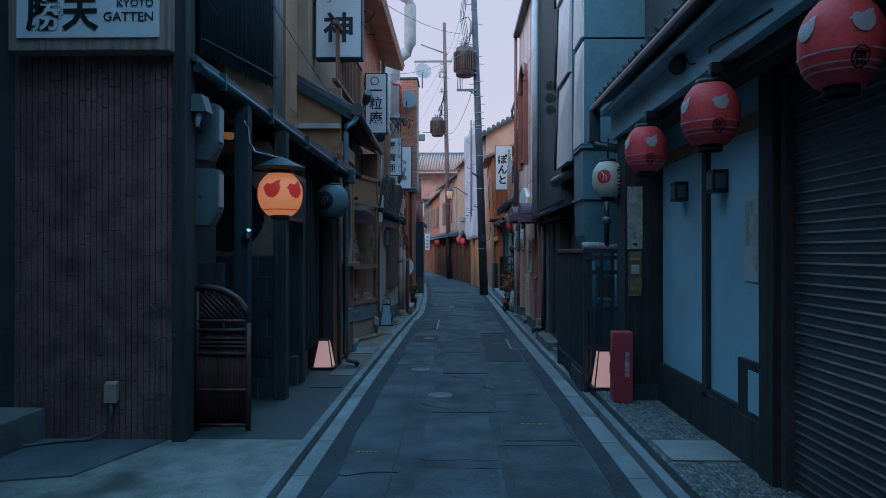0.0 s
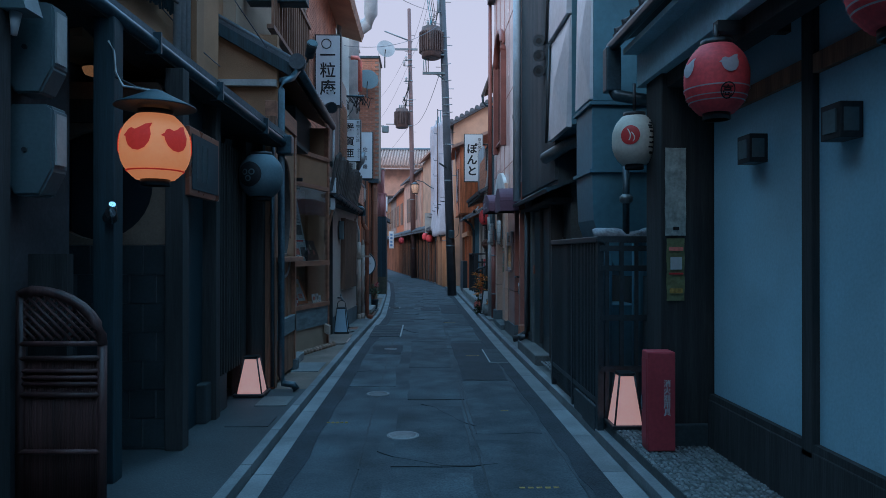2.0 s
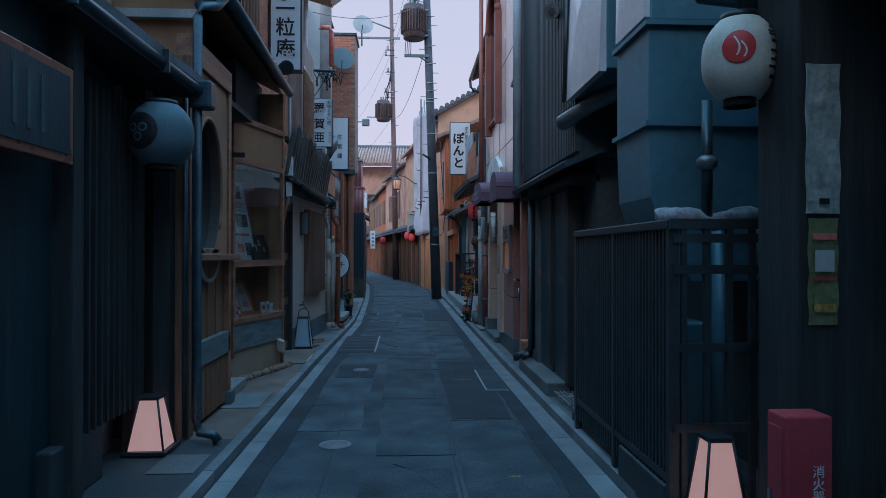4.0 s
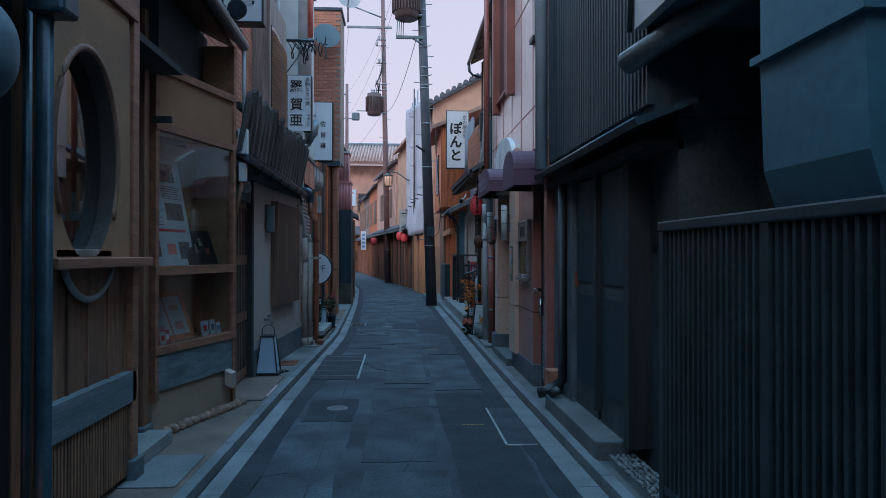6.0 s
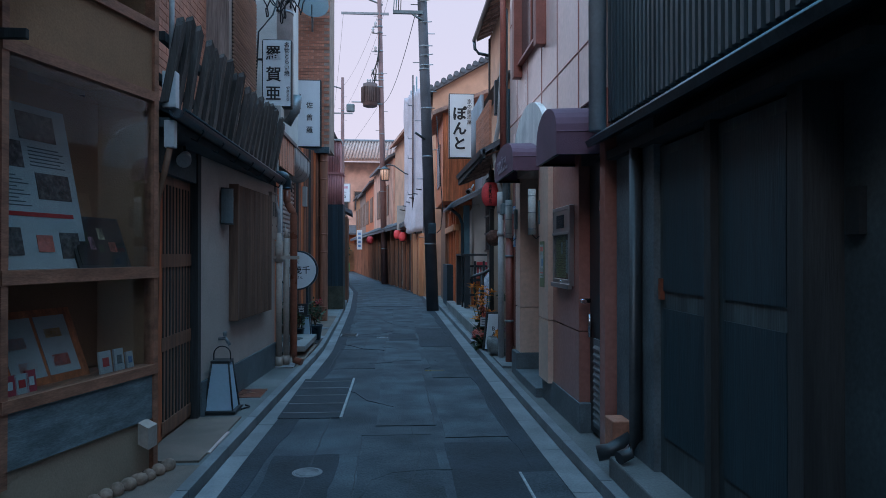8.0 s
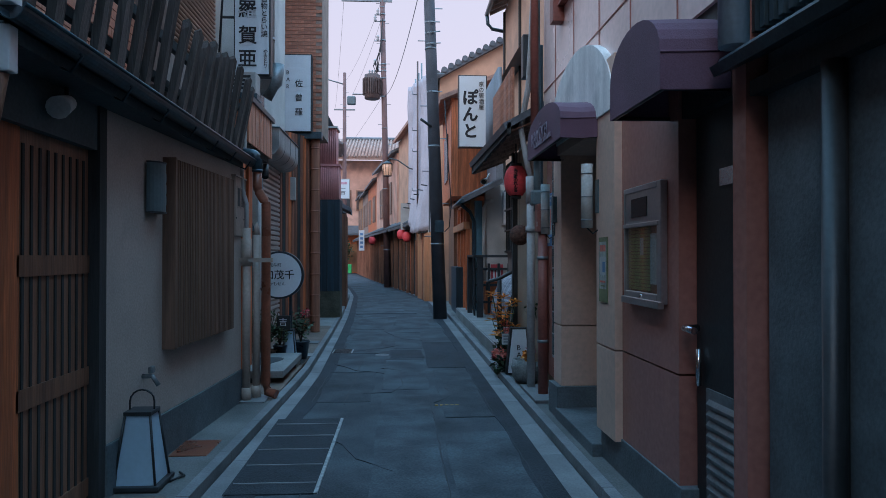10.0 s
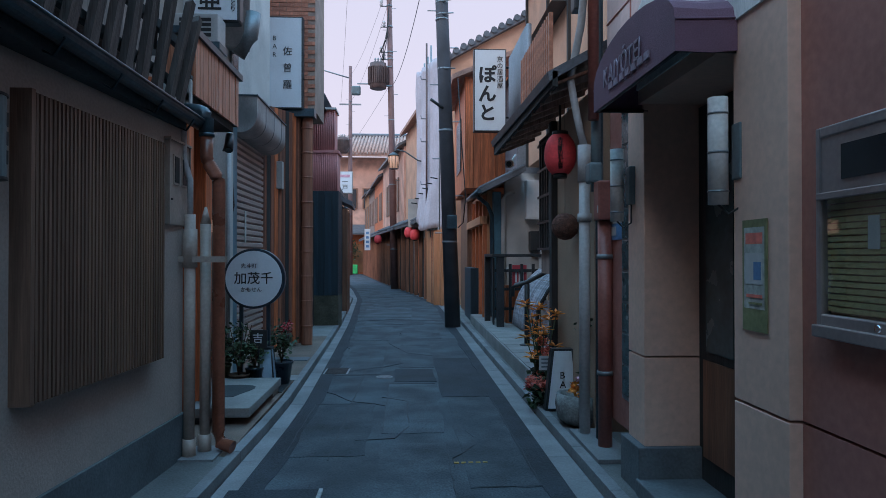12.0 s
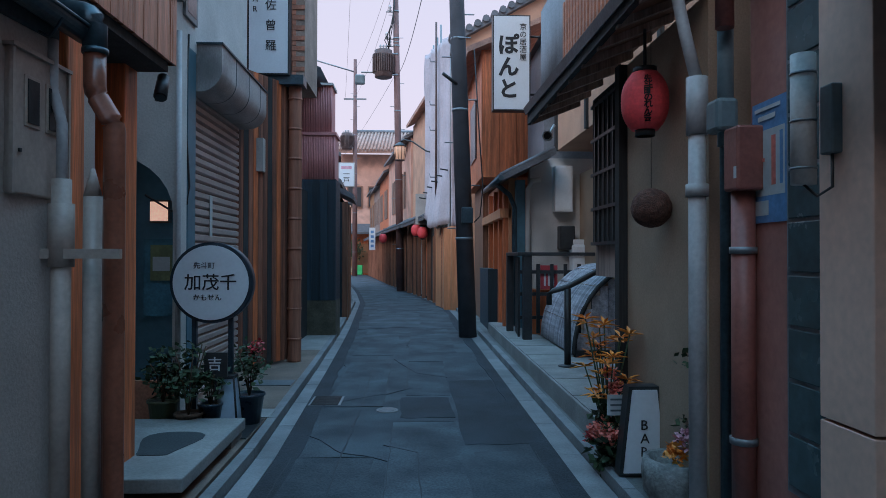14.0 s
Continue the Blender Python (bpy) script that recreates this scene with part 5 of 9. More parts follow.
part("door_head", bx(-1.72, -1.6, 12.5, 13.8, 2.05, 2.5), DARKW, crm)
part("doorstep", bx(-1.72, -1.24, 12.55, 13.78, 0.06, 0.085), WALKS, crm)
lp = thing("wall_lamp", (-1.5, 14.41, 1.9), "grey cylindrical wall lamp", "lamp")
part("shade", prism(nb(), [(wx(14.41) + 0.01 + 0.085 * math.cos(q), 14.41 + 0.1 * math.sin(q), 1.745) for q in np.linspace(-math.pi / 2, math.pi / 2, 13)], (0, 0, 0.325)), TEALBOX, lp, "curved grey-green shade")
for z in (1.738, 2.066):
    part("cap", prism(nb(), [(wx(14.41) + 0.01 + 0.09 * math.cos(q), 14.41 + 0.105 * math.sin(q), z) for q in np.linspace(-math.pi / 2, math.pi / 2, 13)], (0, 0, 0.01)), BLACKM, lp)
for k in range(3):
    part("mark", bx(wx(14.41) + 0.07, wx(14.41) + 0.088, 14.445, 14.462, 1.80 + k * 0.075, 1.855 + k * 0.075), BLACKM, lp, "dark painted character")
scrn = thing("slatted_screen", (-1.47, 15.25, 0.8), "brown vertical slatted window screen on the cream wall", "screen")
part("frame", prism(nb(), [(wx(14.63) - 0.01, 14.63, 0.82), (wx(15.93) - 0.01, 15.93, 0.82), (wx(15.93) + 0.05, 15.93, 0.82), (wx(14.63) + 0.05, 14.63, 0.82)], (0, 0, 1.3)), DWOOD, scrn)
for i in range(40):
    y0 = 14.64 + i * 0.0324
    part("slat", bx(wx(y0) + 0.045, wx(y0) + 0.085, y0, y0 + 0.02, 0.815, 2.13), SLATW, scrn)
part("end_panel", bx(wx(14.63) - 0.01, wx(14.63) + 0.088, 14.6, 14.63, 0.81, 2.14), SLATW, scrn)
tap = thing("wall_tap", (-1.5, 14.3, 0.66), "small steel wall tap on cream plaster", "tap")
part("spout", tube(nb(), [(-1.57, 14.3, 0.68), (-1.50, 14.3, 0.68), (-1.46, 14.3, 0.62)], 0.016), STEEL, tap)
part("handle", bx(-1.52, -1.49, 14.27, 14.33, 0.70, 0.745, bev=0.008), STEEL, tap)
part("roof", prism(nb(), [(-1.36, 12.5, 2.36), (-2.1, 12.5, 2.66), (-2.1, 12.5, 2.72), (-1.34, 12.5, 2.41)], (0, 3.98, 0)), ROOFT, crm, "dark lean-to eave")
part("soffit", bx(-1.9, -1.42, 12.5, 16.45, 2.3, 2.36), DARKW, crm)
gp = [(-1.352 + 0.052 * math.cos(a), 12.42, 2.395 + 0.055 * math.sin(a)) for a in np.linspace(0, -math.pi, 11)]
gp += [(-1.352 + 0.047 * math.cos(a), 12.42, 2.395 + 0.05 * math.sin(a)) for a in np.linspace(-math.pi, 0, 11)]
part("gutter", prism(nb(), gp, (0, 4.1, -0.02)), GUTM, crm, "half-round blue-green metal gutter")
part("gutter_bead", tube(nb(), [(-1.299, 12.42, 2.398), (-1.299, 16.52, 2.378)], 0.009, 8), GUTM, crm)
part("gutter_end", prism(nb(), [(-1.352 + 0.05 * math.cos(a), 16.52, 2.375 + 0.053 * math.sin(a)) for a in np.linspace(0, -math.pi, 11)], (0, 0.004, 0)), GUTM, crm)
for i in range(7):
    y0 = 12.9 + i * 0.56
    part("gutter_bracket", tube(nb(), [(-1.35, y0, 2.42), (-1.31, y0, 2.34), (-1.36, y0, 2.27), (-1.4, y0, 2.29)], 0.008, 5), GUTM, crm)
pal = thing("palisade", (-1.45, 14.3, 2.5), "row of dark pointed timber stakes over the eave", "fence")
rng = random.Random(9)
for i in range(19):
    y0 = 12.42 + i * 0.216 + rng.uniform(-0.02, 0.02)
    w, dx, dy = 0.085 * rng.uniform(0.85, 1.15), rng.uniform(-0.02, 0.02), rng.uniform(-0.035, 0.035)
    zt = 3.06 + rng.uniform(-0.07, 0.08)
    bm = prism(nb(), [(-1.46, y0, 2.44), (-1.46, y0 + w, 2.44), (-1.35 + dx, y0 + w + dy, zt - rng.uniform(0, 0.05)), (-1.36 + dx, y0 + w * 0.5 + dy, zt + 0.02), (-1.35 + dx, y0 + dy, zt - rng.uniform(0, 0.05))], (0.045, 0, 0.014))
    part("stake", bm, STAKEW, pal)
part("rail", bx(-1.50, -1.455, 12.4, 16.5, 2.58, 2.63), DWOOD, pal)
part("rail", bx(-1.46, -1.42, 12.4, 16.5, 2.84, 2.90), DWOOD, pal)
part("wall", bx(-4.2, -1.86, 12.6, 16.3, 2.5, 6.4), BRICKG, crm, "upper wall of pinkish brick")
part("bay", bx(-1.86, -1.62, 14.9, 16.2, 2.72, 4.9), GWOOD, crm, "upper bay with bamboo blind")
part("window_pane", bx(-1.63, -1.612, 15.0, 16.1, 3.1, 4.5), DPANE, crm)
for i in range(34):
    part("blind_cane", tube(nb(), [(-1.60, 15.0, 3.1 + i * 0.04), (-1.60, 16.1, 3.1 + i * 0.04)], 0.014, 5), mat("pale_bamboo_blind", (0.5, 0.29, 0.2), 0.6, var=0.25, scale=3, stretch=HY), crm)
part("upper_pipe", tube(nb(), [(-1.80, 16.4, 2.6), (-1.80, 16.4, 6.8)], 0.05, 10), GPVC, crm)
part("roof", prism(nb(), [(-1.38, 12.3, 6.25), (-4, 12.3, 7.6), (-4, 12.3, 7.72), (-1.34, 12.3, 6.36)], (0, 4.9, 0)), ROOFB, crm)
part("soffit", prism(nb(), [(-1.38, 12.35, 6.2), (-1.9, 12.35, 6.35), (-1.9, 17.15, 6.35), (-1.38, 17.15, 6.2)], (0, 0, 0.03)), TAN, crm, "tan boarded soffit")
# meter box and pipes at the corner
mb = thing("gas_meter_box", (-1.45, 16.35, 1.7), "grey steel meter box with two small windows", "meter")
part("body", bx(-1.52, -1.42, 16.12, 16.52, 1.64, 2.2, bev=0.008), PVC, mb)
for k in (0, 1):
    part("window_frame", bx(-1.424, -1.414, 16.195 + k * 0.15, 16.305 + k * 0.15, 1.905, 2.105, bev=0.003), PVC, mb)
    part("window", bx(-1.42, -1.41, 16.212 + k * 0.15, 16.288 + k * 0.15, 1.92, 2.09), BLACKM, mb)
part("lid_rim", bx(-1.53, -1.405, 16.105, 16.535, 2.19, 2.205), PVC, mb)
part("rim", bx(-1.425, -1.41, 16.11, 16.125, 1.64, 2.19), PVC, mb)
part("rim", bx(-1.425, -1.41, 16.515, 16.53, 1.64, 2.19), PVC, mb)
for y0 in (16.16, 16.47):
    part("screw", bx(-1.422, -1.412, y0, y0 + 0.014, 1.80, 1.814), BLACKM, mb)
pr = thing("corner_pipes", (-1.35, 16.45, 0.07), "beige service pipes clamped at the corner", "pipe", "corner pipes")
for x, y, zt, m in [(-1.37, 16.38, 1.72, PVC), (-1.30, 16.50, 1.66, PVC)]:
    part("pipe", tube(nb(), [(x, y, 0.07), (x, y, zt)], 0.038, 12), m, pr)
    part("collar", tube(nb(), [(x, y, 0.07), (x, y, 0.2)], 0.045, 12), m, pr)
part("pipe", tube(nb(), [(-1.37, 16.38, 1.6), (-1.37, 16.38, 1.95), (-1.42, 16.4, 2.1), (-1.42, 16.4, 2.3)], 0.022, 8), GPVC, pr)
part("sleeve", tube(nb(), [(-1.37, 16.38, 1.36), (-1.37, 16.38, 1.62)], 0.05, 12), PVC, pr)
part("point", tube(nb(), [(-1.30, 16.50, 1.66), (-1.30, 16.50, 1.78)], 0.038, 12, 0.008), PVC, pr)
part("clamp", bx(-1.5, -1.12, 16.34, 16.37, 1.395, 1.435), PVC, pr, "flat steel clamp bar")
part("foot_slab", bx(-1.5, -1.18, 16.28, 16.62, 0.06, 0.085), CONC, pr)
dp = part("downpipe", tube(nb(), [(-1.295, 16.5, 2.29), (-1.295, 16.5, 2.13), (-1.29, 16.5, 2.105), (-1.28, 16.5, 2.08), (-1.225, 16.5, 1.99), (-1.215, 16.5, 1.965), (-1.21, 16.5, 1.94), (-1.21, 16.5, 0.22), (-1.19, 16.49, 0.14), (-1.10, 16.46, 0.115)], 0.045, 12), BPIPE, crm, "brown downpipe turning out at the foot")
part("gutter_elbow", tube(nb(), [(-1.52, 16.5, 2.46), (-1.37, 16.5, 2.45), (-1.345, 16.5, 2.446), (-1.322, 16.5, 2.436), (-1.305, 16.5, 2.418), (-1.297, 16.5, 2.395), (-1.295, 16.5, 2.27)], 0.05, 14), GUTM, crm, "blue-green metal elbow into the downpipe")
part("elbow_collar", tube(nb(), [(-1.295, 16.5, 2.272), (-1.295, 16.5, 2.295)], 0.054, 14), GUTM, crm)
part("end_wall", bx(-1.60, -1.405, 16.50, 16.545, 2.42, 2.68, bev=0.012), OFFW, crm, "pale rendered end wall")
part("end_coping", bx(-1.62, -1.405, 16.495, 16.548, 2.68, 2.705), GUTM, crm)

# ---- restaurant with the round sign ----
kam = thing("round_sign_restaurant", (-2.0, 18.0, 0), "narrow restaurant front with orange-brown timber and arched wall", "building")
part("wall", bx(-4.2, -2.3, 16.42, 19.4, 0, 7.0), CREAM, kam)
part("fascia", bx(-1.62, -1.40, 16.55, 17.78, 2.58, 3.0, bev=0.004), FASCIAW, kam, "orange-brown varnished board fascia")
for i in range(12):
    part("board", bx(-1.402, -1.392 + 0.002 * (i % 2), 16.56 + i * 0.1, 16.658 + i * 0.1, 2.575, 3.0, bev=0.001), FASCIAW, kam)
part("cap", bx(-1.64, -1.37, 16.5, 17.84, 3.0, 3.05), GUTM, kam)
part("fascia_return", bx(-2.3, -1.40, 17.70, 17.78, 2.58, 3.0), OWOOD, kam)
part("column", bx(-1.62, -1.47, 16.62, 16.78, 0.07, 2.6, bev=0.008), OWOOD, kam, "orange-brown timber column")
part("column", bx(-1.77, -1.60, 17.52, 17.70, 0.2, 2.6, bev=0.008), OWOOD, kam, "orange-brown timber column")
part("side_wall", bx(-2.3, -1.56, 16.43, 16.5, 0.07, 2.5), CREAM, kam)
part("ceiling", bx(-2.3, -1.42, 16.5, 17.7, 2.52, 2.58), DWOOD, kam)
part("door", bx(-2.2, -2.15, 16.6, 17.7, 0.2, 2.3), BWOOD, kam)
sp = thing("stone_step", (-1.6, 17.9, 0.07), "broad concrete step slab with a damp worn hollow", "step")
part("slab", bx(-2.2, -1.17, 17.25, 18.62, 0.13, 0.21, bev=0.008), SLAB, sp)
part("support", bx(-2.2, -1.5, 17.3, 18.5, 0.06, 0.13), WALKD, sp)
part("support", bx(-1.35, -1.19, 18.3, 18.6, 0.06, 0.13), SLAB, sp)
pts = [(-1.50 + 0.17 * math.cos(a) * (1 + 0.25 * math.sin(3 * a)), 17.95 + 0.34 * math.sin(a) * (1 + 0.2 * math.cos(2 * a)), 0.2) for a in np.linspace(0, 2 * math.pi, 25)[:-1]]
part("worn_hollow", prism(nb(), pts, (0, 0, 0.0145)), WALKD, sp, "damp brown worn patch")
# arched return wall facing along the alley
aw = nb()
N = 16
ar = [(-2.42 + 0.56 * math.cos(a), 1.75 + 0.48 * math.sin(a)) for a in np.linspace(0, math.pi, N)]
outl = [(-1.86, 0.07)] + ar + [(-2.98, 0.07), (-3.2, 0.07), (-3.2, 3.2), (-1.80, 3.2), (-1.80, 0.07)]
prism(aw, [(x, 19.05, z) for x, z in outl], (0, 0.14, 0))
part("arch_wall", aw, OFFW, kam, "pale render wall with an arched opening")
part("wall", bx(-3.2, -1.86, 19.4, 19.6, 0, 3.2), DUCTM, kam, "blue-green wall inside the arch")
part("wall", bx(-4.2, -1.86, 19.05, 21.4, 3.2, 7.2), OFFW, kam, "off-white rendered upper wall")
part("window_frame", bx(-1.862, -1.835, 19.25, 19.57, 3.42, 4.5, bev=0.004), STEEL, kam, "narrow steel-framed upper window")
part("window_pane", bx(-1.84, -1.832, 19.30, 19.52, 3.47, 4.45), DPANE, kam)
part("rain_pipe", tube(nb(), [(-1.80, 19.0, 0.1), (-1.80, 19.0, 3.2)], 0.022, 10), GPVC, kam)
part("pillar", bx(-1.99, -1.925, 19.42, 19.62, 0.07, 3.25, bev=0.005), OFFW, kam)
part("cable", tube(nb(), [(-1.85, 19.38, 3.3), (-1.88, 19.38, 2.6), (-1.84, 19.38, 2.0), (-1.86, 19.38, 1.85), (-1.95, 19.3, 1.78), (-2.1, 19.1, 1.9)], 0.009, 6), CABLE, kam)
part("junction_box", bx(-1.97, -1.90, 19.36, 19.42, 2.0, 2.36, bev=0.005), GREYBOX, kam)
nt = thing("lit_name_lamp", (-2.1, 19.3, 1.75), "small glowing white nameplate lamp", "lamp")
part("panel", bx(-2.13, -1.99, 19.28, 19.33, 1.70, 1.86), LAMPLIT, nt)
part("frame", bx(-2.14, -1.98, 19.30, 19.36, 1.685, 1.875), BLACKM, nt)
nb2 = thing("notice_board", (-2.0, 19.36, 1.2), "teal notice board with a pinned poster", "notice board")
part("board", bx(-2.2, -1.90, 19.33, 19.39, 0.9, 1.55), mat("teal_board", (0.06, 0.17, 0.22), 0.6), nb2)
part("poster", bx(-2.14, -1.96, 19.322, 19.33, 1.2, 1.5), POSTGR, nb2)
part("print", bx(-2.12, -1.98, 19.318, 19.322, 1.28, 1.4), PAPER, nb2)
part("brick_base", bx(-2.6, -1.84, 19.0, 19.04, 0.07, 0.42), BRICK, kam)
sh = thing("roller_shutter", (-1.95, 20.5, 0), "pinkish ribbed roller shutter under a rounded hood", "shutter")
for i in range(35):
    z0 = 0.1 + i * 0.08
    part("slat", prism(nb(), [(-1.97, 19.64, z0), (-1.935, 19.64, z0 + 0.018), (-1.935, 19.64, z0 + 0.06), (-1.97, 19.64, z0 + 0.078)], (0, 1.72, 0)), SHUTP, sh)
part("notice", bx(-1.93, -1.925, 20.25, 20.33, 1.6, 2.0), PAPER, sh, "white paper notice")
hd = nb()
hp = [(-1.98, 19.62, 3.29), (-1.64, 19.62, 3.29)] + [(-1.84 + 0.2 * math.cos(a), 19.62, 3.07 + 0.2 * math.sin(a)) for a in np.linspace(0, -math.pi / 2, 17)] + [(-1.98, 19.62, 2.865)]
part("hood", prism(hd, hp, (0, 1.8, 0)), mat("dirty_shutter_hood", (0.36, 0.34, 0.33), 0.5, var=0.25, scale=2.5, bump=0.1, stretch=(3, 1, 1), wear=0.55, wscale=2.2), sh, "rounded grey shutter hood with brown dirt")
part("hood_lip", bx(-1.99, -1.625, 19.6, 21.43, 3.29, 3.305), GUTM, sh)
for y0 in (20.1, 20.6, 21.1):
    hp2 = [(x + 0.004, y0, z) for x, _, z in hp]
    part("hood_seam", prism(nb(), hp2, (0, 0.012, 0)), BASEGR, sh)
ac = thing("air_conditioner", (-1.72, 17.95, 3.3), "grey outdoor air-conditioner unit on a bracket", "air conditioner")
part("casing", bx(-2.0, -1.60, 17.86, 18.12, 3.36, 3.62, bev=0.012), GREYBOX, ac)
part("bracket", bx(-2.28, -1.58, 17.84, 18.1, 3.30, 3.36), GUTM, ac)
part("grille", bx(-1.94, -1.66, 17.852, 17.862, 3.41, 3.58), BLACKM, ac)
for k in range(4):
    part("grille_bar", bx(-1.94, -1.66, 17.846, 17.853, 3.44 + k * 0.045, 3.452 + k * 0.045), GREYBOX, ac)
ed = thing("exhaust_duct", (-1.75, 18.9, 3.6), "pale steel exhaust duct rising with an elbow", "duct")
part("riser", tube(nb(), [(-1.80, 19.2, 3.7), (-1.80, 19.2, 6.9), (-1.72, 19.2, 7.1), (-1.45, 19.2, 7.3), (-1.34, 19.2, 7.55), (-1.34, 19.2, 8.6), (-1.42, 19.2, 8.85), (-1.7, 19.2, 9.0)], 0.17, 14), GPVC, ed)
part("elbow", tube(nb(), [(-1.68, 18.9, 3.55), (-1.55, 18.9, 3.75), (-1.52, 18.9, 4.0)], 0.08, 12), STEEL, ed)
for z in (4.4, 5.4, 6.4):
    part("strap", tube(nb(), [(-1.80, 19.2, z), (-1.80, 19.2, z + 0.04)], 0.178, 14), STEEL, ed)
part("small_pipe", tube(nb(), [(-1.72, 18.0, 6.1), (-1.55, 18.0, 6.1), (-1.5, 18.0, 6.0), (-1.5, 18.0, 5.3)], 0.05, 10), CORAL, ed, "pinkish pipe")
s = box_sign((-1.72, 18.2, 3.66), 0.45, 1.03, 0.17, "rounded white sign with bold brushed characters", BLACKM, 0.03)
for ch, zt in (("羅", 4.58), ("賀", 4.27), ("亜", 3.97)):
    letters(ch, 0.235, (-1.88, 18.19, zt), INK, s, bold=0.003)
letters(column("名物とらい焼"), 0.085, (-1.61, 18.19, 4.64), INK, s, line=1.0)
letters(column("やきとり"), 0.06, (-1.58, 18.19, 3.98), INK, s, line=0.95)
part("bracket", tube(nb(), [(-2.1, 18.28, 4.4), (-1.9, 18.28, 4.4)], 0.018), BLACKM, s)
kr = thing("round_sign", (-1.5, 18.9, 0.07), "round white standing sign with a dark rim and black writing", "sign")
part("rim", tube(nb(), [(-1.5, 18.86, 1.2), (-1.5, 18.98, 1.2)], 0.315, 40), mat("navy_rim", (0.02, 0.035, 0.05), 0.4), kr, "dark navy rim")
part("face", tube(nb(), [(-1.5, 18.85, 1.2), (-1.5, 18.87, 1.2)], 0.29, 40), SIGNW, kr)
letters("加茂千", 0.135, (-1.70, 18.848, 1.27), INK, kr, bold=0.001)
letters("先斗町", 0.055, (-1.63, 18.848, 1.36), INK, kr)
letters("かもせん", 0.055, (-1.63, 18.848, 1.11), INK, kr)
for x in (-1.64, -1.36):
    part("leg", bx(x - 0.018, x + 0.018, 18.9, 18.94, 0.07, 0.95), mat("navy_rim", (0.02, 0.035, 0.05)), kr)


def leafy(bm, c, r, n, size, rng, up=0.3):
    for _ in range(n):
        d = Vector((rng.gauss(0, 1), rng.gauss(0, 1), rng.gauss(0, 1) + up)).normalized() * r * rng.uniform(0.25, 1.0)
        p = Vector(c) + d
        a, b = rng.uniform(0, 6.28), rng.uniform(-0.9, 0.9)
        u = Vector((math.cos(a) * math.cos(b), math.sin(a) * math.cos(b), math.sin(b))) * size * rng.uniform(0.6, 1.2)
        w = u.cross(Vector((rng.uniform(-1, 1), rng.uniform(-1, 1), 1))).normalized() * size * 0.36
        v0, v1, v2, v3 = (bm.verts.new(q) for q in (p, p + u * 0.5 + w, p + u, p + u * 0.5 - w))
        bm.faces.new((v0, v1, v2, v3))


def potted(at, r, h, pot_m, label, seed, height=0.4, spread=0.2, flower=None):
    x, y, z = at
    rng = random.Random(seed)
    t = thing("potted_plant", at, label, "potted plant", "pots beside the round sign")
    part("pot", lathe(nb(), [(r * 0.7, 0), (r, h), (r * 1.06, h), (r * 1.06, h - 0.02), (r * 0.9, h - 0.02)], x, y, z, 18), pot_m, t)
    st = nb()
    for k in range(6):
        a = k * 1.05
        tube(st, [(x, y, z + h - 0.03), (x + 0.3 * spread * math.cos(a), y + 0.3 * spread * math.sin(a), z + h + height * 0.5), (x + spread * 0.7 * math.cos(a), y + spread * 0.7 * math.sin(a), z + h + height * rng.uniform(0.6, 1))], 0.005, 5)
    part("greenery", st, TERRA, t)
    lf = nb()
    leafy(lf, (x, y, z + h + height * 0.45), spread, 170, 0.06, rng)
    leafy(lf, (x, y, z + h + height * 0.85), spread * 0.7, 70, 0.05, rng)
    part("foliage", lf, LEAF, t)
    if flower:
        fl = nb()
        leafy(fl, (x + 0.06, y - 0.05, z + h + height * 0.95), 0.07, 70, 0.035, rng)
        part("blossom", fl, flower, t)


potted((-1.80, 18.7, 0.075), 0.11, 0.26, mat("olive_glazed_pot", (0.09, 0.1, 0.05), 0.4), "olive glazed pot with a leafy green plant", 1, 0.35, 0.17)
potted((-1.60, 18.66, 0.075), 0.10, 0.17, TERRA, "woven basket pot with trailing green leaves", 2, 0.5, 0.18)
potted((-1.24, 19.02, 0.075), 0.12, 0.24, POTBLUE, "dark pot of red-flowering geranium", 3, 0.38, 0.17, REDFL)
potted((-1.47, 18.76, 0.075), 0.09, 0.22, POTBLUE, "small dark glazed pot with green leaves", 4, 0.3, 0.15)
bd = thing("small_plaque", (-1.42, 18.7, 0.55), "small black plaque with one white character", "sign")
part("plaque", bx(-1.50, -1.33, 18.70, 18.72, 0.50, 0.68), BLACKM, bd)
letters("吉", 0.11, (-1.47, 18.695, 0.65), WHITEINK, bd, bold=0.001)
part("stake", bx(-1.425, -1.405, 18.71, 18.72, 0.3, 0.5), BLACKM, bd)
lt2 = thing("lattice_fence", (-1.8, 18.78, 0.3), "small black diagonal lattice fence behind the pots", "fence")
for i in range(6):
    part("lath", tube(nb(), [(-1.92 + i * 0.045, 18.8, 0.35), (-1.80 + i * 0.045, 18.8, 0.55)], 0.006, 5), BLACKM, lt2)
    part("lath", tube(nb(), [(-1.80 + i * 0.045, 18.805, 0.35), (-1.92 + i * 0.045, 18.805, 0.55)], 0.006, 5), BLACKM, lt2)
ut = single("planter_tray", bx(-1.9, -1.15, 18.55, 19.15, 0.055, 0.078), BLACKM, "low dark tray beneath the pots", "tray")

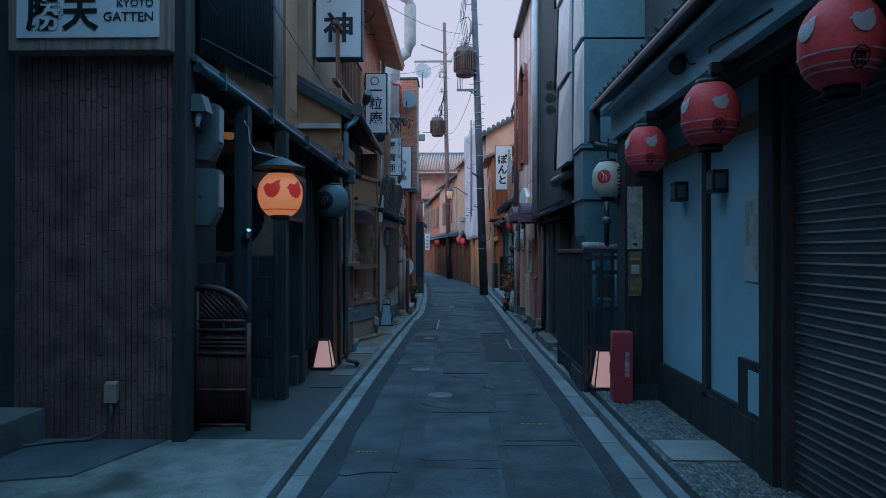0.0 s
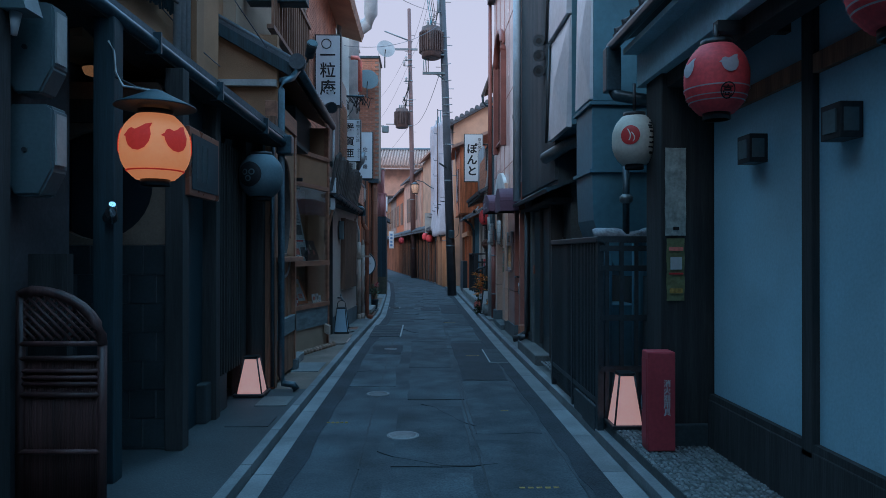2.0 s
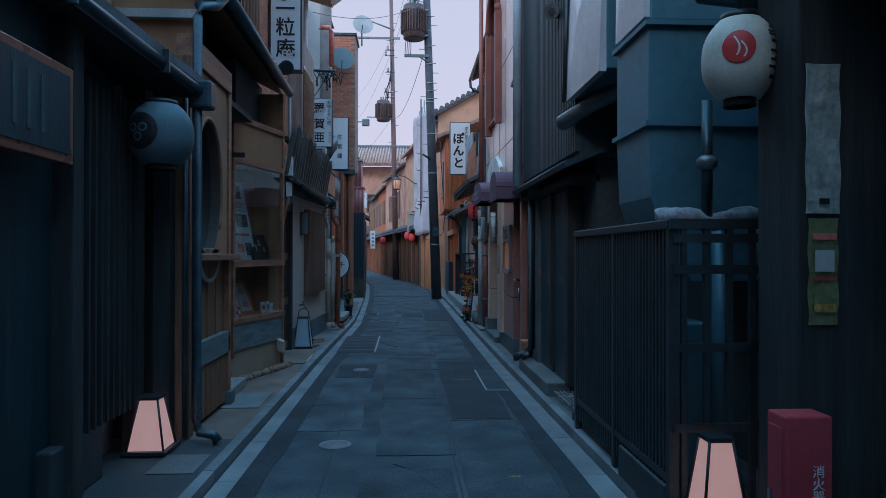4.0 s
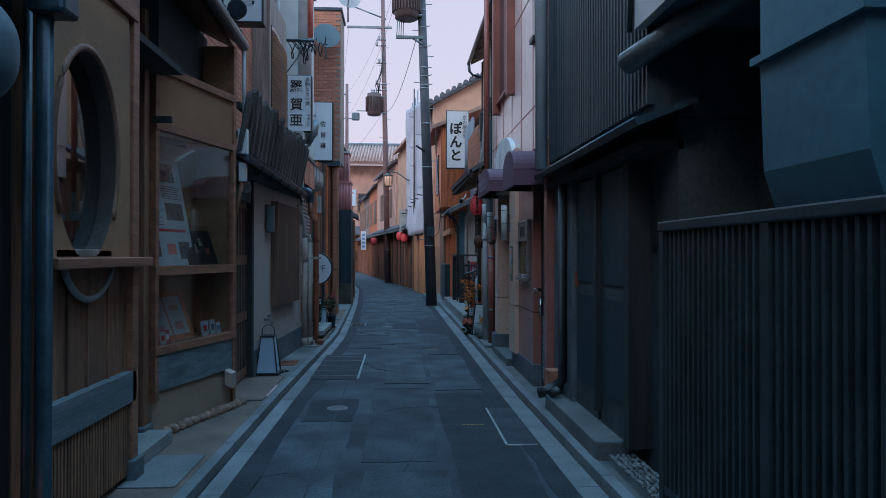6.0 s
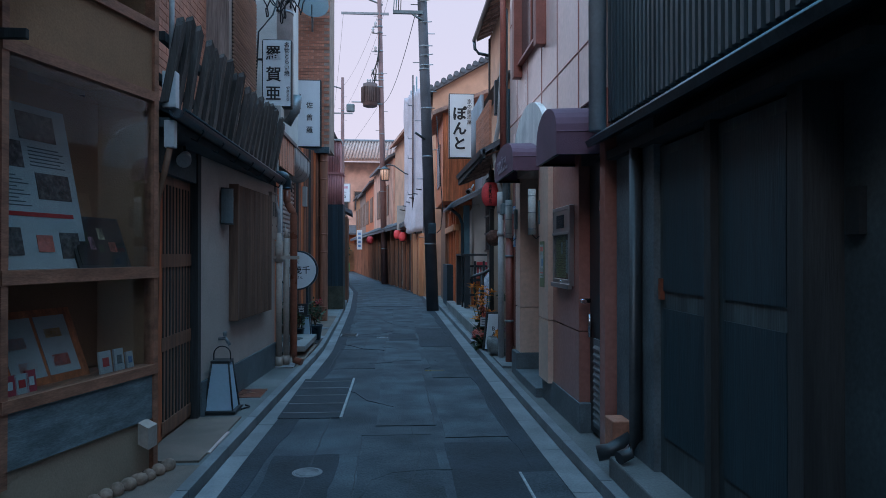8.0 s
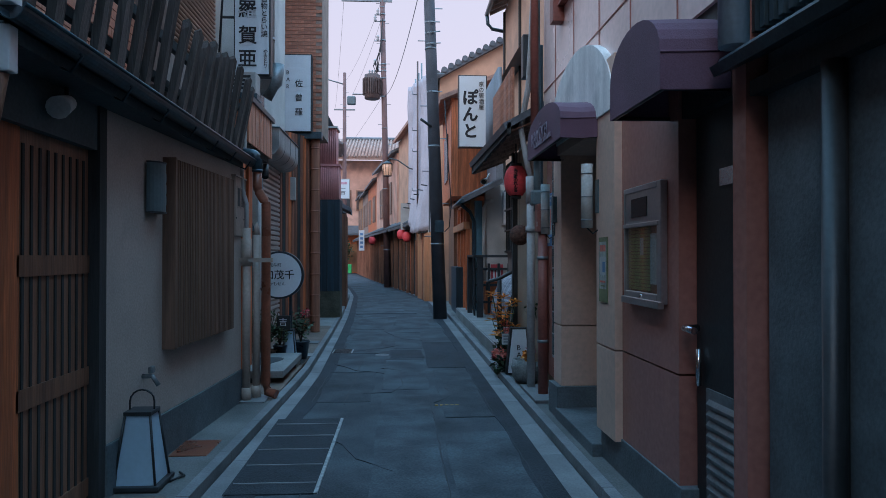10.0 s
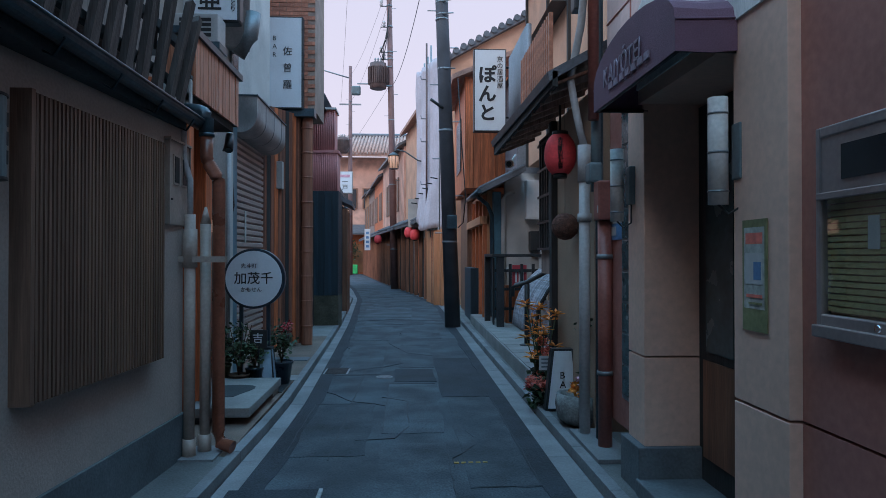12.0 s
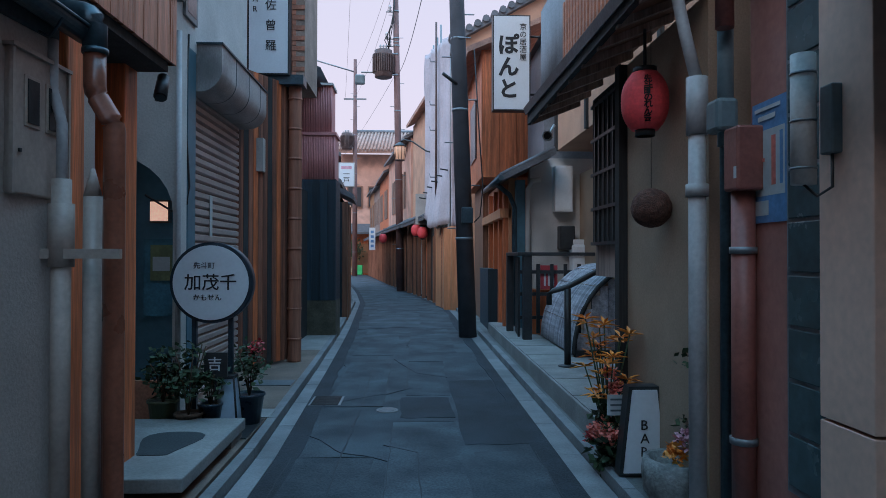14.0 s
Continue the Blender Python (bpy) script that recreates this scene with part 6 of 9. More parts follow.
# ---- house with the brick upper floors ----
brk = thing("brick_house", (-2.0, 22.2, 0), "house with weathered boards below and orange brick above", "building")
part("wall", bx(-4.2, -1.62, 22.35, 23.3, 0, 3.62), GWOOD, brk)
part("wall", bx(-4.2, -1.97, 21.36, 22.4, 0, 3.62), GWOOD, brk)
REDBOARD = mat("weathered_red_board", (0.2, 0.075, 0.045), 0.7, var=0.55, scale=1.6, bump=0.5, fine=16, stretch=(12, 12, 0.35), rand=0.4, wear=0.6, wscale=1.2)
for i in range(12):
    a, b = along((-1.99, 21.34), (-1.52, 22.25), i / 12), along((-1.99, 21.34), (-1.52, 22.25), (i + 0.93) / 12)
    part("board", slab(nb(), a, b, 0.1, 3.6, 0.03 + 0.014 * (i * 7 % 3)), (REDBOARD, REDBOARD, DWOOD, REDBOARD, OWOOD)[i % 5], brk)
part("bamboo_post", tube(nb(), [(-1.45, 22.22, 0.07)] + [(-1.45 + (0.004 if k % 2 else 0), 22.22, 0.1 + k * 0.22) for k in range(16)] + [(-1.45, 22.22, 3.6)], 0.085, 12), BAMBOO, brk, "pipe cased in bamboo")
for k in range(9):
    part("node", tube(nb(), [(-1.45, 22.22, 0.35 + k * 0.38), (-1.45, 22.22, 0.375 + k * 0.38)], 0.093, 12), BAMBOO, brk)
part("lintel", bx(-2.0, -1.32, 22.05, 22.3, 3.56, 3.68), GUTM, brk)
part("meter", bx(-1.86, -1.73, 21.68, 21.80, 2.42, 2.82, bev=0.006), GREYBOX, brk, "grey meter box")
part("brick_backing", bx(-4.2, -1.33, 22.23, 23.3, 3.68, 7.3), BRICKG, brk)
part("coping", bx(-4.2, -1.29, 22.19, 23.34, 7.3, 7.36), GUTM, brk)
s = box_sign((-1.745, 22.0, 3.66), 0.52, 1.4, 0.15, "tall white bar sign with small black characters", BLACKM)
letters(column("佐曾羅"), 0.145, (-1.785, 21.99, 4.60), INK, s, line=1.75)
letters(column("BAR"), 0.1, (-1.94, 21.99, 4.76), INK, s, line=1.25)
part("bracket", tube(nb(), [(-2.2, 22.1, 4.75), (-1.9, 22.1, 4.75)], 0.018), BLACKM, s)
part("bracket", tube(nb(), [(-2.2, 22.1, 3.9), (-1.9, 22.1, 3.9)], 0.018), BLACKM, s)
for x, z, r, m in [(-1.66, 6.55, 0.31, TEALBOX), (-1.14, 7.45, 0.27, GPVC)]:
    d = thing("satellite_dish", (x, 22.0, z), "round satellite dish on a short mast", "antenna", "dishes")
    part("dish", tube(nb(), [(x, 21.98, z), (x + 0.03, 21.9, z + 0.02), (x + 0.04, 21.86, z + 0.03)], r * 0.3, 24, r), m, d)
    part("mast", tube(nb(), [(x, 22.0, z - 0.5), (x, 22.0, z)], 0.02), STEEL, d)
    part("feed_arm", tube(nb(), [(x, 21.9, z - r * 0.8), (x + 0.05, 21.5, z - r * 0.4)], 0.012), BLACKM, d)
wr = thing("overhead_wiring", (-1.5, 17.5, 4.9), "tangle of black cables and brackets on the facade", "cable")
rng = random.Random(21)
part("arm", tube(nb(), [(-1.95, 17.4, 5.05), (-1.35, 17.4, 5.05)], 0.025), GUTM, wr)
for i in range(9):
    p0 = Vector((-1.8 + 0.05 * i, 17.4, 5.05))
    wx0, wy0, dp0 = rng.uniform(0.1, 0.4), rng.uniform(-0.12, 0.12), rng.uniform(0.12, 0.36)
    pts = [p0 + Vector((wx0 * f + 0.05 * math.sin(f * 6), wy0 * math.sin(f * 3.1), -dp0 * math.sin(f * 3.1) + 0.05 * f * rng.choice((-1, 1)))) for f in np.linspace(0, 1, 12)]
    part("loop", tube(nb(), pts, 0.01, 5), CABLE, wr)
part("riser", tube(nb(), [(-1.55, 17.4, 5.05), (-1.6, 17.2, 4.7), (-1.75, 17.0, 4.4), (-1.8, 16.9, 3.0)], 0.012, 5), CABLE, wr)

jb = thing("junction_box", (-1.42, 12.5, 2.1), "white plastic junction boxes beside the display case", "electric box")
part("box", bx(-1.46, -1.37, 12.46, 12.54, 2.42, 2.66, bev=0.006), WHITEB, jb)
part("box", bx(-1.45, -1.38, 12.47, 12.53, 2.16, 2.34, bev=0.006), WHITEB, jb)
part("pipe", tube(nb(), [(-1.42, 12.50, 2.16), (-1.46, 12.52, 2.0), (-1.5, 12.5, 1.8), (-1.52, 12.48, 0.1)], 0.022, 8), BWOOD, jb)
part("pipe", tube(nb(), [(-1.41, 12.5, 2.66), (-1.41, 12.5, 3.4)], 0.018, 8), GPVC, jb)
el = thing("eave_spotlight", (-1.55, 13.2, 2.2), "small white spotlight under the eave", "lamp")
part("head", tube(nb(), [(-1.56, 13.3, 2.22), (-1.52, 13.12, 2.16)], 0.04, 12, 0.055), OFFW, el)
part("arm", tube(nb(), [(-1.56, 13.3, 2.22), (-1.58, 13.32, 2.32)], 0.012), BLACKM, el)
spotlight((-1.46, 17.74, 2.5), (-1.45, 17.66, 2.36), 0.035)


# ---- right side ----
# restaurant with red lanterns
red = thing("red_lantern_restaurant", (2.3, 4.0, 0), "restaurant front with pale panels, brown shutter and deep eave", "building")
part("wall", bx(2.06, 4.4, -8, 6.9, 0, 3.3), DARKW, red)
part("wall", bx(2.02, 2.06, 4.42, 6.68, 0.5, 2.46), WHITEP, red, "pale plastered panel")
part("wall", bx(2.02, 2.06, 4.42, 6.68, 2.46, 3.1), WHITEP, red)
part("plinth", bx(1.98, 2.1, 4.3, 6.7, 0.06, 0.48, bev=0.008), DWOOD, red, "dark timber plinth")
part("sill_rail", bx(1.985, 2.06, 4.42, 6.68, 0.44, 0.52), DWOOD, red)
part("top_rail", bx(1.985, 2.06, 4.42, 6.68, 2.44, 2.54, bev=0.004), BWOOD, red, "brown timber rail")
part("post", bx(1.98, 2.06, 5.42, 5.52, 0.44, 3.1, bev=0.006), DWOOD, red)
part("post", bx(1.95, 2.1, 4.22, 4.42, 0.06, 3.1, bev=0.008), DWOOD, red)
part("hatch_frame", bx(1.99, 2.05, 4.44, 4.84, 0.48, 0.86, bev=0.004), DWOOD, red)
part("hatch", bx(1.985, 2.0, 4.46, 4.66, 0.52, 0.80), WHITEP, red)
part("pillar", bx(1.66, 2.1, 6.72, 7.05, 0.06, 3.0, bev=0.01), DWOOD, red, "broad dark timber pillar")
part("pillar_foot", bx(1.70, 2.12, 6.70, 7.07, 0.06, 0.3, bev=0.01), DARKW, red)
rs = thing("roller_shutter", (2.05, 2.2, 0), "closed dark brown ribbed roller shutter", "shutter")
for i in range(43):
    z0 = 0.12 + i * 0.06
    part("slat", prism(nb(), [(2.12, 0.2, z0), (2.075, 0.2, z0 + 0.006), (2.058, 0.2, z0 + 0.02), (2.052, 0.2, z0 + 0.032), (2.062, 0.2, z0 + 0.046), (2.085, 0.2, z0 + 0.055), (2.12, 0.2, z0 + 0.059)], (0, 3.98, 0)), SHUTD, rs)
part("guide_rail", bx(2.0, 2.1, 4.16, 4.22, 0.06, 2.75), SHUTD, rs)
part("shutter_box", bx(1.96, 2.2, 0.2, 4.22, 2.68, 3.1), DWOOD, rs)
part("soffit", bx(1.50, 2.06, -2, 7.1, 3.02, 3.06), EAVEP, red)
part("fascia", bx(1.62, 1.70, -2, 7.15, 2.78, 3.06, bev=0.004), EAVEP, red, "blue-grey painted fascia")
part("beam", bx(1.70, 1.84, -2, 7.1, 2.68, 2.84), DWOOD, red)
part("roof", prism(nb(), [(1.50, -2, 3.16), (2.6, -2, 3.62), (2.6, -2, 3.70), (1.48, -2, 3.24)], (0, 9.32, 0)), ROOFT, red)
for i in range(34):
    part("roof_tile", tube(nb(), [(1.47, 0.6 + i * 0.2, 3.23), (2.5, 0.6 + i * 0.2, 3.68)], 0.03, 6), ROOFT, red)
part("gutter", tube(nb(), [(1.47, -2, 3.14), (1.47, 7.32, 3.14)], 0.045, 10), GUTM, red)
part("hopper", bx(1.41, 1.53, 7.24, 7.36, 2.78, 3.13, bev=0.012), GUTM, red, "dark box rainwater hopper")
part("downpipe", tube(nb(), [(1.47, 7.3, 2.82), (1.5, 7.28, 2.75), (1.7, 7.2, 2.7), (2.0, 7.1, 2.66)], 0.048, 12), GUTM, red)
part("wall", bx(2.5, 4.4, -8, 7.3, 3.3, 8.6), DUCTM, red, "blue-grey upper wall")
part("bracket", bx(1.55, 1.95, 5.56, 5.62, 2.70, 2.76), BLACKM, red)
part("bracket", bx(1.55, 1.95, 4.14, 4.2, 2.70, 2.76), BLACKM, red)
part("bracket", bx(1.55, 1.95, 2.73, 2.79, 2.70, 2.76), BLACKM, red)
part("camera_dome", tube(nb(), [(1.62, 4.9, 2.98), (1.56, 4.85, 2.92)], 0.06, 14), BLACKM, red, "small black dome lamp")
part("cable", tube(nb(), [(1.62, 4.85, 3.0), (1.6, 4.7, 2.9), (1.66, 4.5, 2.86), (1.6, 4.3, 2.9), (1.62, 3.5, 2.85)], 0.007, 5), CABLE, red)
for y0, rl0, hl0 in ((2.76, 0.16, 0.345), (4.17, 0.172, 0.37), (5.58, 0.168, 0.36)):
    c = (1.55, y0, 2.44)
    t = paper_lantern(c, rl0, hl0, REDPAPER, "red paper lantern with white birds and stripes", "red lanterns under the eave")
    sf = surf_of(*c, rl0, hl0)
    for ca in (0.0, -1.4, 1.45, 2.9):
        bm = nb()
        bird(bm, 0, 0.05, 0.095, lambda a, z, q=ca: sf(q + a / rl0, z))
        part("bird", bm, PALEBIRD, t, "white painted bird")
    for z, w in ((-0.055, 0.007), (-0.10, 0.006), (-0.125, 0.006)):
        bm = nb()
        band(bm, sf, z, w)
        part("stripe", bm, PALEBIRD, t)
    bm = nb()
    disc(bm, sf, -0.05, -0.09, 0.24, 0.042, 0.84)
    part("crest", bm, INK, t, "small black round crest")
    ob = letters("高", 0.062, (1.55 - 0.031, y0 - rl0, 2.44 - 0.062), INK, t, bold=0.001)
    for v in ob.data.vertices:
        p = v.co + root_place(ob)
        v.co = Vector(sf(-0.05 + (p.x - 1.55) / rl0, p.z - 2.44)) - root_place(ob)
    part("hanger", tube(nb(), [(1.55, y0, 2.6), (1.55, y0, 2.74)], 0.012), BLACKM, t)
c = (1.56, 7.02, 2.35)
t = paper_lantern(c, 0.165, 0.36, WHITEPAPER, "cream paper lantern with red crest and black writing")
sf = surf_of(*c, 0.165, 0.36)
bm = nb()
disc(bm, sf, -0.48, 0.02, 0.42, 0.072)
part("crest", bm, REDINK, t, "red round crest")
sf3 = surf_of(*c, 0.165, 0.36, 0.006)
bm = nb()
for a0, z0, z1 in ((-0.62, -0.02, 0.065), (-0.45, -0.03, 0.04)):
    for k in range(8):
        f = k / 8
        p = [sf3(a0 + 0.13 * math.sin(f2 * 2.6) + d, z1 + (z0 - z1) * f2) for f2, d in ((f, 0), (f, 0.05), (f + 0.125, 0.05), (f + 0.125, 0))]
        bm.faces.new([bm.verts.new(q) for q in p])
part("crest_mark", bm, WHITEPAPER, t, "pale strokes in the crest")
bm = nb()
rng = random.Random(8)
for k in range(7):
    for q in range(2):
        z = 0.12 - k * 0.037 + rng.uniform(-0.008, 0.008)
        a = 0.55 + rng.uniform(-0.1, 0.12)
        band(bm, sf, z, 0.012, a - 0.13, a + 0.13, 5)
part("strokes", bm, INK, t, "brushed black writing")
part("hanger", tube(nb(), [(1.56, 7.02, 2.56), (1.56, 7.02, 2.78)], 0.012), BLACKM, t)


def wall_lantern(y0):
    t = thing("wall_lamp", (2.0, y0, 2.1), "square black wall lantern with pale glass", "lamp", "square wall lamps")
    part("frame", bx(1.91, 2.02, y0 - 0.08, y0 + 0.08, 2.05, 2.22, bev=0.004), BLACKM, t)
    part("glass", bx(1.903, 1.92, y0 - 0.05, y0 + 0.05, 2.08, 2.19), TEALBOX, t)
    part("glass", bx(1.925, 1.995, y0 - 0.087, y0 - 0.078, 2.08, 2.19), TEALBOX, t)


wall_lantern(6.02)
wall_lantern(5.15)


def flat_poster(y0, y1, z0, z1, x, m, marks, label):
    t = thing("poster", (x, y0, z0), label, "poster", "papers on the timber")
    part("sheet", bx(x - 0.006, x, y0, y1, z0, z1), m, t)
    for a, b, c, d, mm in marks:
        part("print", bx(x - 0.0068, x - 0.0055, y0 + (y1 - y0) * a, y0 + (y1 - y0) * b, z0 + (z1 - z0) * c, z0 + (z1 - z0) * d), mm, t)
        x -= 0.0007


flat_poster(4.52, 4.78, 1.40, 2.02, 2.018, PAPER, [(0.0, 0.14, 0, 1, POSTGR), (0.2, 0.9, 0.4, 0.9, FADED), (0.2, 0.5, 0.1, 0.3, FADED)], "faded map poster on the pale panel")
for y0, y1, z0, z1, m, k in [(0, 0, 1.63, 2.25, PAPER, POSTBL), (0, 0, 1.17, 1.61, POSTGR, PAPER)]:
    t = thing("poster", (1.74, 6.67, z0), "paper notice pinned to the dark pillar", "poster", "papers on the timber")
    sht = nb()
    n = 12
    w2 = 0.075 if m is PAPER else 0.065
    g = [[sht.verts.new((1.755 - w2 + 2 * w2 * i / 4, 6.712 - 0.006 * math.sin(k * 1.3 + i) - 0.006 * (i == 0), z0 + (z1 - z0) * k / n)) for i in range(5)] for k in range(n + 1)]
    for k in range(n):
        for i in range(4):
            sht.faces.new((g[k][i], g[k][i + 1], g[k + 1][i + 1], g[k + 1][i]))
    ob = part("sheet", sht, FADED if m is PAPER else m, t, "creased weathered paper")
    ob.modifiers.new("thick", "SOLIDIFY").thickness = 0.003
    for k2, (f0, f1, w, mm) in enumerate(((0.8, 0.86, 0.05, CORAL), (0.5, 0.7, 0.04, PAPER), (0.42, 0.45, 0.05, REDINK), (0.12, 0.2, 0.045, YELLOW)) if m is POSTGR else ((0.06, 0.1, 0.02, INK),)):
        part("print", bx(1.755 - w, 1.755 + w, 6.694, 6.7, z0 + (z1 - z0) * f0, z0 + (z1 - z0) * f1), mm, t)
rbx = thing("red_box", (1.65, 6.8, 0.16), "tall red painted fire-hydrant box on the pavement", "box")
part("body", bx(1.51, 1.70, 6.56, 6.70, 0.15, 0.83, bev=0.01), REDBOX, rbx)
part("door", bx(1.504, 1.512, 6.58, 6.68, 0.2, 0.78), REDBOX, rbx)
part("latch", bx(1.495, 1.505, 6.65, 6.67, 0.42, 0.52), CHROME, rbx)
letters(column("消火器用具"), 0.052, (1.615, 6.556, 0.64), WHITEINK, rbx, line=0.95)

# metal fence and kitchen ducts
fen = thing("metal_fence", (1.42, 8.4, 0.07), "dark brown metal fence of close upright bars", "fence")
part("top_rail", bx(1.375, 1.435, 7.4, 9.36, 1.59, 1.64, bev=0.008), FENCEM, fen)
part("bottom_rail", bx(1.385, 1.425, 7.4, 9.36, 0.28, 0.32), FENCEM, fen)
part("base", bx(1.37, 1.50, 7.45, 8.2, 0.05, 0.26, bev=0.008), WALKD, fen, "concrete footing")
for y0 in (7.42, 8.35, 9.32):
    part("post", bx(1.38, 1.43, y0 - 0.025, y0 + 0.025, 0.07, 1.6), FENCEM, fen)
for i in range(35):
    y0 = 7.49 + i * 0.0523
    part("bar", bx(1.388, 1.422, y0, y0 + 0.02, 0.16, 1.6), FENCEM, fen)
lat = thing("lattice_gate", (1.65, 7.42, 0.07), "open square lattice of dark metal bars", "fence")
part("top_rail", bx(1.38, 1.98, 7.38, 7.42, 1.59, 1.64), FENCEM, lat)
for k in range(5):
    part("upright", bx(1.44 + k * 0.12, 1.47 + k * 0.12, 7.385, 7.41, 0.1, 1.6), FENCEM, lat)
for z in (0.55, 0.96, 1.36, 1.52):
    part("crossbar", bx(1.4, 1.98, 7.38, 7.405, z, z + 0.045), FENCEM, lat)
def creased(x0, x1, y0, y1, z0, z1, flare=0.07, lift=0.022):
    """A sheet-metal duct length, flared at its foot, its alley face stiffened by a diagonal cross."""
    bm = nb()
    lo = [bm.verts.new(p) for p in ((x0 - flare, y0, z0), (x0 - flare, y1, z0), (x1, y1, z0), (x1, y0, z0))]
    hi = [bm.verts.new(p) for p in ((x0, y0, z1), (x0, y1, z1), (x1, y1, z1), (x1, y0, z1))]
    c = bm.verts.new((x0 - flare / 2 - lift, (y0 + y1) / 2, (z0 + z1) / 2))
    for p, q in ((lo[0], lo[1]), (lo[1], hi[1]), (hi[1], hi[0]), (hi[0], lo[0])):
        bm.faces.new((p, q, c))
    for i in (1, 2, 3):
        bm.faces.new((lo[i], lo[(i + 1) % 4], hi[(i + 1) % 4], hi[i]))
    bm.faces.new(lo)
    bm.faces.new(hi[::-1])
    return bm


dct = thing("kitchen_duct", (1.8, 8.1, 1.1), "large blue-grey sheet-metal kitchen exhaust duct", "duct")
for z0, z1 in ((2.86, 4.1), (4.12, 5.6)):
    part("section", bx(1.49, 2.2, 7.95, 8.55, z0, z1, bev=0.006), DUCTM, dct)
    # alley sheet paler than the duct: sky reflection put into the colour
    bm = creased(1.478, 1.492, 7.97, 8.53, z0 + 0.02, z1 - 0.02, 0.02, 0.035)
    part("side_sheet", bm, HOODM, dct, "cross-creased side sheet, coloured pale for reflected sky")
part("flange", bx(1.45, 2.24, 7.92, 8.58, 2.82, 2.85), DUCTM, dct)
part("section", bx(1.475, 2.18, 7.95, 8.55, 2.24, 2.82, bev=0.006), DUCTM, dct)
part("flange", bx(1.45, 2.24, 7.92, 8.58, 2.22, 2.25), DUCTM, dct)
part("section", prism(nb(), [(1.475, 7.95, 2.22), (2.18, 7.95, 2.22), (2.18, 7.95, 1.3), (1.74, 7.95, 1.3), (1.57, 7.95, 1.55), (1.49, 7.95, 1.8)], (0, 0.6, 0)), DUCTM, dct, "curved lower duct")
lag = nb()
lp0 = [(1.42 + 0.56 * f, 7.68 - 0.05 * math.sin(f * 3.1), 1.655 + 0.018 * math.sin(f * 9)) for f in np.linspace(0, 1, 29)] + [(2.0, 7.68, 1.6), (2.0, 7.68, 1.45)]
tube(lag, lp0, 0.05, 12)
for v in lag.verts:
    v.co += Vector((0, noise.noise(v.co * 17), noise.noise(v.co * 19 + Vector((5, 0, 0))))) * 0.016
part("insulated_pipe", lag, mat("grey_pipe_lagging", (0.3, 0.31, 0.33), 0.85, var=0.3, scale=14, bump=0.6, fine=50), dct, "lagged white pipe")
part("valve_stem", tube(nb(), [(1.68, 7.62, 1.66), (1.68, 7.62, 2.3)], 0.03, 10), GUTM, dct)
part("valve", lathe(nb(), [(0.03, 0), (0.055, 0.02), (0.055, 0.06), (0.03, 0.08)], 1.68, 7.62, 1.92, 14), STEEL, dct)
part("lower_pipe", tube(nb(), [(1.56, 7.75, 0.1), (1.56, 7.75, 1.5)], 0.04, 10), DUCTM, dct)
part("lower_pipe", tube(nb(), [(1.82, 7.75, 0.1), (1.82, 7.75, 1.6)], 0.05, 10), DUCTM, dct)
part("box", bx(1.56, 1.86, 7.9, 8.3, 0.1, 1.05, bev=0.01), DUCTM, dct)
hod = thing("vent_hood", (1.45, 9.0, 2.8), "folded steel vent hood, its alley side coloured pale for reflected sky", "duct")

# dark body, pale alley panels: shade and reflected sky put into colours
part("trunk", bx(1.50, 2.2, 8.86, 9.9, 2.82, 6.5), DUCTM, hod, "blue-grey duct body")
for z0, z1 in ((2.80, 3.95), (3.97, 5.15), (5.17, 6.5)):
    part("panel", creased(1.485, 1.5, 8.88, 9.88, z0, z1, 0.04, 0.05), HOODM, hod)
    part("edge_angle", tube(nb(), [(1.43, 9.92, z0), (1.47, 9.92, z1)], 0.016, 6), BLACKM, hod)
part("flex_pipe", tube(nb(), [(1.42, 9.95, 2.62), (1.6, 9.6, 2.72), (1.85, 9.2, 2.8)], 0.07, 12), STEEL, hod, "lagged flexible pipe")
part("wall", bx(2.2, 4.4, 6.75, 9.9, 0, 7.2), DARKW, red, "dark recess wall")

# dark house with ribbed steel cladding
blk = thing("dark_house", (1.9, 11.2, 0), "dark house with ribbed black cladding over tall doors", "building")
part("wall", bx(1.72, 4.4, 9.9, 12.5, 0, 2.3), DARKW, blk)
part("wall", bx(1.56, 4.4, 9.85, 12.5, 2.3, 7.4), RIB, blk)
for i in range(40):
    part("rib", bx(1.515, 1.562, 9.86 + i * 0.066, 9.89 + i * 0.066, 2.36, 7.4), RIB, blk)
part("eave", prism(nb(), [(1.40, 9.7, 2.20), (1.75, 9.7, 2.34), (1.75, 9.7, 2.38), (1.38, 9.7, 2.24)], (0, 2.85, 0)), GUTM, blk)
part("gutter", tube(nb(), [(1.42, 9.75, 2.24), (1.42, 12.5, 2.24)], 0.03, 8), GUTM, blk)
part("soffit", bx(1.5, 1.75, 9.9, 12.45, 2.1, 2.16), DWOOD, blk)
for y0, y1 in ((10.42, 11.05), (11.12, 11.76)):
    d = part("door", bx(1.60, 1.66, y0, y1, 0.2, 2.08), DOORB, blk, "tall dark boarded door")
    part("door_panel", bx(1.592, 1.602, y0 + 0.06, y1 - 0.06, 1.25, 2.02), BLUEWOOD, d)
    part("door_panel", bx(1.592, 1.602, y0 + 0.06, y1 - 0.06, 0.42, 1.15), BLUEWOOD, d)
part("door_handle", bx(1.575, 1.6, 11.70, 11.73, 1.2, 1.32), BPIPE, blk)
part("post", bx(1.56, 1.70, 11.05, 11.12, 0.28, 2.1), DWOOD, blk)
part("post", bx(1.56, 1.72, 10.32, 10.42, 0.2, 2.1), DWOOD, blk)
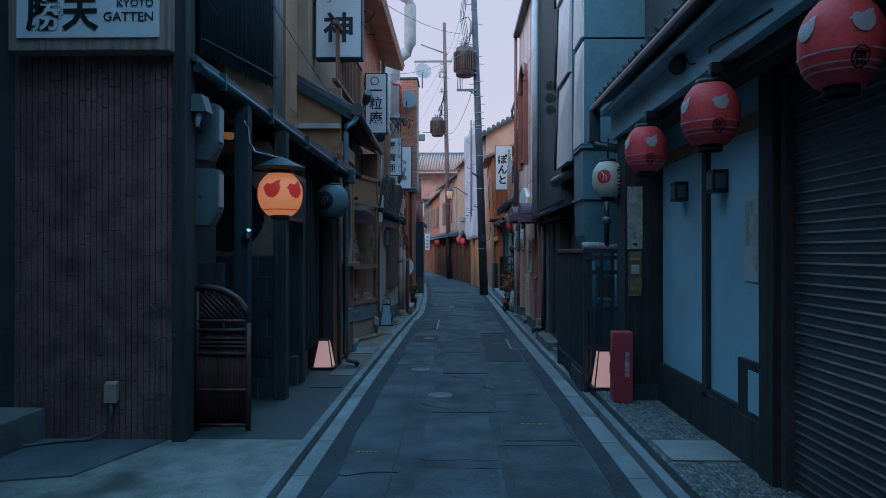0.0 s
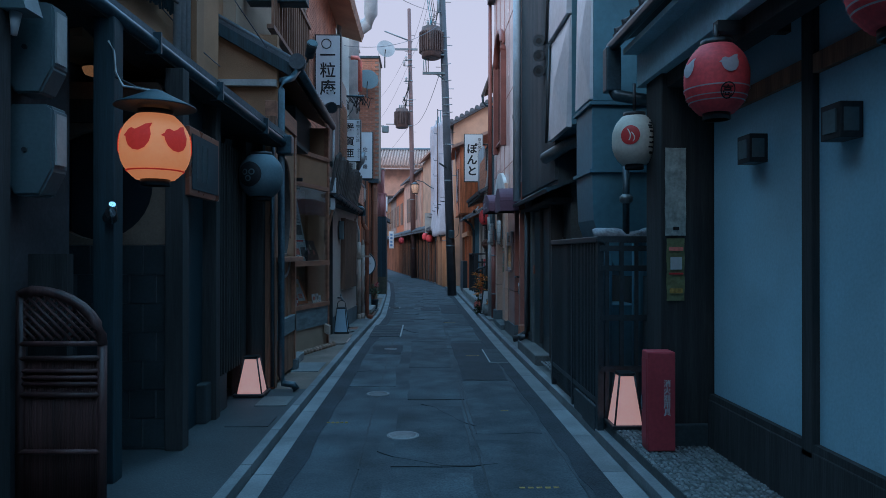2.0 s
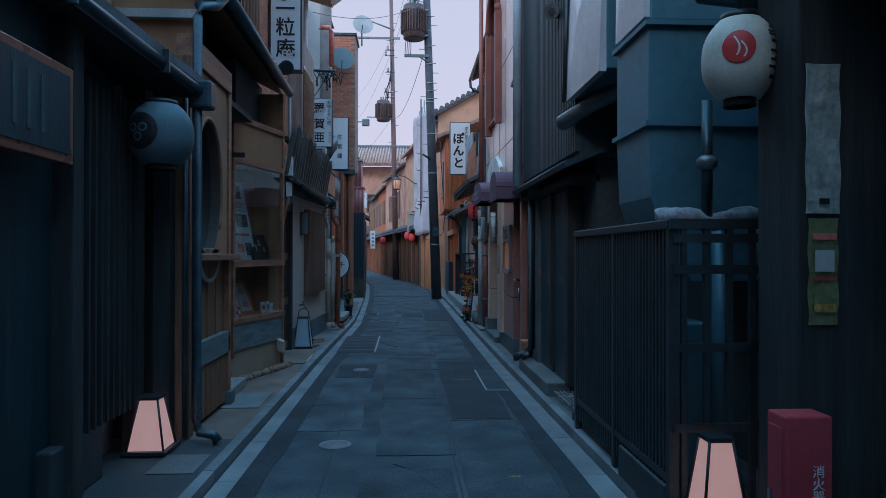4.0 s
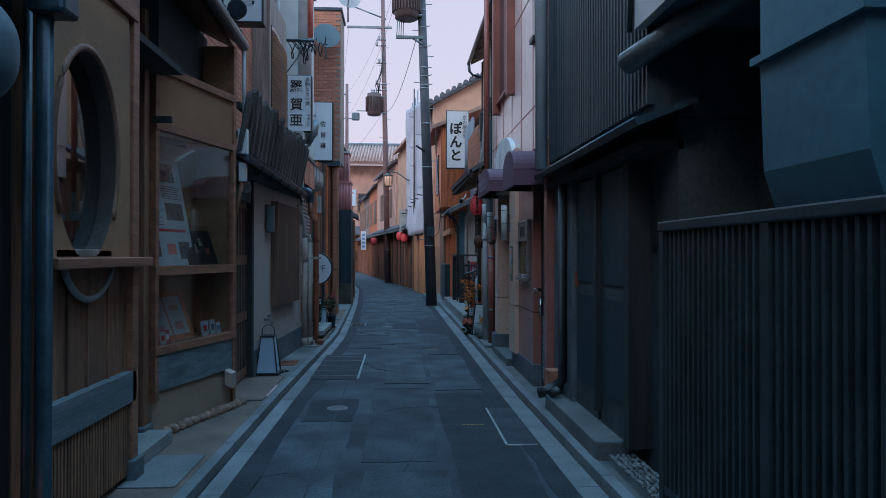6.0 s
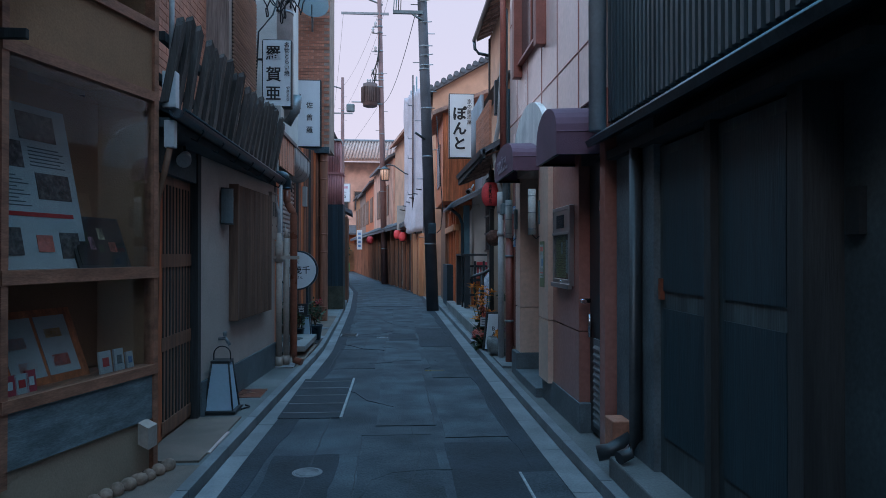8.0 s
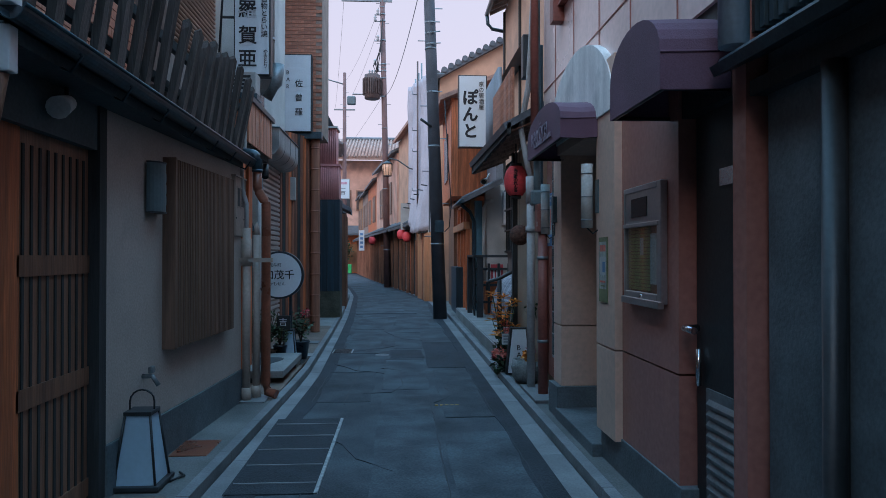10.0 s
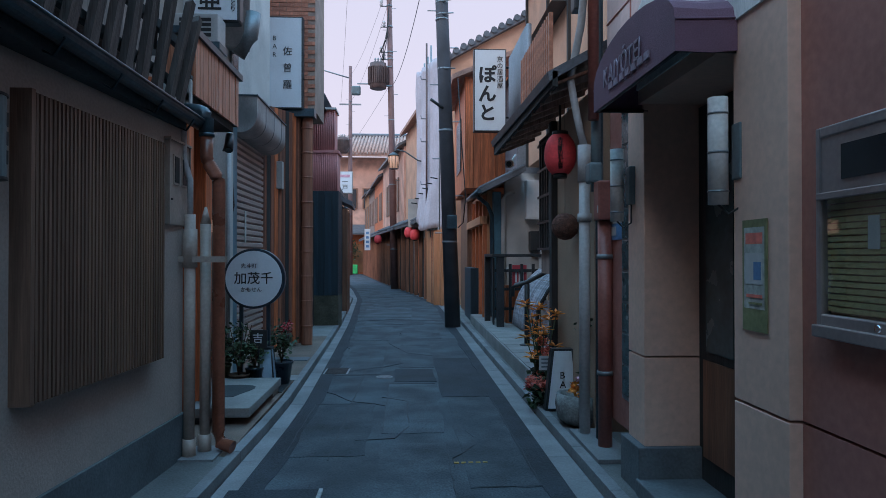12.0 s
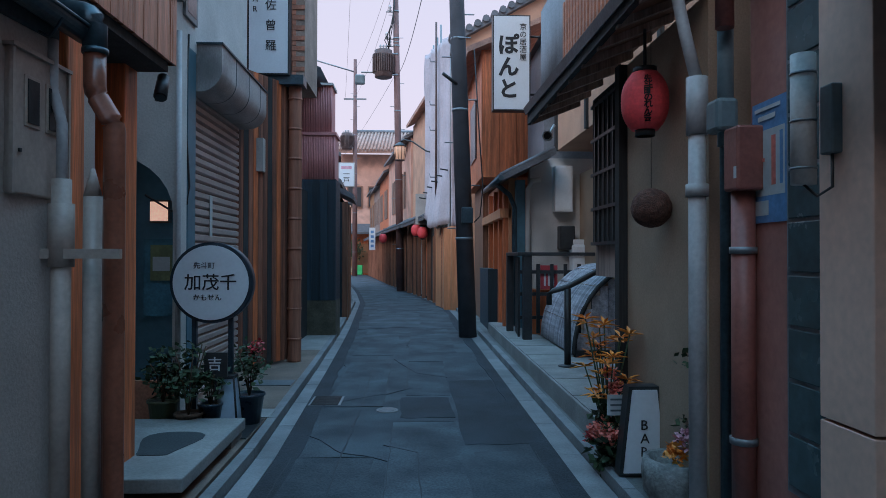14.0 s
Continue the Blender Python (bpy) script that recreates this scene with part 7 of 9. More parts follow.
part("wall", bx(1.56, 1.72, 11.76, 12.42, 0.07, 2.3), BASEGR, blk, "grey rendered wall end")
part("threshold", bx(1.40, 1.75, 10.52, 12.1, 0.06, 0.2, bev=0.014), WALKC, blk, "worn stone threshold step")
part("downpipe", tube(nb(), [(1.52, 11.95, 2.1), (1.52, 11.95, 0.34), (1.47, 11.93, 0.26), (1.4, 11.9, 0.24)], 0.04, 10), BLACKM, blk)
part("downpipe", tube(nb(), [(1.44, 12.46, 2.3), (1.44, 12.46, 7.4)], 0.06, 12), mat("pale_blue_drain_pipe", (0.5, 0.58, 0.64), 0.45, var=0.12, scale=4, bump=0.05, wear=0.2), blk, "pale blue-grey downpipe")
part("drain_elbow", tube(nb(), [(1.55, 12.1, 0.30), (1.42, 12.12, 0.22), (1.34, 12.14, 0.2)], 0.05, 10), BLACKM, blk)
part("broken_brick", bx(1.44, 1.56, 12.14, 12.32, 0.2, 0.40, bev=0.01), BRICK, blk)
part("alarm_box", bx(1.69, 1.73, 10.2, 10.27, 1.53, 1.70), BLACKM, blk, "small dim call box")
for z in (3.80, 3.99, 4.18):
    sl = thing("floodlight", (1.45, 10.5, z), "round chrome floodlight on a bracket", "lamp", "floodlights")
    part("reflector", tube(nb(), [(1.5, 10.52, z), (1.45, 10.46, z - 0.01), (1.43, 10.42, z - 0.015)], 0.045, 16, 0.075), CHROME, sl)
    part("arm", tube(nb(), [(1.56, 10.56, z), (1.5, 10.52, z)], 0.02), BLACKM, sl)
    part("lens", tube(nb(), [(1.444, 10.45, z - 0.011), (1.425, 10.415, z - 0.016)], 0.035, 14), BLACKM, sl)

# pink and maroon restaurant with the plum awnings
pnk = thing("awning_restaurant", (1.9, 14.5, 0), "restaurant faced with pink and maroon metal panels", "building")
part("wall", bx(1.62, 4.4, 12.5, 14.42, 0, 2.6), MAROON, pnk)
part("wall", bx(1.64, 4.4, 15.8, 16.3, 0, 2.6), MAROON, pnk)
part("wall", bx(2.02, 4.4, 14.42, 15.8, 0, 2.6), DARKW, pnk)
part("wall", bx(1.50, 4.4, 12.5, 16.35, 2.6, 6.8), PINKM, pnk, "pink metal upper wall")
for y0 in (13.15, 13.85, 14.5, 15.2, 15.85):
    part("seam", bx(1.494, 1.503, y0 - 0.004, y0 + 0.004, 2.6, 6.8), MAROON, pnk)
for z in (3.05, 4.3, 5.6):
    part("seam", bx(1.494, 1.503, 12.5, 16.35, z - 0.004, z + 0.004), MAROON, pnk)
part("panel", bx(1.50, 1.62, 13.15, 14.02, 0.86, 2.6), MAROON, pnk, "glossy maroon panel")
part("panel", bx(1.50, 1.62, 13.15, 14.02, 0.30, 0.85), MAROON, pnk, "glossy maroon panel")
part("base_course", bx(1.49, 1.7, 13.1, 14.45, 0.06, 0.30, bev=0.005), BASEGR, pnk)
part("panel", bx(1.49, 1.62, 12.46, 12.57, 0.1, 2.6), MAROON, pnk)
sd = part("door", bx(1.58, 1.62, 12.57, 13.12, 0.1, 2.15), BLACKM, pnk, "dark side door with louvre")
part("louvre_frame", bx(1.57, 1.585, 12.62, 13.0, 0.15, 0.82), STEEL, sd)
for k in range(12):
    part("louvre_slat", prism(nb(), [(1.555, 12.65, 0.19 + k * 0.05), (1.572, 12.65, 0.21 + k * 0.05), (1.572, 12.65, 0.225 + k * 0.05), (1.555, 12.65, 0.2 + k * 0.05)], (0, 0.32, 0)), STEEL, sd)
part("door_handle", tube(nb(), [(1.57, 13.08, 1.1), (1.50, 13.08, 1.1), (1.49, 12.95, 1.1)], 0.018, 8), CHROME, sd)
part("door_grip", tube(nb(), [(1.56, 13.06, 0.82), (1.56, 13.06, 1.0)], 0.014, 8), CHROME, sd)
part("letter_slot", bx(1.572, 1.582, 12.66, 12.86, 1.78, 1.86), CHROME, sd)
part("door_head", bx(1.52, 1.62, 12.57, 13.15, 2.15, 2.6), BLACKM, pnk)
mn = thing("menu_case", (1.49, 13.6, 1.2), "steel wall-mounted menu display case with glass", "display case")
for y0, y1, z0, z1 in ((13.29, 13.35, 1.2, 1.86), (13.855, 13.88, 1.2, 1.86), (13.35, 13.855, 1.825, 1.86), (13.35, 13.855, 1.2, 1.25)):
    part("frame", bx(1.462, 1.5, y0, y1, z0, z1, bev=0.005), BRIGHTST, mn)
part("back_panel", bx(1.49, 1.499, 13.35, 13.83, 1.25, 1.8), BWOOD, mn, "brown back panel")
part("top_panel", bx(1.468, 1.49, 13.35, 13.855, 1.64, 1.825), BRIGHTST, mn, "steel lamp housing")
part("screen", bx(1.464, 1.469, 13.5, 13.75, 1.68, 1.79), DPANE, mn)
part("hinge_rail", bx(1.456, 1.47, 13.32, 13.87, 1.622, 1.645, bev=0.003), BRIGHTST, mn)
for k in range(18):
    part("blind_slat", bx(1.484, 1.488, 13.5, 13.85, 1.26 + k * 0.0205, 1.276 + k * 0.0205), mat("olive_bamboo_slat", (0.42, 0.34, 0.16), 0.6, var=0.2), mn, "yellow-brown bamboo blind")
part("menu_sheet", bx(1.481, 1.484, 13.38, 13.49, 1.3, 1.58), PAPER, mn)
part("menu_sheet", bx(1.480, 1.483, 13.6, 13.65, 1.46, 1.56), PAPER, mn)
part("glass_pane", bx(1.472, 1.475, 13.35, 13.855, 1.25, 1.64), PANE, mn, "green-tinted reflecting glass").visible_shadow = False
part("ledge", bx(1.445, 1.48, 13.29, 13.88, 1.175, 1.215, bev=0.004), BRIGHTST, mn)
part("lock", tube(nb(), [(1.47, 13.58, 1.23), (1.455, 13.58, 1.23)], 0.012, 8), CHROME, mn)
# arched entrance: pilasters, recess and door
part("pilaster", bx(1.45, 1.62, 14.02, 14.42, 0.86, 2.75, bev=0.004), BEIGEP, pnk)
part("pilaster", bx(1.45, 1.62, 14.02, 14.42, 0.28, 0.85, bev=0.004), BEIGEP, pnk)
part("pilaster", bx(1.475, 1.95, 15.55, 15.83, 0.86, 2.75, bev=0.004), BEIGEP, pnk)
part("pilaster", bx(1.475, 1.95, 15.55, 15.83, 0.34, 0.85, bev=0.004), BEIGEP, pnk)
part("pilaster_base", bx(1.43, 1.97, 15.52, 15.85, 0.06, 0.34, bev=0.006), BASEGR, pnk)
part("floor", bx(1.42, 2.3, 14.42, 15.55, 0.06, 0.16, bev=0.008), BASEGR, pnk, "grey stone entrance step")
arc = nb()
ap = [(1.44, 15.86, 2.4)] + [(1.44, 14.94 + 0.92 * math.cos(a), 2.4 + 0.62 * math.sin(a)) for a in np.linspace(0, math.pi, 19)][1:-1] + [(1.44, 14.02, 2.4)]
part("arch_hood", prism(arc, ap, (0.2, 0, 0)), ARCHW, pnk, "pale weathered arch over the entrance")
wd = part("door", bx(1.80, 1.9, 14.42, 15.55, 0.16, 2.3), DWOOD, pnk, "dark timber and glass door")
for k in range(2):
    part("door_glass", prism(nb(), [(1.79, 14.58 + k * 0.54, 0.9), (1.79, 14.9 + k * 0.54, 0.9)] + [(1.79, 14.74 + k * 0.54 + 0.16 * math.cos(a), 1.9 + 0.24 * math.sin(a)) for a in np.linspace(0, math.pi, 11)], (0.012, 0, 0)), GBLOCK, wd, "arched greenish glass")
    part("door_panel", bx(1.79, 1.802, 14.52 + k * 0.54, 14.94 + k * 0.54, 0.3, 0.85), BWOOD, wd)
part("pull_handle", tube(nb(), [(1.77, 14.98, 0.8), (1.77, 14.98, 1.6)], 0.016, 8), BPIPE, wd)
part("notice", bx(1.778, 1.786, 14.62, 14.86, 1.2, 1.55), PAPER, wd)
part("ceiling", bx(1.45, 2.0, 14.4, 15.6, 2.32, 2.4), BEIGEP, pnk)


def awning(y0, y1, z0, zt, out, side):
    """A cloth hood: upright sides, arched crown, flat face to the alley."""
    t = thing("awning", (1.5, (y0 + y1) / 2, z0), "plum cloth awning with an arched face and upright sides", "awning", "plum awnings")
    ym, hw = (y0 + y1) / 2, (y1 - y0) / 2
    crown = [(ym - hw * math.cos(q), z0 + side + (zt - z0 - side) * math.sin(q) ** 0.9) for q in np.linspace(0, math.pi, 15)]
    outl = [(y0, z0)] + crown + [(y1, z0)]
    bm = nb()
    f = [bm.verts.new((1.5 - out, y, z)) for y, z in outl]
    m = [bm.verts.new((1.5 - out * 0.5, y, z + 0.008 * math.sin(9 * y))) for y, z in outl]
    k = [bm.verts.new((1.5, y, z + 0.01)) for y, z in outl]
    bm.faces.new(f)
    for p, q in ((f, m), (m, k)):
        for i in range(len(outl) - 1):
            bm.faces.new((p[i], p[i + 1], q[i + 1], q[i]))
    ob = part("cloth", bm, AWN, t)
    ob.modifiers.new("thick", "SOLIDIFY").thickness = 0.006
    for y in (y0, y1):
        part("seam", tube(nb(), [(1.5 - out, y, z0 + side), (1.5, y, z0 + side + 0.01)], 0.006, 5), AWN, t)
    part("frame_bar", tube(nb(), [(1.5, y0 + 0.02, z0 + 0.01), (1.5 - out + 0.02, y0 + 0.02, z0 + 0.01), (1.5 - out + 0.02, y1 - 0.02, z0 + 0.01), (1.5, y1 - 0.02, z0 + 0.01)], 0.012, 6), BLACKM, t)
    return t


aw1 = awning(12.6, 13.28, 2.16, 2.54, 0.31, 0.16)
aw2 = awning(14.38, 15.58, 2.27, 2.60, 0.31, 0.13)
LILAC = mat("faded_lilac_print", (0.3, 0.24, 0.3), 0.7)
letters("KAIYŌTEI", 0.14, (1.183, 15.36, 2.49), LILAC, aw2, turn=-90, bold=0.001)
for k in range(7):
    part("letter_mark", bx(1.18, 1.187, 14.66 + k * 0.09, 14.72 + k * 0.09, 2.325, 2.36), LILAC, aw2, "faded small lettering")


def wall_tube_lamp(y0):
    t = thing("tube_wall_lamp", (1.40, y0, 1.6), "pale cylindrical wall lamp strapped beside the entrance", "lamp", "tube lamps")
    part("tube", tube(nb(), [(1.385, y0, 1.65), (1.385, y0, 2.09)], 0.04, 14), OFFW, t)
    for z in (1.7, 1.86, 2.02):
        part("strap", tube(nb(), [(1.385, y0, z), (1.385, y0, z + 0.008)], 0.0425, 14), STEEL, t)
    part("backbox", bx(1.44, 1.485, y0 - 0.07, y0 + 0.0, 1.75, 1.98, bev=0.006), TEALBOX, t)
    part("wire", tube(nb(), [(1.46, y0 - 0.04, 1.76), (1.46, y0 - 0.04, 1.64), (1.42, y0 - 0.02, 1.61), (1.385, y0, 1.65)], 0.006, 5), BLACKM, t)


wall_tube_lamp(14.42)
wall_tube_lamp(15.77)
flat_poster(14.15, 14.33, 1.15, 1.58, 1.447, POSTGR, [(0.08, 0.92, 0.2, 0.93, FADED), (0.15, 0.85, 0.78, 0.88, CORAL), (0.15, 0.85, 0.42, 0.7, PAPER), (0.2, 0.5, 0.46, 0.62, POSTBL), (0.15, 0.8, 0.3, 0.33, CORAL), (0.15, 0.7, 0.24, 0.26, POSTGR)], "green printed notice on the pilaster")
part("panel", bx(1.55, 1.62, 15.83, 16.45, 0.3, 2.6), MAROON, pnk, "maroon panel beside the pipes")
gw = part("window", bx(1.53, 1.552, 15.84, 16.13, 0.5, 2.6), STEEL, pnk, "narrow glass-block window")
for k in range(10):
    part("pane", bx(1.522, 1.534, 15.86, 16.11, 0.53 + k * 0.205, 0.72 + k * 0.205, bev=0.004), GBLOCK, gw)
flat_poster(16.15, 16.42, 1.55, 2.06, 1.548, POSTBL, [(0.05, 0.95, 0.22, 0.76, PAPER), (0.3, 0.42, 0.3, 0.7, CORAL), (0.1, 0.18, 0.3, 0.72, POSTBL), (0.5, 0.9, 0.06, 0.18, PAPER), (0.3, 0.8, 0.84, 0.88, PAPER), (0.15, 0.9, 0.92, 0.95, PAPER), (0.6, 0.85, 0.5, 0.53, CORAL)], "blue and white printed notice on the maroon panel")
w = part("window", prism(nb(), [(1.492, 14.42, 3.66), (1.492, 15.52, 3.66)] + [(1.492, 14.97 + 0.55 * math.cos(q), 5.15 + 0.5 * math.sin(q)) for q in np.linspace(0, math.pi, 13)], (0.01, 0, 0)), DPANE, pnk, "tall arched upper window with maroon fins")
for y0 in (14.3, 15.52):
    part("fin", bx(1.40, 1.5, y0, y0 + 0.12, 3.47, 5.2, bev=0.006), MAROONP, w)
part("arch_frame", tube(nb(), [(1.45, 14.97 + 0.6 * math.cos(q), 5.18 + 0.55 * math.sin(q)) for q in np.linspace(0, math.pi, 15)], 0.055, 8), MAROONP, w)
part("window_sill", prism(nb(), [(1.44, 14.42, 3.6), (1.5, 14.42, 3.6), (1.5, 14.42, 3.66), (1.46, 14.42, 3.66)], (0, 1.1, 0)), MAROONP, w)
part("mullion", bx(1.478, 1.494, 14.94, 14.99, 3.66, 5.6), MAROONP, w)
w = part("window", bx(1.488, 1.5, 13.02, 13.14, 3.78, 5.6), DPANE, pnk, "narrow dark slit window")
part("window_sill", bx(1.46, 1.5, 12.99, 13.17, 3.73, 3.78), BLACKM, w)
part("roof", bx(1.36, 4.4, 12.5, 16.4, 6.8, 6.9), GUTM, pnk)
part("upper_pipe", tube(nb(), [(1.42, 16.42, 2.4), (1.42, 16.42, 6.8)], 0.04, 10), MAROONP, pnk)
# pipes at the corner
cpn = thing("corner_pipes", (1.45, 16.5, 0.07), "bundle of grey and maroon service pipes at the corner", "pipe", "corner pipes")
part("pipe", tube(nb(), [(1.45, 16.78, 0.07), (1.45, 16.78, 2.26)], 0.042, 12), GPVC, cpn)
part("collar", tube(nb(), [(1.45, 16.78, 1.7), (1.45, 16.78, 1.76)], 0.055, 12), GPVC, cpn)
part("collar", tube(nb(), [(1.45, 16.78, 2.0), (1.45, 16.78, 2.28)], 0.052, 12), GPVC, cpn)
part("hose", tube(nb(), [(1.45, 16.78, 2.26), (1.40, 16.8, 2.5), (1.36, 16.85, 2.8), (1.42, 16.75, 3.2), (1.42, 16.6, 3.6), (1.45, 16.5, 4.5)], 0.03, 10), GPVC, cpn)
part("pipe", tube(nb(), [(1.52, 16.62, 0.1), (1.52, 16.62, 3.6)], 0.03, 10), GUTM, cpn)
part("pipe", tube(nb(), [(1.46, 16.5, 1.9), (1.46, 16.5, 2.3), (1.46, 16.5, 4.6)], 0.035, 10), TEALBOX, cpn)
part("joint_box", bx(1.40, 1.50, 16.45, 16.58, 1.96, 2.11, bev=0.02), TEALBOX, cpn)
part("steel_column", tube(nb(), [(1.5, 16.42, 0.07), (1.5, 16.42, 1.72)], 0.05, 14), MAROONP, cpn, "maroon round steel column")
part("switch_box", bx(1.43, 1.55, 16.33, 16.46, 1.69, 1.965, bev=0.012), MAROONP, cpn, "maroon switch box on the column")
part("tag", bx(1.428, 1.432, 16.34, 16.36, 1.74, 1.79), PAPER, cpn)
for z in (0.6, 1.42):
    part("clamp", tube(nb(), [(1.5, 16.42, z), (1.5, 16.42, z + 0.03)], 0.058, 14), STEEL, cpn)
part("base_stone", bx(1.36, 1.62, 16.1, 16.9, 0.06, 0.1), KERB, cpn)
part("black_box", bx(1.36, 1.44, 16.72, 16.84, 3.3, 3.75, bev=0.01), BLACKM, cpn)

# brown plastered bar front
bar = thing("bar_house", (1.9, 17.6, 0), "brown plastered bar front under a deep timber eave", "building")
part("wall", bx(1.56, 4.4, 16.9, 18.25, 0, 2.75), MUD, bar)
part("post", bx(1.50, 1.58, 18.2, 18.3, 0.2, 2.75), DWOOD, bar)
lw = part("window", bx(1.55, 1.62, 18.3, 19.08, 1.5, 2.7), DWOOD, bar, "black latticed window")
for k in range(6):
    part("lattice_bar", bx(1.535, 1.55, 18.34 + k * 0.125, 18.36 + k * 0.125, 1.5, 2.66), BLACKM, lw)
for k in range(5):
    part("lattice_bar", bx(1.53, 1.545, 18.3, 19.08, 1.5 + k * 0.28, 1.525 + k * 0.28), BLACKM, lw)
part("wall", bx(1.62, 4.4, 18.25, 18.4, 0.2, 2.75), MUD, bar)
part("wall", bx(1.58, 1.7, 18.4, 19.1, 1.25, 1.5), GWOOD, bar)
part("wall", bx(2.75, 4.4, 18.4, 24.4, 0.2, 2.75), MUD, bar)
part("eave", prism(nb(), [(1.18, 16.75, 2.76), (1.9, 16.75, 3.18), (1.9, 16.75, 3.24), (1.16, 16.75, 2.83)], (0, 3.5, 0.06)), ROOFT, bar)
part("eave_board", bx(1.2, 1.24, 16.75, 20.25, 2.72, 2.84), DWOOD, bar)
part("soffit", prism(nb(), [(1.22, 16.8, 2.74), (1.75, 16.8, 2.95), (1.75, 20.2, 3.0), (1.22, 20.2, 2.78)], (0, 0, 0.02)), BWOOD, bar)
for i in range(9):
    part("rafter", prism(nb(), [(1.22, 16.9 + i * 0.4, 2.70), (1.7, 16.9 + i * 0.4, 2.89), (1.7, 16.9 + i * 0.4, 2.95), (1.22, 16.9 + i * 0.4, 2.76)], (0, 0.05, 0)), GWOOD, bar)
part("wall", bx(2.35, 4.4, 16.4, 24.3, 3.1, 6.75), TAN, bar, "tan upper wall with timber posts")
for y0 in (16.7, 17.5, 18.4, 19.6, 20.9, 22.3, 24.2):
    part("upper_post", bx(2.31, 2.37, y0, y0 + 0.09, 3.1, 6.7), DWOOD, bar)
for i in range(16):
    part("baluster", bx(1.50, 1.54, 18.3 + i * 0.11, 18.35 + i * 0.11, 3.1, 3.85), OWOODH, bar)
for i in range(22):
    part("corrugation", tube(nb(), [(1.62, 20.1 + i * 0.07, 3.05), (1.62, 20.1 + i * 0.07, 4.35)], 0.035, 6), GREYCORR, bar)
part("roof", prism(nb(), [(2.0, 16.4, 6.72), (4.4, 16.4, 7.9), (4.4, 16.4, 8.0), (1.98, 16.4, 6.82)], (0, 8.0, 0)), ROOFT, bar)
for i in range(27):
    part("rafter", prism(nb(), [(2.03, 16.5 + i * 0.3, 6.66), (2.4, 16.5 + i * 0.3, 6.84), (2.4, 16.5 + i * 0.3, 6.90), (2.03, 16.5 + i * 0.3, 6.72)], (0, 0.06, 0)), GWOOD, bar)
part("gutter", tube(nb(), [(1.97, 16.4, 6.76), (1.97, 24.4, 6.7)], 0.05, 8), GUTM, bar)
part("gutter_elbow", tube(nb(), [(1.97, 24.36, 6.7), (1.99, 24.36, 6.48), (2.08, 24.36, 6.38), (2.36, 24.34, 6.32)], 0.04, 8), GUTM, bar)
c = (1.40, 17.38, 2.30)
t = paper_lantern(c, 0.135, 0.33, REDPAPER, "small red lantern with black brushed writing")
sf = surf_of(*c, 0.135, 0.33)
ob = letters(column("先斗町のれん会"), 0.05, (1.375, 17.2, 2.43), INK, t, line=0.72, bold=0.0015)
for v in ob.data.vertices:
    p = v.co + root_place(ob)
    v.co = Vector(sf(-0.2 + (p.x - 1.40) / 0.135, p.z - 2.30)) - root_place(ob)
part("hanger", tube(nb(), [(1.40, 17.38, 2.47), (1.40, 17.38, 2.72)], 0.01), BLACKM, t)
bm = nb()
bmesh.ops.create_icosphere(bm, subdivisions=4, radius=0.115)
rng = random.Random(6)
for v in bm.verts:
    v.co *= 1 + rng.uniform(-0.02, 0.02)
bmesh.ops.translate(bm, verts=bm.verts[:], vec=(1.45, 17.42, 1.69))
cb = thing("cedar_ball", (1.45, 17.42, 1.69), "brown ball of cedar sprigs hung before the bar", "ornament")
part("ball", bm, mat("cedar_sprigs", (0.11, 0.05, 0.035), 0.9, var=0.4, scale=30, bump=0.8, fine=120), cb)
part("cord", tube(nb(), [(1.45, 17.42, 1.78), (1.45, 17.42, 2.75)], 0.002, 5), CABLE, cb)
t = thing("bar_sign", (1.47, 17.62, 0.08), "tapered standing sign with a white face in a dark frame", "sign")
for z0, z1, w0, w1, yy, m, nm in [(0.08, 0.62, 0.155, 0.095, 0.0, BLACKM, "frame"), (0.10, 0.60, 0.13, 0.075, -0.012, SIGNW, "panel")]:
    part(nm, prism(nb(), [(1.47 - w0, 17.6 + yy, z0), (1.47 + w0, 17.6 + yy, z0), (1.47 + w1, 17.6 + yy, z1), (1.47 - w1, 17.6 + yy, z1)], (0, 0.1 if nm == "frame" else 0.02, 0)), m, t)
letters(column("BAR"), 0.085, (1.44, 17.585, 0.42), INK, t, line=0.95)
sb = thing("stone_basin", (1.55, 17.15, 0.08), "rough grey stone basin holding orange and pink flowers", "basin")
bm = lathe(nb(), [(0.13, 0), (0.2, 0.05), (0.215, 0.16), (0.2, 0.24), (0.165, 0.24), (0.15, 0.17)], 1.52, 17.15, 0.08, 22)
for v in bm.verts:
    v.co += Vector((noise.noise(v.co * 9), noise.noise(v.co * 11 + Vector((3, 0, 0))), 0)) * 0.012
part("bowl", bm, STONEB, sb)
rng = random.Random(12)
fl = nb()
leafy(fl, (1.46, 17.1, 0.36), 0.06, 60, 0.05, rng)
part("blossom", fl, ORFL, sb)
fl = nb()
leafy(fl, (1.52, 17.1, 0.44), 0.055, 70, 0.04, rng)
part("blossom", fl, PINKFL, sb)
fl = nb()
leafy(fl, (1.6, 17.2, 0.42), 0.12, 80, 0.06, rng)
part("foliage", fl, LEAF, sb)
pm = nb()
leafy(pm, (1.54, 17.0, 0.85), 0.12, 40, 0.05, rng)
tube(pm, [(1.6, 17.1, 0.3), (1.58, 17.05, 0.7), (1.52, 17.0, 0.95)], 0.006, 5)
part("twig", pm, LEAF, sb)
fa = thing("flower_arrangement", (1.36, 18.0, 0.09), "tall arrangement of orange lilies, coral roses and a hydrangea", "flowers")
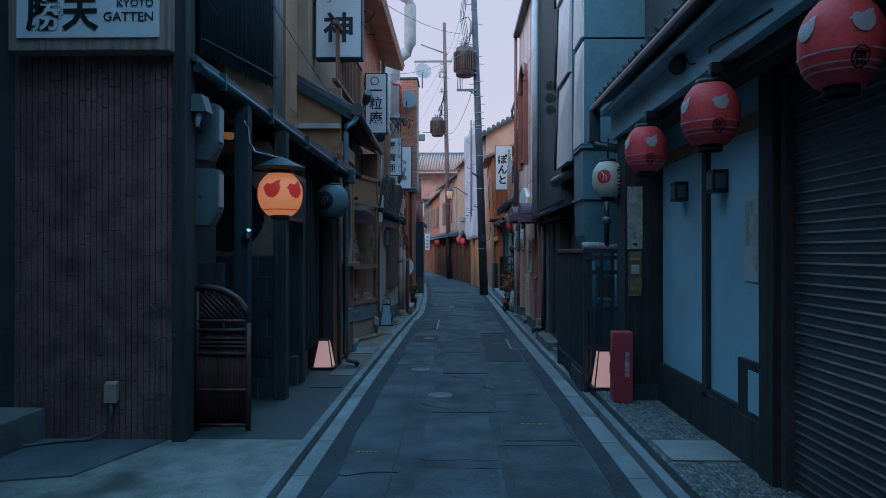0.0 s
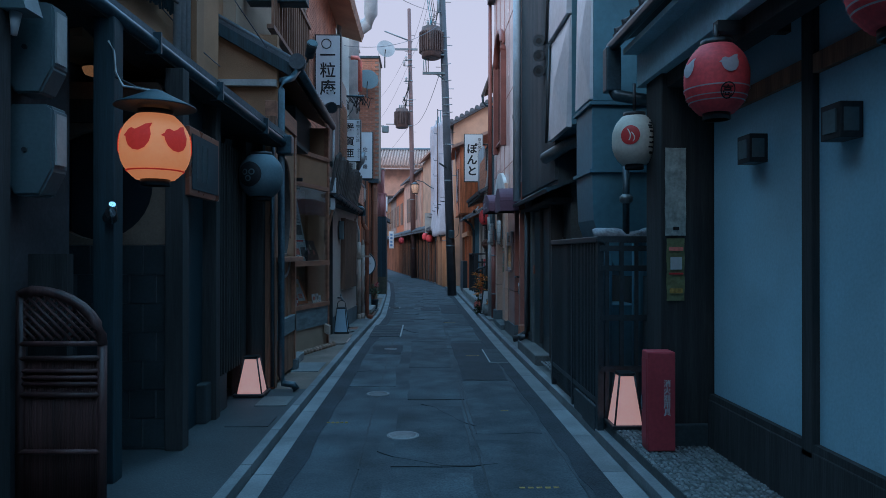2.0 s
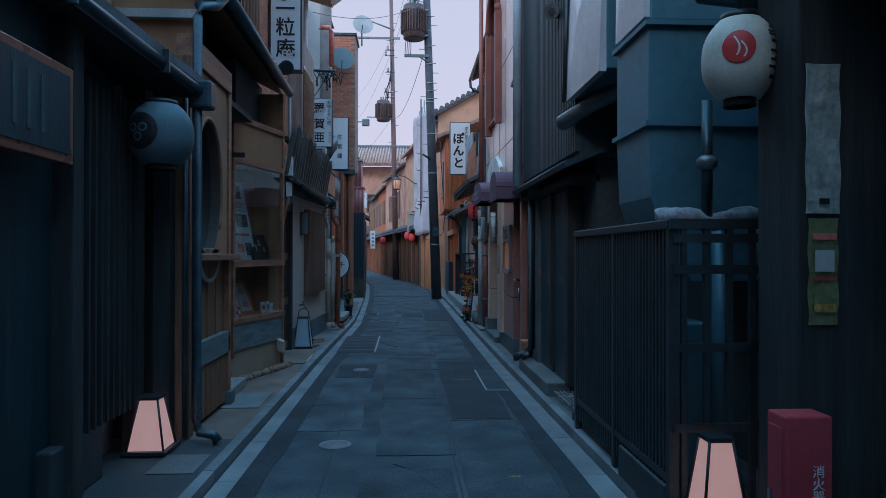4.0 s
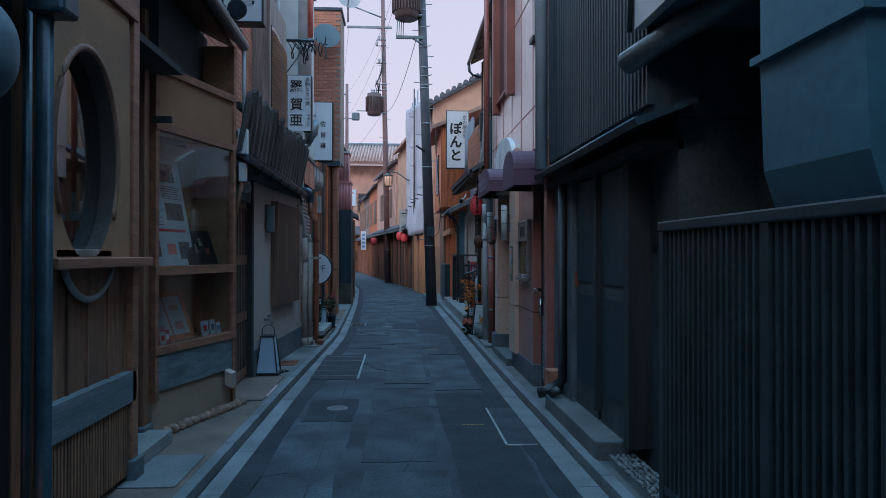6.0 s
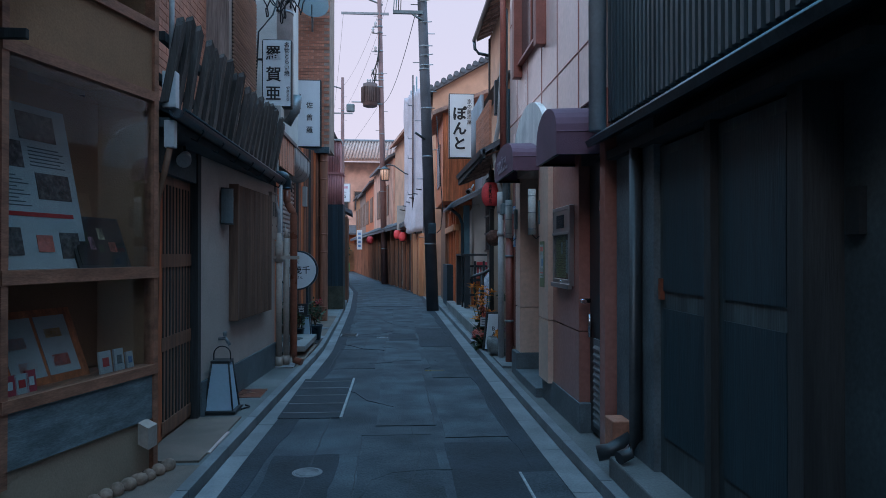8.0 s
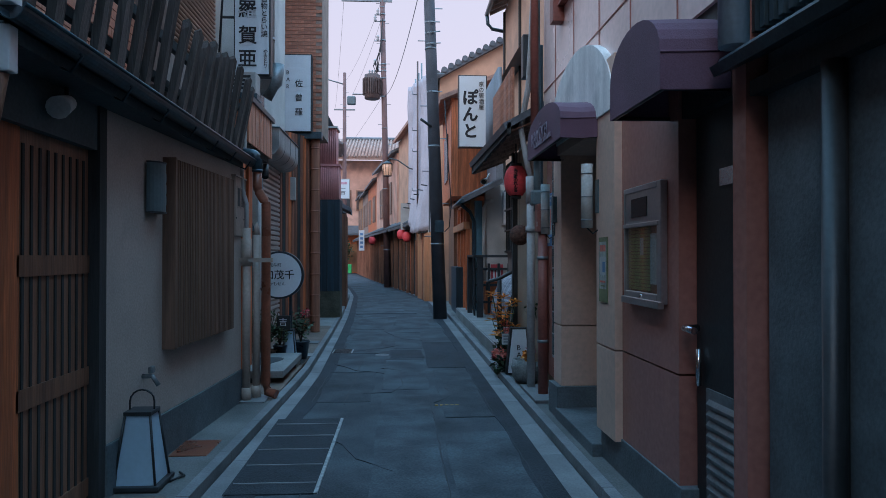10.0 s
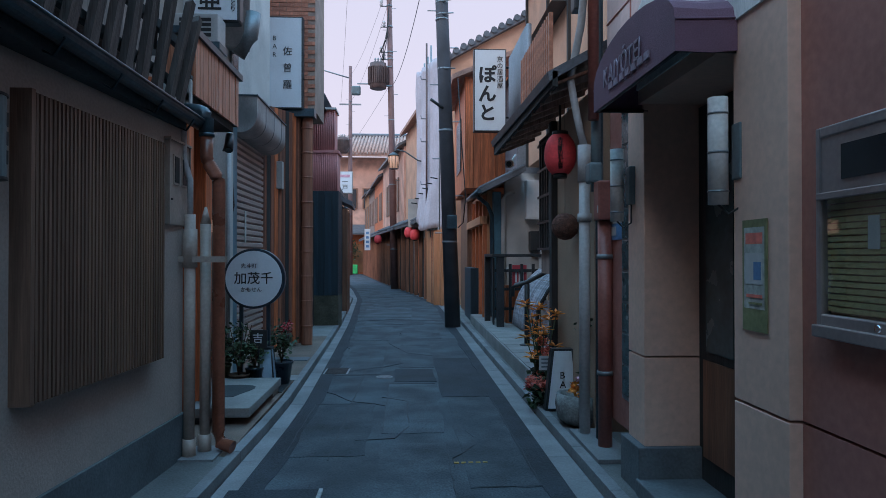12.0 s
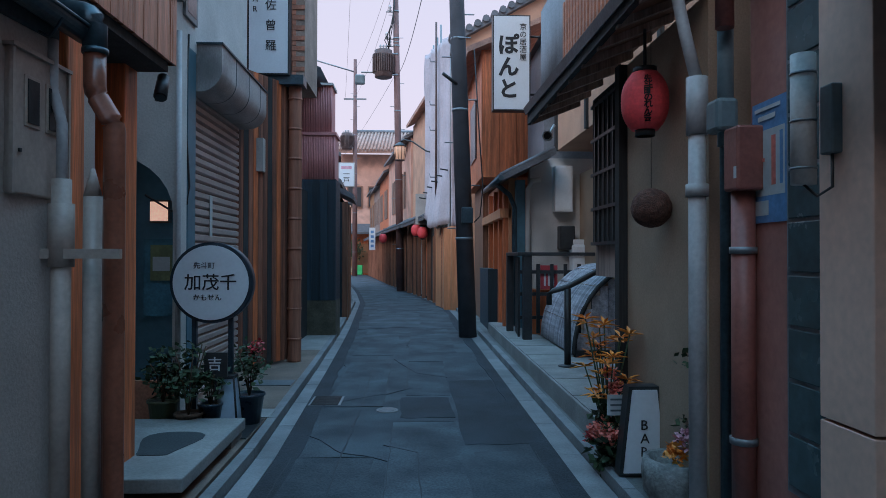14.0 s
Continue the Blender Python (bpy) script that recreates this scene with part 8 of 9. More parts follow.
part("pot", lathe(nb(), [(0.07, 0), (0.1, 0.12), (0.09, 0.12), (0.08, 0.1)], 1.36, 17.98, 0.09, 16), BLACKM, fa)
rng = random.Random(14)
stems, lily = nb(), nb()
for k in range(24):
    a, h = rng.uniform(0, 6.28), 0.36 + 0.023 * k
    tip = Vector((1.36 + 0.14 * math.cos(a) * rng.uniform(0.3, 1.1), 18.0 + 0.14 * math.sin(a), 0.1 + h))
    tube(stems, [(1.36, 18.0, 0.15), ((1.36 + tip.x) / 2, (18.0 + tip.y) / 2, 0.1 + h * 0.6), tip], 0.005, 5)
    for q in range(8):
        b = q * 0.785 + rng.uniform(-0.2, 0.2)
        d = Vector((math.cos(b), math.sin(b) * 0.7, rng.uniform(0.1, 0.7))).normalized()
        w = d.cross(Vector((0, 0, 1))).normalized() * 0.02
        p = [tip, tip + d * 0.05 + w * 0.7, tip + d * 0.115 - Vector((0, 0, 0.025)), tip + d * 0.05 - w * 0.7]
        lily.faces.new([lily.verts.new(x) for x in p])
part("greenery", stems, LEAF, fa)
part("lily_blossom", lily, ORFL, fa)
for (x, y, z), r, m, n in [((1.35, 17.92, 0.64), 0.05, CORAL, 90), ((1.38, 17.91, 0.55), 0.055, CORAL, 90), ((1.25, 17.84, 0.29), 0.065, CORAL, 110), ((1.33, 17.81, 0.26), 0.07, CORAL, 120), ((1.22, 17.95, 0.22), 0.05, REDFL, 50), ((1.33, 17.93, 0.31), 0.05, CORAL, 50), ((1.45, 17.84, 0.24), 0.09, CREAMFL, 160), ((1.46, 17.98, 0.36), 0.06, ORFL, 60)]:
    bm = nb()
    leafy(bm, (x, y, z), r, n, 0.034, rng, 0.4)
    part("bloom", bm, m, fa)
lf = nb()
leafy(lf, (1.36, 17.95, 0.35), 0.13, 90, 0.08, rng)
leafy(lf, (1.3, 17.88, 0.16), 0.14, 70, 0.09, rng, -0.3)
part("foliage", lf, LEAF, fa)
part("card", bx(1.30, 1.44, 17.80, 17.806, 0.40, 0.53), PAPER, fa, "pink printed card")
for k in range(3):
    part("card_line", bx(1.32, 1.42, 17.797, 17.801, 0.425 + k * 0.035, 0.437 + k * 0.035), BASEGR, fa)

# raised terrace with railing
ter = thing("terrace", (1.8, 21.7, 0), "raised stone terrace edge along the alley", "terrace")
part("platform", bx(1.37, 4.2, 18.3, 25.4, 0.06, 0.25, bev=0.01), SLAB, ter)
for k in range(9):
    part("paving_slab", bx(1.39, 1.9, 18.35 + k * 0.78, 19.1 + k * 0.78, 0.245, 0.258), SLAB, ter)
rl = thing("railing", (1.6, 22.9, 0.25), "black metal railing with a sloping handrail", "railing")
part("post", bx(1.58, 1.7, 22.84, 22.96, 0.25, 1.44, bev=0.006), BLACKM, rl)
part("post", bx(1.5, 1.6, 23.9, 24.02, 0.25, 1.44, bev=0.006), BLACKM, rl)
for k in range(7):
    part("bar", bx(1.53 + k * 0.012, 1.56 + k * 0.012, 23.02 + k * 0.12, 23.05 + k * 0.12, 0.28, 1.4), BLACKM, rl)
part("handrail", bx(1.5, 1.7, 22.82, 24.04, 1.42, 1.47, bev=0.006), BLACKM, rl)
part("handrail", bx(1.6, 2.7, 23.26, 23.34, 1.42, 1.47, bev=0.006), BLACKM, rl)
for z in (0.5, 0.84, 1.16):
    part("rail", bx(1.6, 2.66, 23.29, 23.32, z, z + 0.05), BLACKM, rl)
for k in range(5):
    part("bar", bx(1.84 + k * 0.2, 1.89 + k * 0.2, 23.27, 23.3, 0.3, 1.3), BLACKM, rl)
part("post", tube(nb(), [(1.68, 20.58, 0.25), (1.68, 20.58, 1.07)], 0.036, 12), BLACKM, rl)
part("handrail", tube(nb(), [(1.49, 20.6, 0.9), (1.49, 20.6, 1.02), (1.53, 20.59, 1.05), (1.68, 20.58, 1.09), (2.15, 20.56, 1.34), (2.7, 20.54, 1.6)], 0.03, 10), BLACKM, rl)
part("foot", lathe(nb(), [(0.1, 0), (0.1, 0.02), (0.05, 0.03)], 1.68, 20.58, 0.25, 16), BLACKM, rl)
cs = thing("curved_bamboo_guard", (2.2, 22.2, 0.25), "barrel-curved guard of grey split bamboo against the wall", "screen")
arcp = [(1.91 + 0.78 * (1 - math.cos(a)), 0.26 + 1.03 * math.sin(a)) for a in np.linspace(0.02, math.pi / 2, 10)]
rng = random.Random(44)
for k in range(40):
    y0, g = 21.3 + k * 0.048, rng.uniform(-0.006, 0.008)
    part("split_cane", tube(nb(), [(x - g, y0, z + g) for x, z in arcp], 0.025, 5), BAMBOOG, cs)
for q in (2, 5, 7):
    part("tie_rail", tube(nb(), [(arcp[q][0] - 0.024, 21.28, arcp[q][1] + 0.012), (arcp[q][0] - 0.024, 23.2, arcp[q][1] + 0.012)], 0.005, 5), GWOOD, cs)
part("end_arch", tube(nb(), [(x, 21.27, z) for x, z in arcp], 0.028, 6), DWOOD, cs)
for k in range(8):
    x0 = 1.94 + k * 0.095
    zt = 0.26 + 1.03 * math.sqrt(max(0, 1 - (1 - (x0 - 1.91) / 0.78) ** 2)) - 0.02
    part("end_board", bx(x0, x0 + 0.09, 21.29, 21.31, 0.26, zt), BAMBOOG, cs)
part("base_rail", bx(1.92, 2.7, 21.25, 21.3, 0.25, 0.33), BLACKM, cs)
ws = thing("gas_meter", (2.7, 24.2, 1.1), "white gas meter with a grey elbow pipe on the end wall", "meter")
part("meter_body", bx(2.56, 2.9, 24.08, 24.36, 1.12, 1.6, bev=0.035), WHITEB, ws)
part("seam", bx(2.55, 2.91, 24.07, 24.36, 1.4, 1.42), GREYBOX, ws)
part("cap", bx(2.58, 2.76, 24.12, 24.32, 1.6, 1.68, bev=0.012), WHITEB, ws)
part("elbow", tube(nb(), [(2.82, 24.2, 1.6), (2.82, 24.2, 1.98), (2.86, 24.2, 2.06), (3.0, 24.2, 2.1)], 0.045, 12), TEALBOX, ws)
part("collar", tube(nb(), [(2.82, 24.2, 1.9), (2.82, 24.2, 2.0)], 0.06, 12), TEALBOX, ws)
eb = thing("electric_box", (2.45, 24.3, 2.1), "pale grey electric cabinet on the end wall", "cabinet")
part("body", bx(2.3, 2.58, 24.16, 24.4, 2.12, 2.85, bev=0.01), WHITEB, eb)
part("door", bx(2.32, 2.56, 24.15, 24.162, 2.15, 2.82, bev=0.003), WHITEB, eb)
single("speaker_box", bx(2.38, 2.62, 24.15, 24.4, 1.52, 1.9, bev=0.02), BLACKM, "black box fixed below the electric cabinet", "box")
single("timber_stand", bx(1.82, 2.2, 23.5, 23.8, 0.25, 0.92, bev=0.008), OWOOD, "low orange timber stand behind the railing", "stand")
part("wall", bx(1.94, 4.4, 24.4, 24.6, 0.2, 3.0), OFFW, bar, "grey rendered end wall behind the terrace")
rs2 = thing("red_notice", (2.0, 23.36, 0.93), "red notice on the railing", "sign")
part("sheet", bx(1.91, 2.16, 23.34, 23.36, 0.93, 1.28), REDBOX, rs2)
for k in range(3):
    part("mark", bx(1.96 + k * 0.06, 1.99 + k * 0.06, 23.335, 23.34, 0.98, 1.18), WHITEINK, rs2)


# ---- beyond the terrace ----
gry = thing("tiled_lean_to_house", (2.3, 24.5, 0), "grey house with a small tiled lean-to roof and timber front", "building")
part("wall", bx(2.2, 4.6, 24.6, 26.2, 2.6, 5.0), GREYCORR, gry)
part("wall", bx(1.72, 1.86, 24.4, 24.6, 0.2, 2.65), DUCTM, gry, "pale blue-grey wall edge")
part("roof", prism(nb(), [(1.40, 23.6, 2.55), (2.2, 23.6, 2.95), (2.2, 23.6, 3.03), (1.38, 23.6, 2.63)], (0, 2.6, 0.05)), ROOFT, gry)
for i in range(13):
    part("roof_tile", tube(nb(), [(1.38, 23.7 + i * 0.2, 2.64), (2.2, 23.7 + i * 0.2, 3.05)], 0.045, 6), ROOFT, gry)
part("gutter", tube(nb(), [(1.36, 23.55, 2.58), (1.36, 26.2, 2.62)], 0.04, 8), GUTM, gry)
part("downpipe", tube(nb(), [(1.4, 24.3, 2.55), (1.6, 24.36, 2.4), (1.68, 24.36, 2.2), (1.68, 24.36, 0.3)], 0.04, 8), GUTM, gry)
part("white_pipe", tube(nb(), [(1.9, 24.34, 0.3), (1.9, 24.34, 2.5), (1.95, 24.34, 2.62), (2.1, 24.34, 2.65)], 0.045, 10), OFFW, gry)
part("front", bx(1.62, 1.75, 24.62, 27.6, 0.25, 2.7), PLY, gry, "orange timber shop front")
for y0 in (24.65, 25.3, 26.0, 26.8):
    part("post", bx(1.54, 1.64, y0, y0 + 0.12, 0.25, 2.6), OWOOD, gry)
part("lintel", bx(1.48, 1.66, 24.62, 27.6, 2.05, 2.2), PLY, gry)
part("counter", bx(1.42, 1.95, 25.9, 27.4, 0.06, 1.18, bev=0.01), NAVYF, gry, "dark navy boarded counter")
wdh = thing("timber_house", (2.2, 27.5, 0), "house with orange cedar boards on the upper floor", "building")
part("wall", bx(1.35, 4.6, 26.2, 29.5, 2.9, 5.3), OWOOD, wdh)
for i in range(20):
    part("board", bx(1.33 + 0.0, 1.352, 26.2 + i * 0.165, 26.355 + i * 0.165, 2.9, 5.3), OWOOD, wdh)
for i in range(9):
    part("board", bx(1.35 + i * 0.16, 1.50 + i * 0.16, 26.18, 26.2, 2.9, 5.25), OWOOD, wdh)
part("wall", bx(1.5, 4.6, 27.6, 29.5, 0, 2.9), BWOOD, wdh)
part("roof", prism(nb(), [(1.05, 26.0, 5.2), (3.2, 26.0, 6.1), (3.2, 26.0, 6.2), (1.03, 26.0, 5.3)], (0, 3.7, 0)), ROOFB, wdh)
part("window", bx(1.30, 1.34, 27.2, 28.4, 3.4, 4.6), DPANE, wdh)
gbl = thing("gabled_house", (3.0, 32.0, 0), "tall house with a peach plastered gable wall", "building")
part("wall", prism(nb(), [(1.3, 30.5, 0), (6.2, 30.5, 0), (6.2, 30.5, 8.9), (4.6, 30.5, 8.7), (1.3, 30.5, 6.9)], (0, 5, 0)), TAN, gbl)
part("roof", prism(nb(), [(1.0, 30.3, 6.72), (4.6, 30.3, 8.72), (4.6, 30.3, 8.86), (1.0, 30.3, 6.86)], (0, 5.4, 0)), ROOFT, gbl)
for i in range(18):
    f = i / 17
    part("verge_tile", tube(nb(), [(1.0 + 3.6 * f, 30.25, 6.88 + 2.0 * f), (1.0 + 3.6 * f, 30.6, 6.88 + 2.0 * f)], 0.09, 8), ROOFT, gbl)
s = box_sign((1.725, 25.0, 3.9), 0.65, 1.64, 0.18, "tall white bar sign with brushed black characters", BLACKM)
letters(column("ぽんと"), 0.36, (1.50, 24.99, 5.22), INK, s, bold=0.012, line=1.05)
letters(column("京の居酒屋"), 0.13, (1.86, 24.99, 5.40), INK, s, line=1.0)
part("bracket", tube(nb(), [(2.0, 25.1, 5.2), (2.6, 25.1, 5.2)], 0.02), BLACKM, s)
part("bracket", tube(nb(), [(2.0, 25.1, 4.2), (2.6, 25.1, 4.2)], 0.02), BLACKM, s)
sc = thing("security_camera", (1.35, 20.2, 2.55), "small pale security camera under the eave", "camera")
part("body", tube(nb(), [(1.42, 20.3, 2.62), (1.36, 20.05, 2.58)], 0.05, 12), WHITEB, sc)
part("lens", tube(nb(), [(1.36, 20.05, 2.58), (1.358, 20.03, 2.578)], 0.035, 12), BLACKM, sc)
part("arm", tube(nb(), [(1.42, 20.3, 2.62), (1.5, 20.4, 2.75)], 0.015), WHITEB, sc)

# plywood box and sheeted scaffold
plw = thing("plywood_hoarding", (0.9, 32, 0), "orange plywood hoarding box at the building site", "hoarding")
part("panel", slab(nb(), (0.68, 32.96), (1.05, 31.1), 0.0, 2.2, 0.05), PLY, plw)
part("panel", slab(nb(), (1.05, 31.1), (1.3, 31.12), 0.0, 2.2, 0.05), PLY, plw)
part("panel", bx(0.85, 3.0, 31.3, 34.0, 0, 2.15), PLY, plw)
part("batten", slab(nb(), (0.81, 32.0), (0.83, 31.95), 0.0, 2.2, -0.02), OWOODH, plw)
shs = thing("sheeted_scaffold", (0.9, 32, 2.2), "scaffold wrapped in billowing white sheeting", "scaffold")


def cloth(a, b, z0, z1, belly, seed, nx=36, nz=26):
    bm, rng = nb(), random.Random(seed)
    g = []
    d = Vector((b[0] - a[0], b[1] - a[1], 0))
    n = Vector((d.y, -d.x, 0)).normalized()
    for j in range(nz + 1):
        row = []
        for i in range(nx + 1):
            f, h = i / nx, j / nz
            zb = z0 + (1.0 * max(0.0, 1 - 1.8 * f) ** 1.3 if belly > 0.1 else 0.0) - 0.12 * math.sin(f * math.pi)
            z = zb + (z1 - zb) * h
            w = 0.06 * noise.noise(Vector((f * 7, h * 3, seed))) + 0.045 * math.sin(f * 23 + seed + 0.8 * h) * (0.5 + 0.5 * math.sin(f * 9)) + 0.03 * math.sin(f * 41 + 2 * h)
            w += belly * math.sin(f * math.pi) * max(0, 1 - h * 3.2)
            p = Vector((a[0], a[1], 0)) + d * f - n * (-w)
            row.append(bm.verts.new((p.x, p.y, z)))
        g.append(row)
    for j in range(nz):
        for i in range(nx):
            fc = bm.faces.new((g[j][i], g[j][i + 1], g[j + 1][i + 1], g[j + 1][i]))
            fc.smooth = True
    ob = part("sheet", bm, SHEET, shs)
    md = ob.modifiers.new("thick", "SOLIDIFY")
    md.thickness = 0.012


cloth((0.42, 33.3), (1.02, 31.4), 2.3, 7.3, 0.28, 1)
cloth((1.04, 31.3), (1.75, 31.0), 2.2, 7.0, 0.05, 2)
part("core", bx(1.08, 3.2, 31.5, 34.4, 2.2, 7.0), OFFW, shs)
for x, y, zt in ((0.72, 32.9, 7.7), (1.02, 31.35, 8.1), (0.8, 32.4, 7.9), (0.62, 33.3, 7.6)):
    part("standard", tube(nb(), [(x, y, 2.0), (x, y, zt)], 0.025, 6), STEEL, shs)
for k in range(6):
    p = along((0.45, 33.3), (1.0, 31.45), k / 5)
    part("tie", tube(nb(), [(p[0] - 0.05, p[1], 3.1 + k * 0.12), (p[0] - 0.25, p[1] - 0.1, 3.12 + k * 0.12)], 0.02, 5), BLACKM, shs)
part("standard", tube(nb(), [(0.66, 32.2, 2.6), (0.66, 32.2, 7.9)], 0.028, 6), RUST, shs, "rusty scaffold tube in front of the sheet")
for z in (3.6, 4.9, 5.6, 6.8):
    part("coupler", tube(nb(), [(0.66, 32.2, z), (0.5, 32.2, z), (0.48, 32.2, z + 0.1)], 0.017, 6), STEEL, shs)
part("net", bx(1.5, 1.9, 30.9, 31.0, 4.6, 6.9), TEALNET, shs, "teal mesh netting")
slp = thing("street_lamp", (-0.1, 33.2, 4.4), "small warm-lit street lamp on a curved arm", "street lamp")
part("arm", tube(nb(), [(0.72, 32.9, 4.35), (0.4, 33.0, 4.45), (0.0, 33.2, 4.75), (-0.25, 33.3, 4.82), (-0.36, 33.3, 4.74)], 0.025, 6), BLACKM, slp)
part("lantern_glass", lathe(nb(), [(0.13, -0.28), (0.17, -0.02), (0.17, 0.1), (0.14, 0.12)], -0.36, 33.3, 4.5, 12), LANTGL, slp)
part("lantern_floor", lathe(nb(), [(0.02, -0.31), (0.14, -0.3), (0.14, -0.27)], -0.36, 33.3, 4.5, 12), RUST, slp)
for k in range(10):
    a = k * math.pi / 5
    part("lantern_rib", tube(nb(), [(-0.36 + 0.14 * math.cos(a), 33.3 + 0.14 * math.sin(a), 4.22), (-0.36 + 0.178 * math.cos(a), 33.3 + 0.178 * math.sin(a), 4.48), (-0.36 + 0.178 * math.cos(a), 33.3 + 0.178 * math.sin(a), 4.61)], 0.008, 4), RUST, slp)
part("lantern_cap", lathe(nb(), [(0.2, 0.12), (0.18, 0.15), (0.05, 0.24)], -0.36, 33.3, 4.5, 12), BLACKM, slp)


# houses along the bend
def row_house(y0, y1, off, h, wall, lower, label, roof_m=ROOFT, windows=2, side=1, eave2=True, ins=0.02):
    f = xr if side > 0 else xl
    xa, xb = f(y0) + side * off, f(y1) + side * off
    t = thing("row_house", ((xa + xb) / 2, (y0 + y1) / 2, 0), label, "building", "houses along the bend")
    back = side * 5
    def blockp(dx, z0, z1, m, nm, lab=""):
        part(nm, prism(nb(), [(xa + dx, y0, z0), (xb + dx, y1, z0), (xb + back, y1, z0), (xa + back, y0, z0)], (0, 0, z1 - z0)), m, t, lab)
    blockp(side * ins, 2.7, h, wall, "wall")
    blockp(0, 0, 2.6, lower, "wall", "timber ground floor")
    part("roof", prism(nb(), [(xa - side * 0.25, y0 - 0.15, h - 0.05), (xb - side * 0.25, y1 + 0.1, h - 0.05), (xb + back * 0.5, y1 + 0.1, h + 1.3), (xa + back * 0.5, y0 - 0.15, h + 1.3)], (0, 0, 0.12)), roof_m, t)
    if eave2:
        part("lower_roof", prism(nb(), [(xa - side * 0.45, y0, 2.5), (xb - side * 0.45, y1, 2.5), (xb + side * 0.4, y1, 2.95), (xa + side * 0.4, y0, 2.95)], (0, 0, 0.1)), ROOFT, t)
        n = int((y1 - y0) / 0.28)
        for i in range(n):
            q = (i + 0.5) / n
            x, y = xa + (xb - xa) * q, y0 + (y1 - y0) * q
            part("roof_tile", tube(nb(), [(x - side * 0.46, y, 2.61), (x + side * 0.38, y, 3.06)], 0.05, 5), ROOFT, t)
    for i in range(windows):
        q0, q1 = (i + 0.2) / windows, (i + 0.8) / windows
        a = (xa + (xb - xa) * q0 + side * (ins - 0.02), y0 + (y1 - y0) * q0)
        b = (xa + (xb - xa) * q1 + side * (ins - 0.02), y0 + (y1 - y0) * q1)
        w = part("window", slab(nb(), a, b, 3.4, min(h - 0.5, 4.9), -0.05 * side), BWOOD, t)
        for k in range(7):
            p, q = along(a, b, (k + 0.1) / 7), along(a, b, (k + 0.35) / 7)
            part("lattice_bar", slab(nb(), (p[0] - side * 0.03, p[1]), (q[0] - side * 0.03, q[1]), 3.4, min(h - 0.5, 4.9), -0.03 * side), GWOOD, w)
    n = max(2, int((y1 - y0) / 1.1))
    for i in range(n + 1):
        q = i / n
        x, y = xa + (xb - xa) * q, y0 + (y1 - y0) * q
        part("post", bx(x - side * 0.06 - 0.06, x - side * 0.06 + 0.06, y - 0.06, y + 0.06, 0, 2.6), BWOOD, t)
        if i < n:
            a, b = along((xa, y0), (xb, y1), (i + 0.2) / n), along((xa, y0), (xb, y1), (i + 0.75) / n)
            part("door", slab(nb(), (a[0] - side * 0.02, a[1]), (b[0] - side * 0.02, b[1]), 0.1, 2.1, -0.04 * side), (DWOOD, OWOOD, GREYBOX, DWOOD)[i % 4], t)
    return t


row_house(34.1, 39.6, 0.08, 6.42, TAN, DWOOD, "tan plastered house with timber ground floor", ROOFB, 0)
row_house(39.8, 48.0, 0.03, 6.0, PEACH, DWOOD, "peach plastered house with latticed window", ROOFT, 1)
row_house(48.2, 54.0, 0.05, 5.7, OWOOD, OWOOD, "brown timber townhouse with latticed upper window", ROOFT, 2)
row_house(54.2, 59.0, 0.05, 5.6, GWOOD, REDBOX, "timber townhouse with red-brown ground floor", ROOFT, 2)
row_house(59.2, 63.5, 0.05, 5.8, OCHRE, OWOOD, "ochre townhouse at the end of the bend", ROOFT, 2)
for x, y, z in ((0.33, 35.0, 2.16), (0.13, 35.5, 2.26), (-1.25, 42.0, 2.17)):
    t = paper_lantern((x, y, z), 0.17, 0.36, REDPAPER, "small red lantern hung before a house", "far red lanterns")
    part("hanger", tube(nb(), [(x, y, z + 0.18), (x, y, z + 0.4), (x + 0.7, y, z + 0.4)], 0.01), BLACKM, t)
single("grey_signboard", bx(0.1, 0.5, 35.0, 35.15, 2.42, 3.4), GREYBOX, "blank grey hanging signboard", "sign")
vs = thing("hanging_sign", (-2.2, 50.0, 1.9), "narrow white hanging sign with dark marks", "sign")
part("panel", bx(-2.36, -2.04, 49.9, 50.0, 1.75, 2.95), SIGNW, vs)
for k in range(4):
    part("mark", bx(-2.28, -2.12, 49.89, 49.9, 1.9 + k * 0.25, 2.04 + k * 0.25), POSTBL, vs)

# left side beyond the brick house
nav = thing("navy_fence_house", (-2.5, 25.2, 0), "navy boarded wall on a stone base under pink corrugated steel", "building")
part("wall", bx(-4.2, -1.74, 23.32, 25.1, 0, 2.5), DWOOD, nav, "dark set-back wall")
part("wall", bx(-4.2, -1.7, 25.7, 28.4, 0, 2.6), NAVYF, nav)
part("base", bx(-4.2, -1.26, 25.08, 25.72, 0, 0.66), GREENST, nav, "mossy stone base")
part("wall", bx(-4.2, -1.29, 25.1, 25.7, 0.66, 2.7), NAVYF, nav)
for i in range(4):
    part("board", bx(-1.292, -1.265, 25.1 + i * 0.16, 25.25 + i * 0.16, 0.66, 2.72), NAVYF, nav)
for i in range(7):
    part("board_end", bx(-1.4 - i * 0.13, -1.275 - i * 0.13, 25.07, 25.1, 0.66, 2.71), NAVYF, nav)
part("wall", bx(-4.2, -1.29, 25.14, 25.7, 2.72, 3.49), PINKCORR, nav)
part("wall", bx(-4.2, -1.35, 25.18, 25.7, 3.49, 4.33), PINKCORR, nav)
